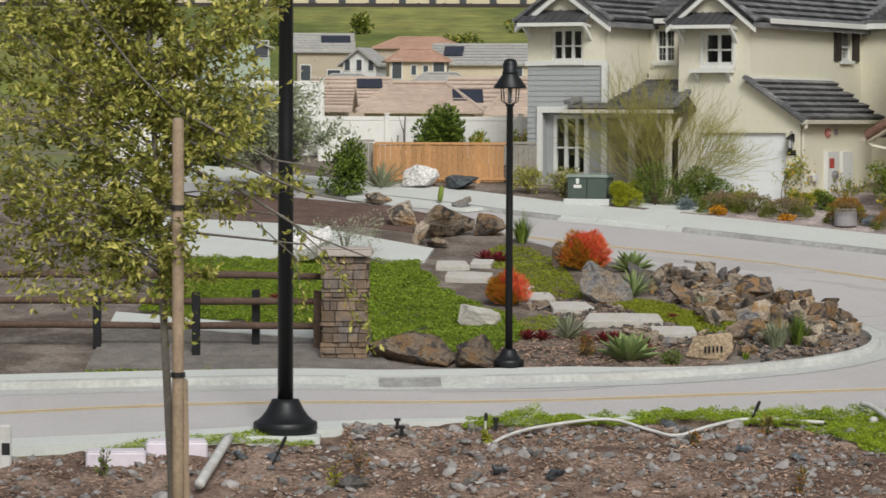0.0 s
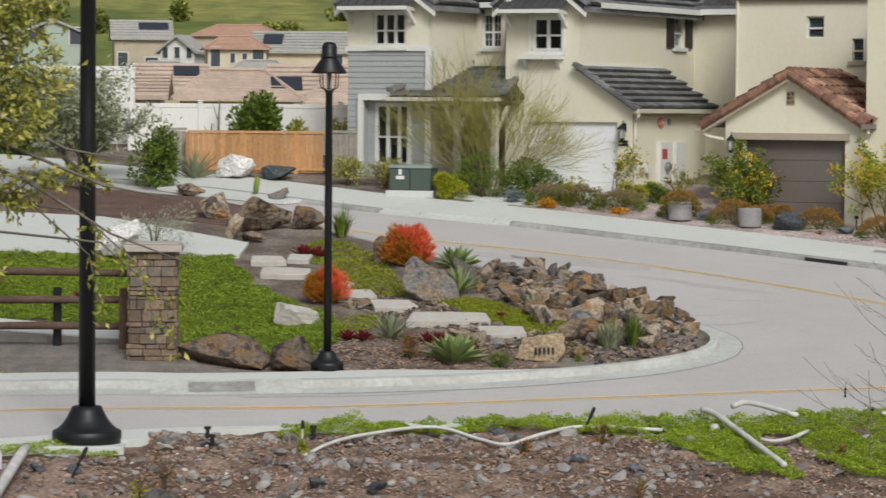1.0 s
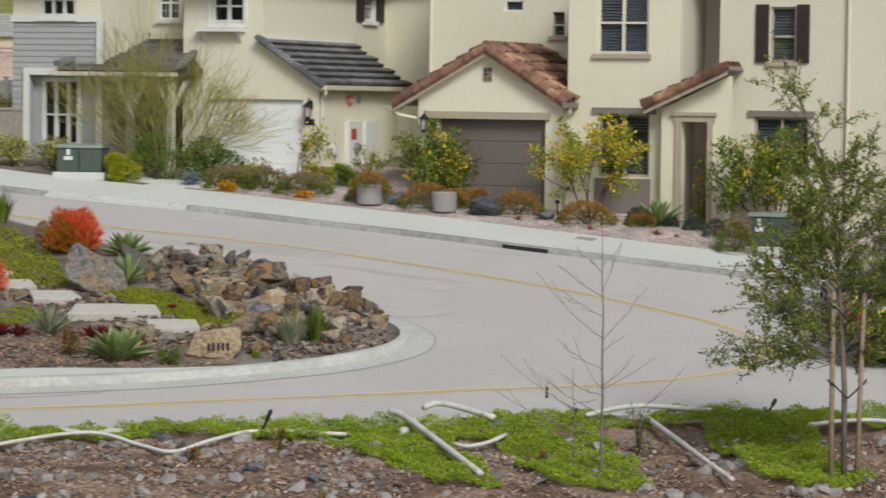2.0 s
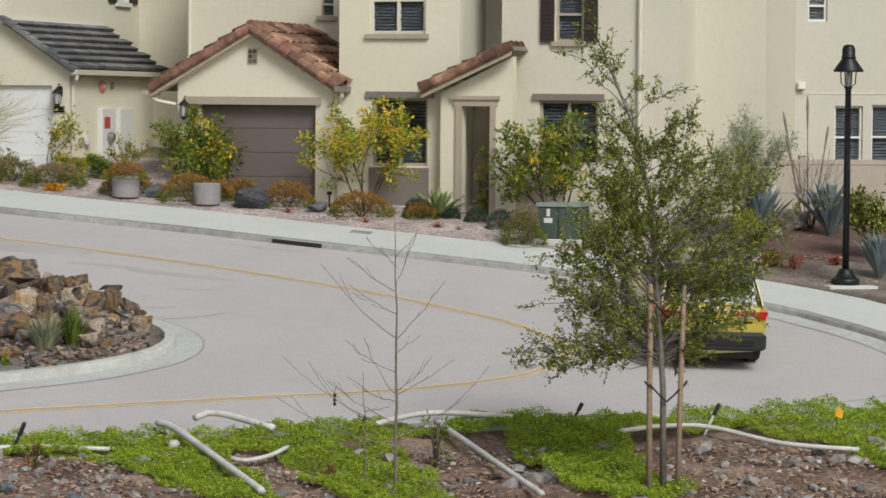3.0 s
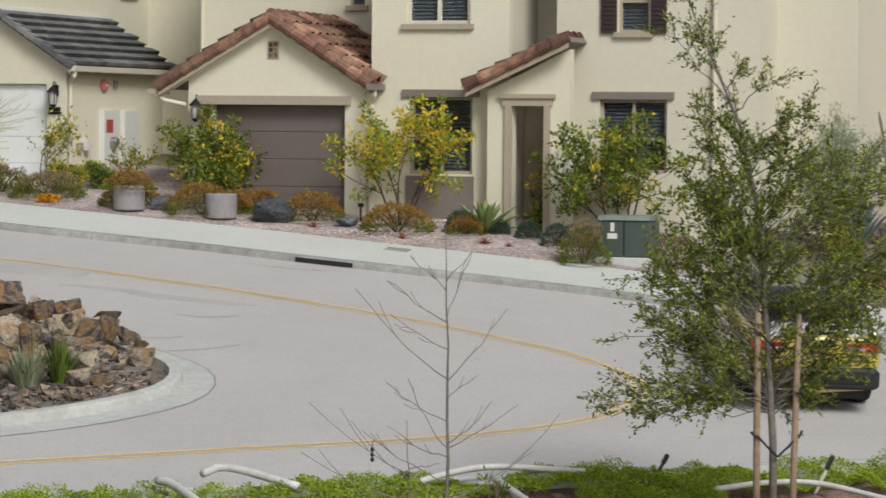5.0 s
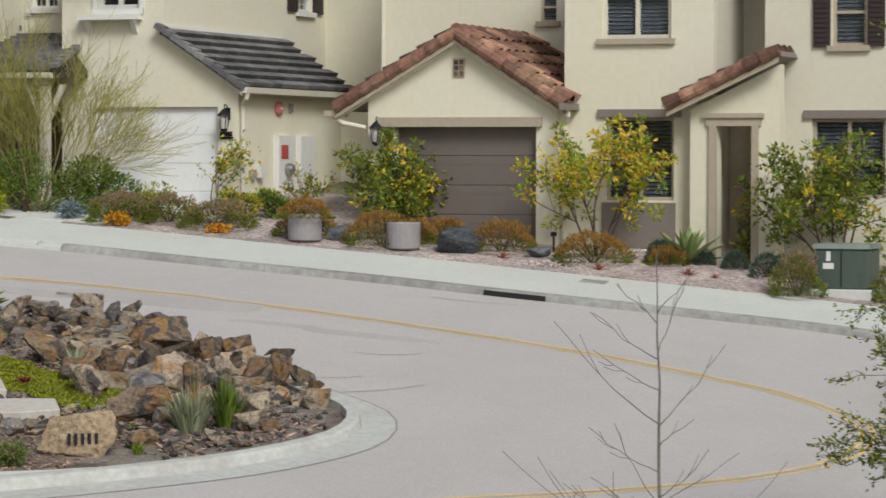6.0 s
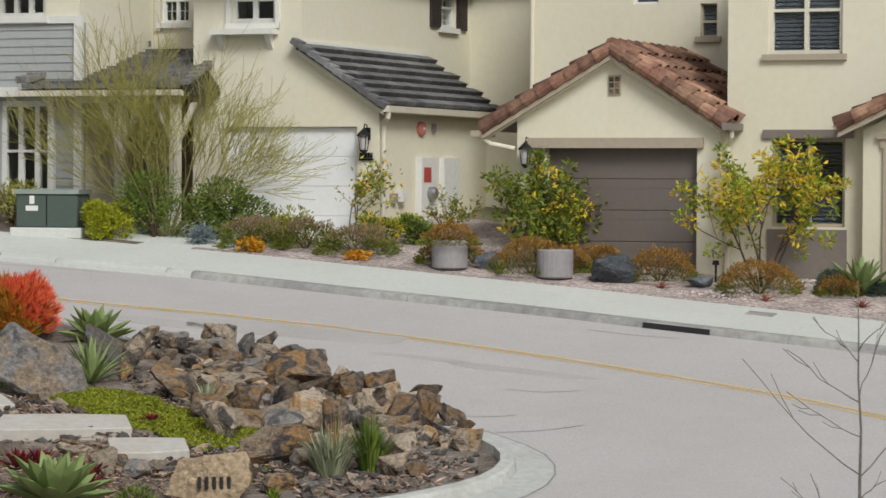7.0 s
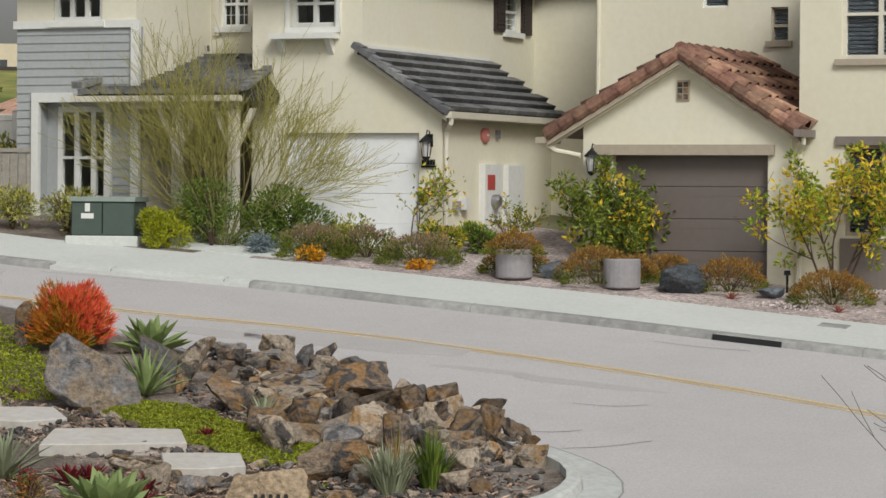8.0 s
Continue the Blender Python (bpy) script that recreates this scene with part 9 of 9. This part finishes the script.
    lathe(bm, [(0.05, 0), (0.05, 0.012)], 16, Matrix.Translation((0, -0.95, 0.95)) @ Matrix.Rotation(math.pi / 2, 4, "X") @ Matrix.Diagonal((1.3, 0.9, 1, 1)))
    part("badge", bm, "metal_dark", ob)
    for s in (-1, 1):
        box("badge_bar", (s * 0.55 - 0.09, -0.94, 0.8), (s * 0.55 + 0.09, -0.925, 0.83), "metal_dark", ob)
    return ob


car_scale = 1.1
tilt = math.atan(0.15)
suv(Matrix.Translation(at_ground(18.95, 69.1, 0.005)) @ Matrix.Rotation(tilt, 4, "X") @ Matrix.Rotation(radians(-9), 4, "Z") @ Matrix.Diagonal((car_scale, car_scale, car_scale, 1)))


# ---- houses far behind, on the terraces and the green hill ----
def far_house(x, y, w, d, z, wall_h, roof_h, wall_mat, roof_mat, label, turn=0.0, ridge="x", windows=(), solar=None):
    """A tile-roofed house with its openings. windows: (along, up, width, height) on the front."""
    ob = thing("house", Matrix.Translation((x, y, z + 0.0051 * (y - 40))) @ Matrix.Rotation(turn, 4, "Z"), label, "house", "far houses")
    box("wall", (-w / 2, -d / 2, -7.0), (w / 2, d / 2, wall_h), wall_mat, ob)
    o = 0.5
    bm = bmesh.new()
    if ridge == "x":
        prism(bm, [(-d / 2 - o, wall_h - 0.15), (0, wall_h + roof_h), (d / 2 + o, wall_h - 0.15), (d / 2 + o, wall_h - 0.4), (0, wall_h + roof_h - 0.3), (-d / 2 - o, wall_h - 0.4)], 0, -w / 2 - o, w / 2 + o)
    elif ridge == "y":
        prism(bm, [(-w / 2 - o, wall_h - 0.15), (0, wall_h + roof_h), (w / 2 + o, wall_h - 0.15), (w / 2 + o, wall_h - 0.4), (0, wall_h + roof_h - 0.3), (-w / 2 - o, wall_h - 0.4)], 1, -d / 2 - o, d / 2 + o)
    else:
        c = [bm.verts.new(p) for p in ((-w / 2 - o, -d / 2 - o, wall_h), (w / 2 + o, -d / 2 - o, wall_h), (w / 2 + o, d / 2 + o, wall_h), (-w / 2 - o, d / 2 + o, wall_h), (-w / 4, 0, wall_h + roof_h), (w / 4, 0, wall_h + roof_h))]
        for f in ((0, 1, 5, 4), (1, 2, 5), (2, 3, 4, 5), (3, 0, 4), (3, 2, 1, 0)):
            bm.faces.new([c[i] for i in f])
    roof = part("roof", bm, roof_mat, ob)
    if ridge == "h":
        cs_ = [Vector(p) for p in ((-w / 2 - o, -d / 2 - o, wall_h), (w / 2 + o, -d / 2 - o, wall_h), (w / 2 + o, d / 2 + o, wall_h), (-w / 2 - o, d / 2 + o, wall_h), (-w / 4, 0, wall_h + roof_h), (w / 4, 0, wall_h + roof_h))]
        ends = (cs_[4], cs_[5], cs_[5], cs_[4])
        for k in range(9):  # stepped tile courses
            bm = bmesh.new()
            lo_ = [bm.verts.new(cs_[i].lerp(ends[i], k / 9) * 1.004 + Vector((0, 0, 0.1))) for i in range(4)]
            hi_ = [bm.verts.new(cs_[i].lerp(ends[i], (k + 1) / 9) + Vector((0, 0, 0.03))) for i in range(4)]
            un_ = [bm.verts.new(v.co - Vector((0, 0, 0.12))) for v in lo_]
            for i in range(4):
                j = (i + 1) % 4
                bm.faces.new((lo_[i], lo_[j], hi_[j], hi_[i]))
                bm.faces.new((un_[i], un_[j], lo_[j], lo_[i]))
            part("tile_course", bm, roof_mat, roof)
        for i, j in ((0, 4), (1, 5), (4, 5)):
            bm = bmesh.new()
            tube(bm, [cs_[i] + Vector((0, 0, 0.1)), cs_[j] + Vector((0, 0, 0.1))], 0.07 + 0.006 * w, 5)
            part("hip_cap", bm, roof_mat, roof)
    if ridge == "y":
        bm = bmesh.new()
        prism(bm, [(-w / 2, wall_h), (w / 2, wall_h), (0, wall_h + roof_h - 0.3)], 1, -d / 2, -d / 2 + 0.3)
        part("gable", bm, wall_mat, ob)
    if ridge == "x":
        n = 7
        for k in range(1, n):
            f = k / n
            yy, zz = -(d / 2 + o) * (1 - f), wall_h - 0.15 + (roof_h + 0.15) * f
            box("tile_course", (-w / 2 - o, yy - 0.06, zz + 0.02), (w / 2 + o, yy + 0.06, zz + 0.1), roof_mat, roof)
    for a, b, ww, hh in windows:
        a = max(-w / 2 + ww / 2 + 0.3, min(w / 2 - ww / 2 - 0.3, a))
        box("window", (a - ww / 2 - 0.12, -d / 2 - 0.08, b - 0.12), (a + ww / 2 + 0.12, -d / 2, b + hh + 0.12), "house_far_white", ob)
        box("pane", (a - ww / 2, -d / 2 - 0.12, b), (a + ww / 2, -d / 2 - 0.06, b + hh), "far_glass", ob)
    if solar:
        a, f, ww = solar
        bm = bmesh.new()
        quad_box(bm, (a - ww * 0.36, -0.13 * d, 0.15), (a + ww * 0.36, 0.13 * d, 0.22))
        sp = part("solar_panel", bm, "solar", ob)
        sl_ = math.atan2(roof_h, d / 2)
        sp.matrix_basis = Matrix.Translation((0, -d / 2 * (1 - f), wall_h + roof_h * f)) @ Matrix.Rotation(sl_, 4, "X")
    return ob


far_house(-29.1, 390, 8.4, 6.7, 9.08, 3.75, 1.77, "house_far_green", "roof_grey", "sage green two-storey house far behind", 0.25, "y", ((-2.2, 3.2, 2.4, 2.0), (3.6, 2.4, 1.8, 2.0)), None)
far_house(-18.2, 400, 6.9, 5.5, 7.54, 5.08, 2.18, "house_far_tan", "roof_grey", "tan two-storey house with solar panels", 0.10, "x", ((-2.4, 1.2, 1.2, 1.9), (1.2, 0.6, 1.6, 1.9), (3.4, 0.8, 0.9, 1.5)), (1.5, 0.55, 5.2))
far_house(-11.5, 360, 4.1, 3.3, 7.47, 3.00, 1.83, "house_far_white", "roof_grey", "white gabled house far behind", -0.35, "y", ((-1.5, 2.2, 0.6, 1.2), (0, 2.2, 0.6, 1.2), (1.5, 2.2, 0.6, 1.2)), None)
far_house(-6.4, 430, 11.9, 9.5, 9.15, 4.06, 1.56, "house_far_tan", "roof_red", "house with red hipped tile roof", 0.00, "h", (), None)
far_house(-5.3, 345, 6.3, 5.0, 7.45, 3.00, 1.38, "house_far", "roof_red", "cream house with pinkish tile roof", 0.10, "h", ((-4, 1.2, 1.0, 2.0), (-0.5, 1.6, 0.5, 1.0), (0.8, 1.6, 0.5, 1.0), (3.2, 0.8, 1.2, 2.2)), None)
far_house(2.5, 350, 11.2, 9.0, 7.77, 2.73, 2.16, "house_far", "roof_grey", "cream house with pale grey tile roof", -0.10, "x", ((-4.2, 0.6, 0.7, 1.6), (3.8, 1.2, 1, 1)), (-3.5, 0.5, 3.0))
far_house(-36.0, 380, 4.5, 3.6, 8.89, 2.76, 2.07, "house_far_tan", "roof_grey", "tan house beyond the trees", 0.20, "x", ((1, 1.5, 1.5, 1.6),), None)
far_house(-41.7, 370, 6.4, 5.1, 8.83, 3.49, 2.55, "house_far", "roof_grey", "cream house beyond the trees", -0.20, "x", ((1, 1.5, 1.5, 1.6),), None)
far_house(-7.3, 215, 4.5, 3.6, 4.69, 1.67, 1.56, "house_far_tan", "roof_pink", "low house with pinkish brown tile roof", 0.10, "x", (), (1.2, 0.6, 2.4))
far_house(-1.8, 185, 3.7, 3.0, 4.99, 0.77, 0.90, "house_far", "roof_pink", "low cream gable house with pinkish tiles", 0.15, "y", ((0, 0.35, 0.3, 0.4),), None)
far_house(2.3, 200, 4.8, 3.9, 4.84, 1.27, 1.74, "house_far", "roof_pink", "low house with pale pinkish tile roof", -0.25, "x", (), None)
far_house(-7.2, 180, 2.1, 1.7, 5.04, 0.98, 1.14, "house_far_tan", "roof_pink", "low house with brown tile roof", -0.10, "x", (), None)
far_house(-1.7, 260, 5.1, 4.1, 5.88, 1.41, 1.18, "house_far_white", "roof_grey", "grey-roofed house with solar panels", 0.00, "h", (), (2.0, 0.4, 2.6))
far_house(-9.9, 270, 4.9, 3.9, 5.85, 1.47, 1.08, "house_far_white", "roof_grey", "grey-roofed house with panels", 0.10, "h", (), (1.0, 0.4, 3.0))
far_house(-1.8, 165, 5.6, 4.5, 4.89, 0.75, 1.49, "house_far", "roof_pink", "wide low house with pinkish tile roof", 0.05, "h", (), (2.5, 0.5, 2.2))
far_house(3.5, 160, 3.1, 2.5, 4.95, 0.58, 1.30, "house_far", "roof_pink", "low house with pale tile roof beside the bay", 0.05, "h", (), None)
far_house(-9.9, 170, 3.3, 2.7, 4.84, 0.77, 1.54, "house_far", "roof_pink", "low house behind the olive tree", 0.05, "h", (), None)

# green hill with a dark wall along its crest
bm = bmesh.new()
hx = [-260 + 10 * k for k in range(62)]
hy = [455, 470, 485, 500, 515, 530, 545, 560, 575, 590, 605, 640]
def hill_z(x, y):
    f = min(1.0, max(0.0, (y - 470) / 135))
    return 10.9 + 16.2 * f + 1.2 * (1 - f) * noise.noise(Vector((x * 0.012, y * 0.02, 1))) + 0.5 * noise.noise(Vector((x * 0.06, y * 0.05, 2))) * (f < 1)


rows = [[bm.verts.new((x, y, hill_z(x, y) if y > 460 else 5.0)) for x in hx] for y in hy]
for r0, r1 in zip(rows, rows[1:]):
    for i in range(len(hx) - 1):
        bm.faces.new((r0[i], r0[i + 1], r1[i + 1], r1[i]))
part("hillside", bm, "hill", None, "steep green grassy hillside behind the roofs", True, "structure", "hill")

ob = thing("crest_wall", Matrix.Translation((0, 606, 26.9)), "dark wall along the crest of the hill", "wall")
box("wall", (-150, -0.3, -3.0), (150, 0.3, 0.95), "shutter", ob)
for k in range(60):
    box("pillar", (-150 + k * 5, -0.4, -2.5), (-149.5 + k * 5, -0.28, 1.05), "shutter", ob)
ob = thing("crest_building", Matrix.Translation((20, 622, 26.8)), "pale building on the crest of the hill", "house")
box("wall", (-120, 0, -4.0), (120, 12, 6.0), "house_far", ob)
for k in range(40):
    box("window", (-118 + k * 6, -0.1, 1.2), (-116.6 + k * 6, 0.1, 3.0), "far_glass", ob)
g = random.Random(12)
for k in range(9):
    x, y = -70 + k * 14 + g.uniform(-5, 5), 500 + g.uniform(0, 60)
    shrub("hill_bush", x, y, g.uniform(4, 8), g.uniform(2, 4), "leaf_dark", "dark bush on the green hillside", 420, 0.6, 0.6, 600 + k, hill_z(x, y) - GZ(x, y), group="hill bushes")
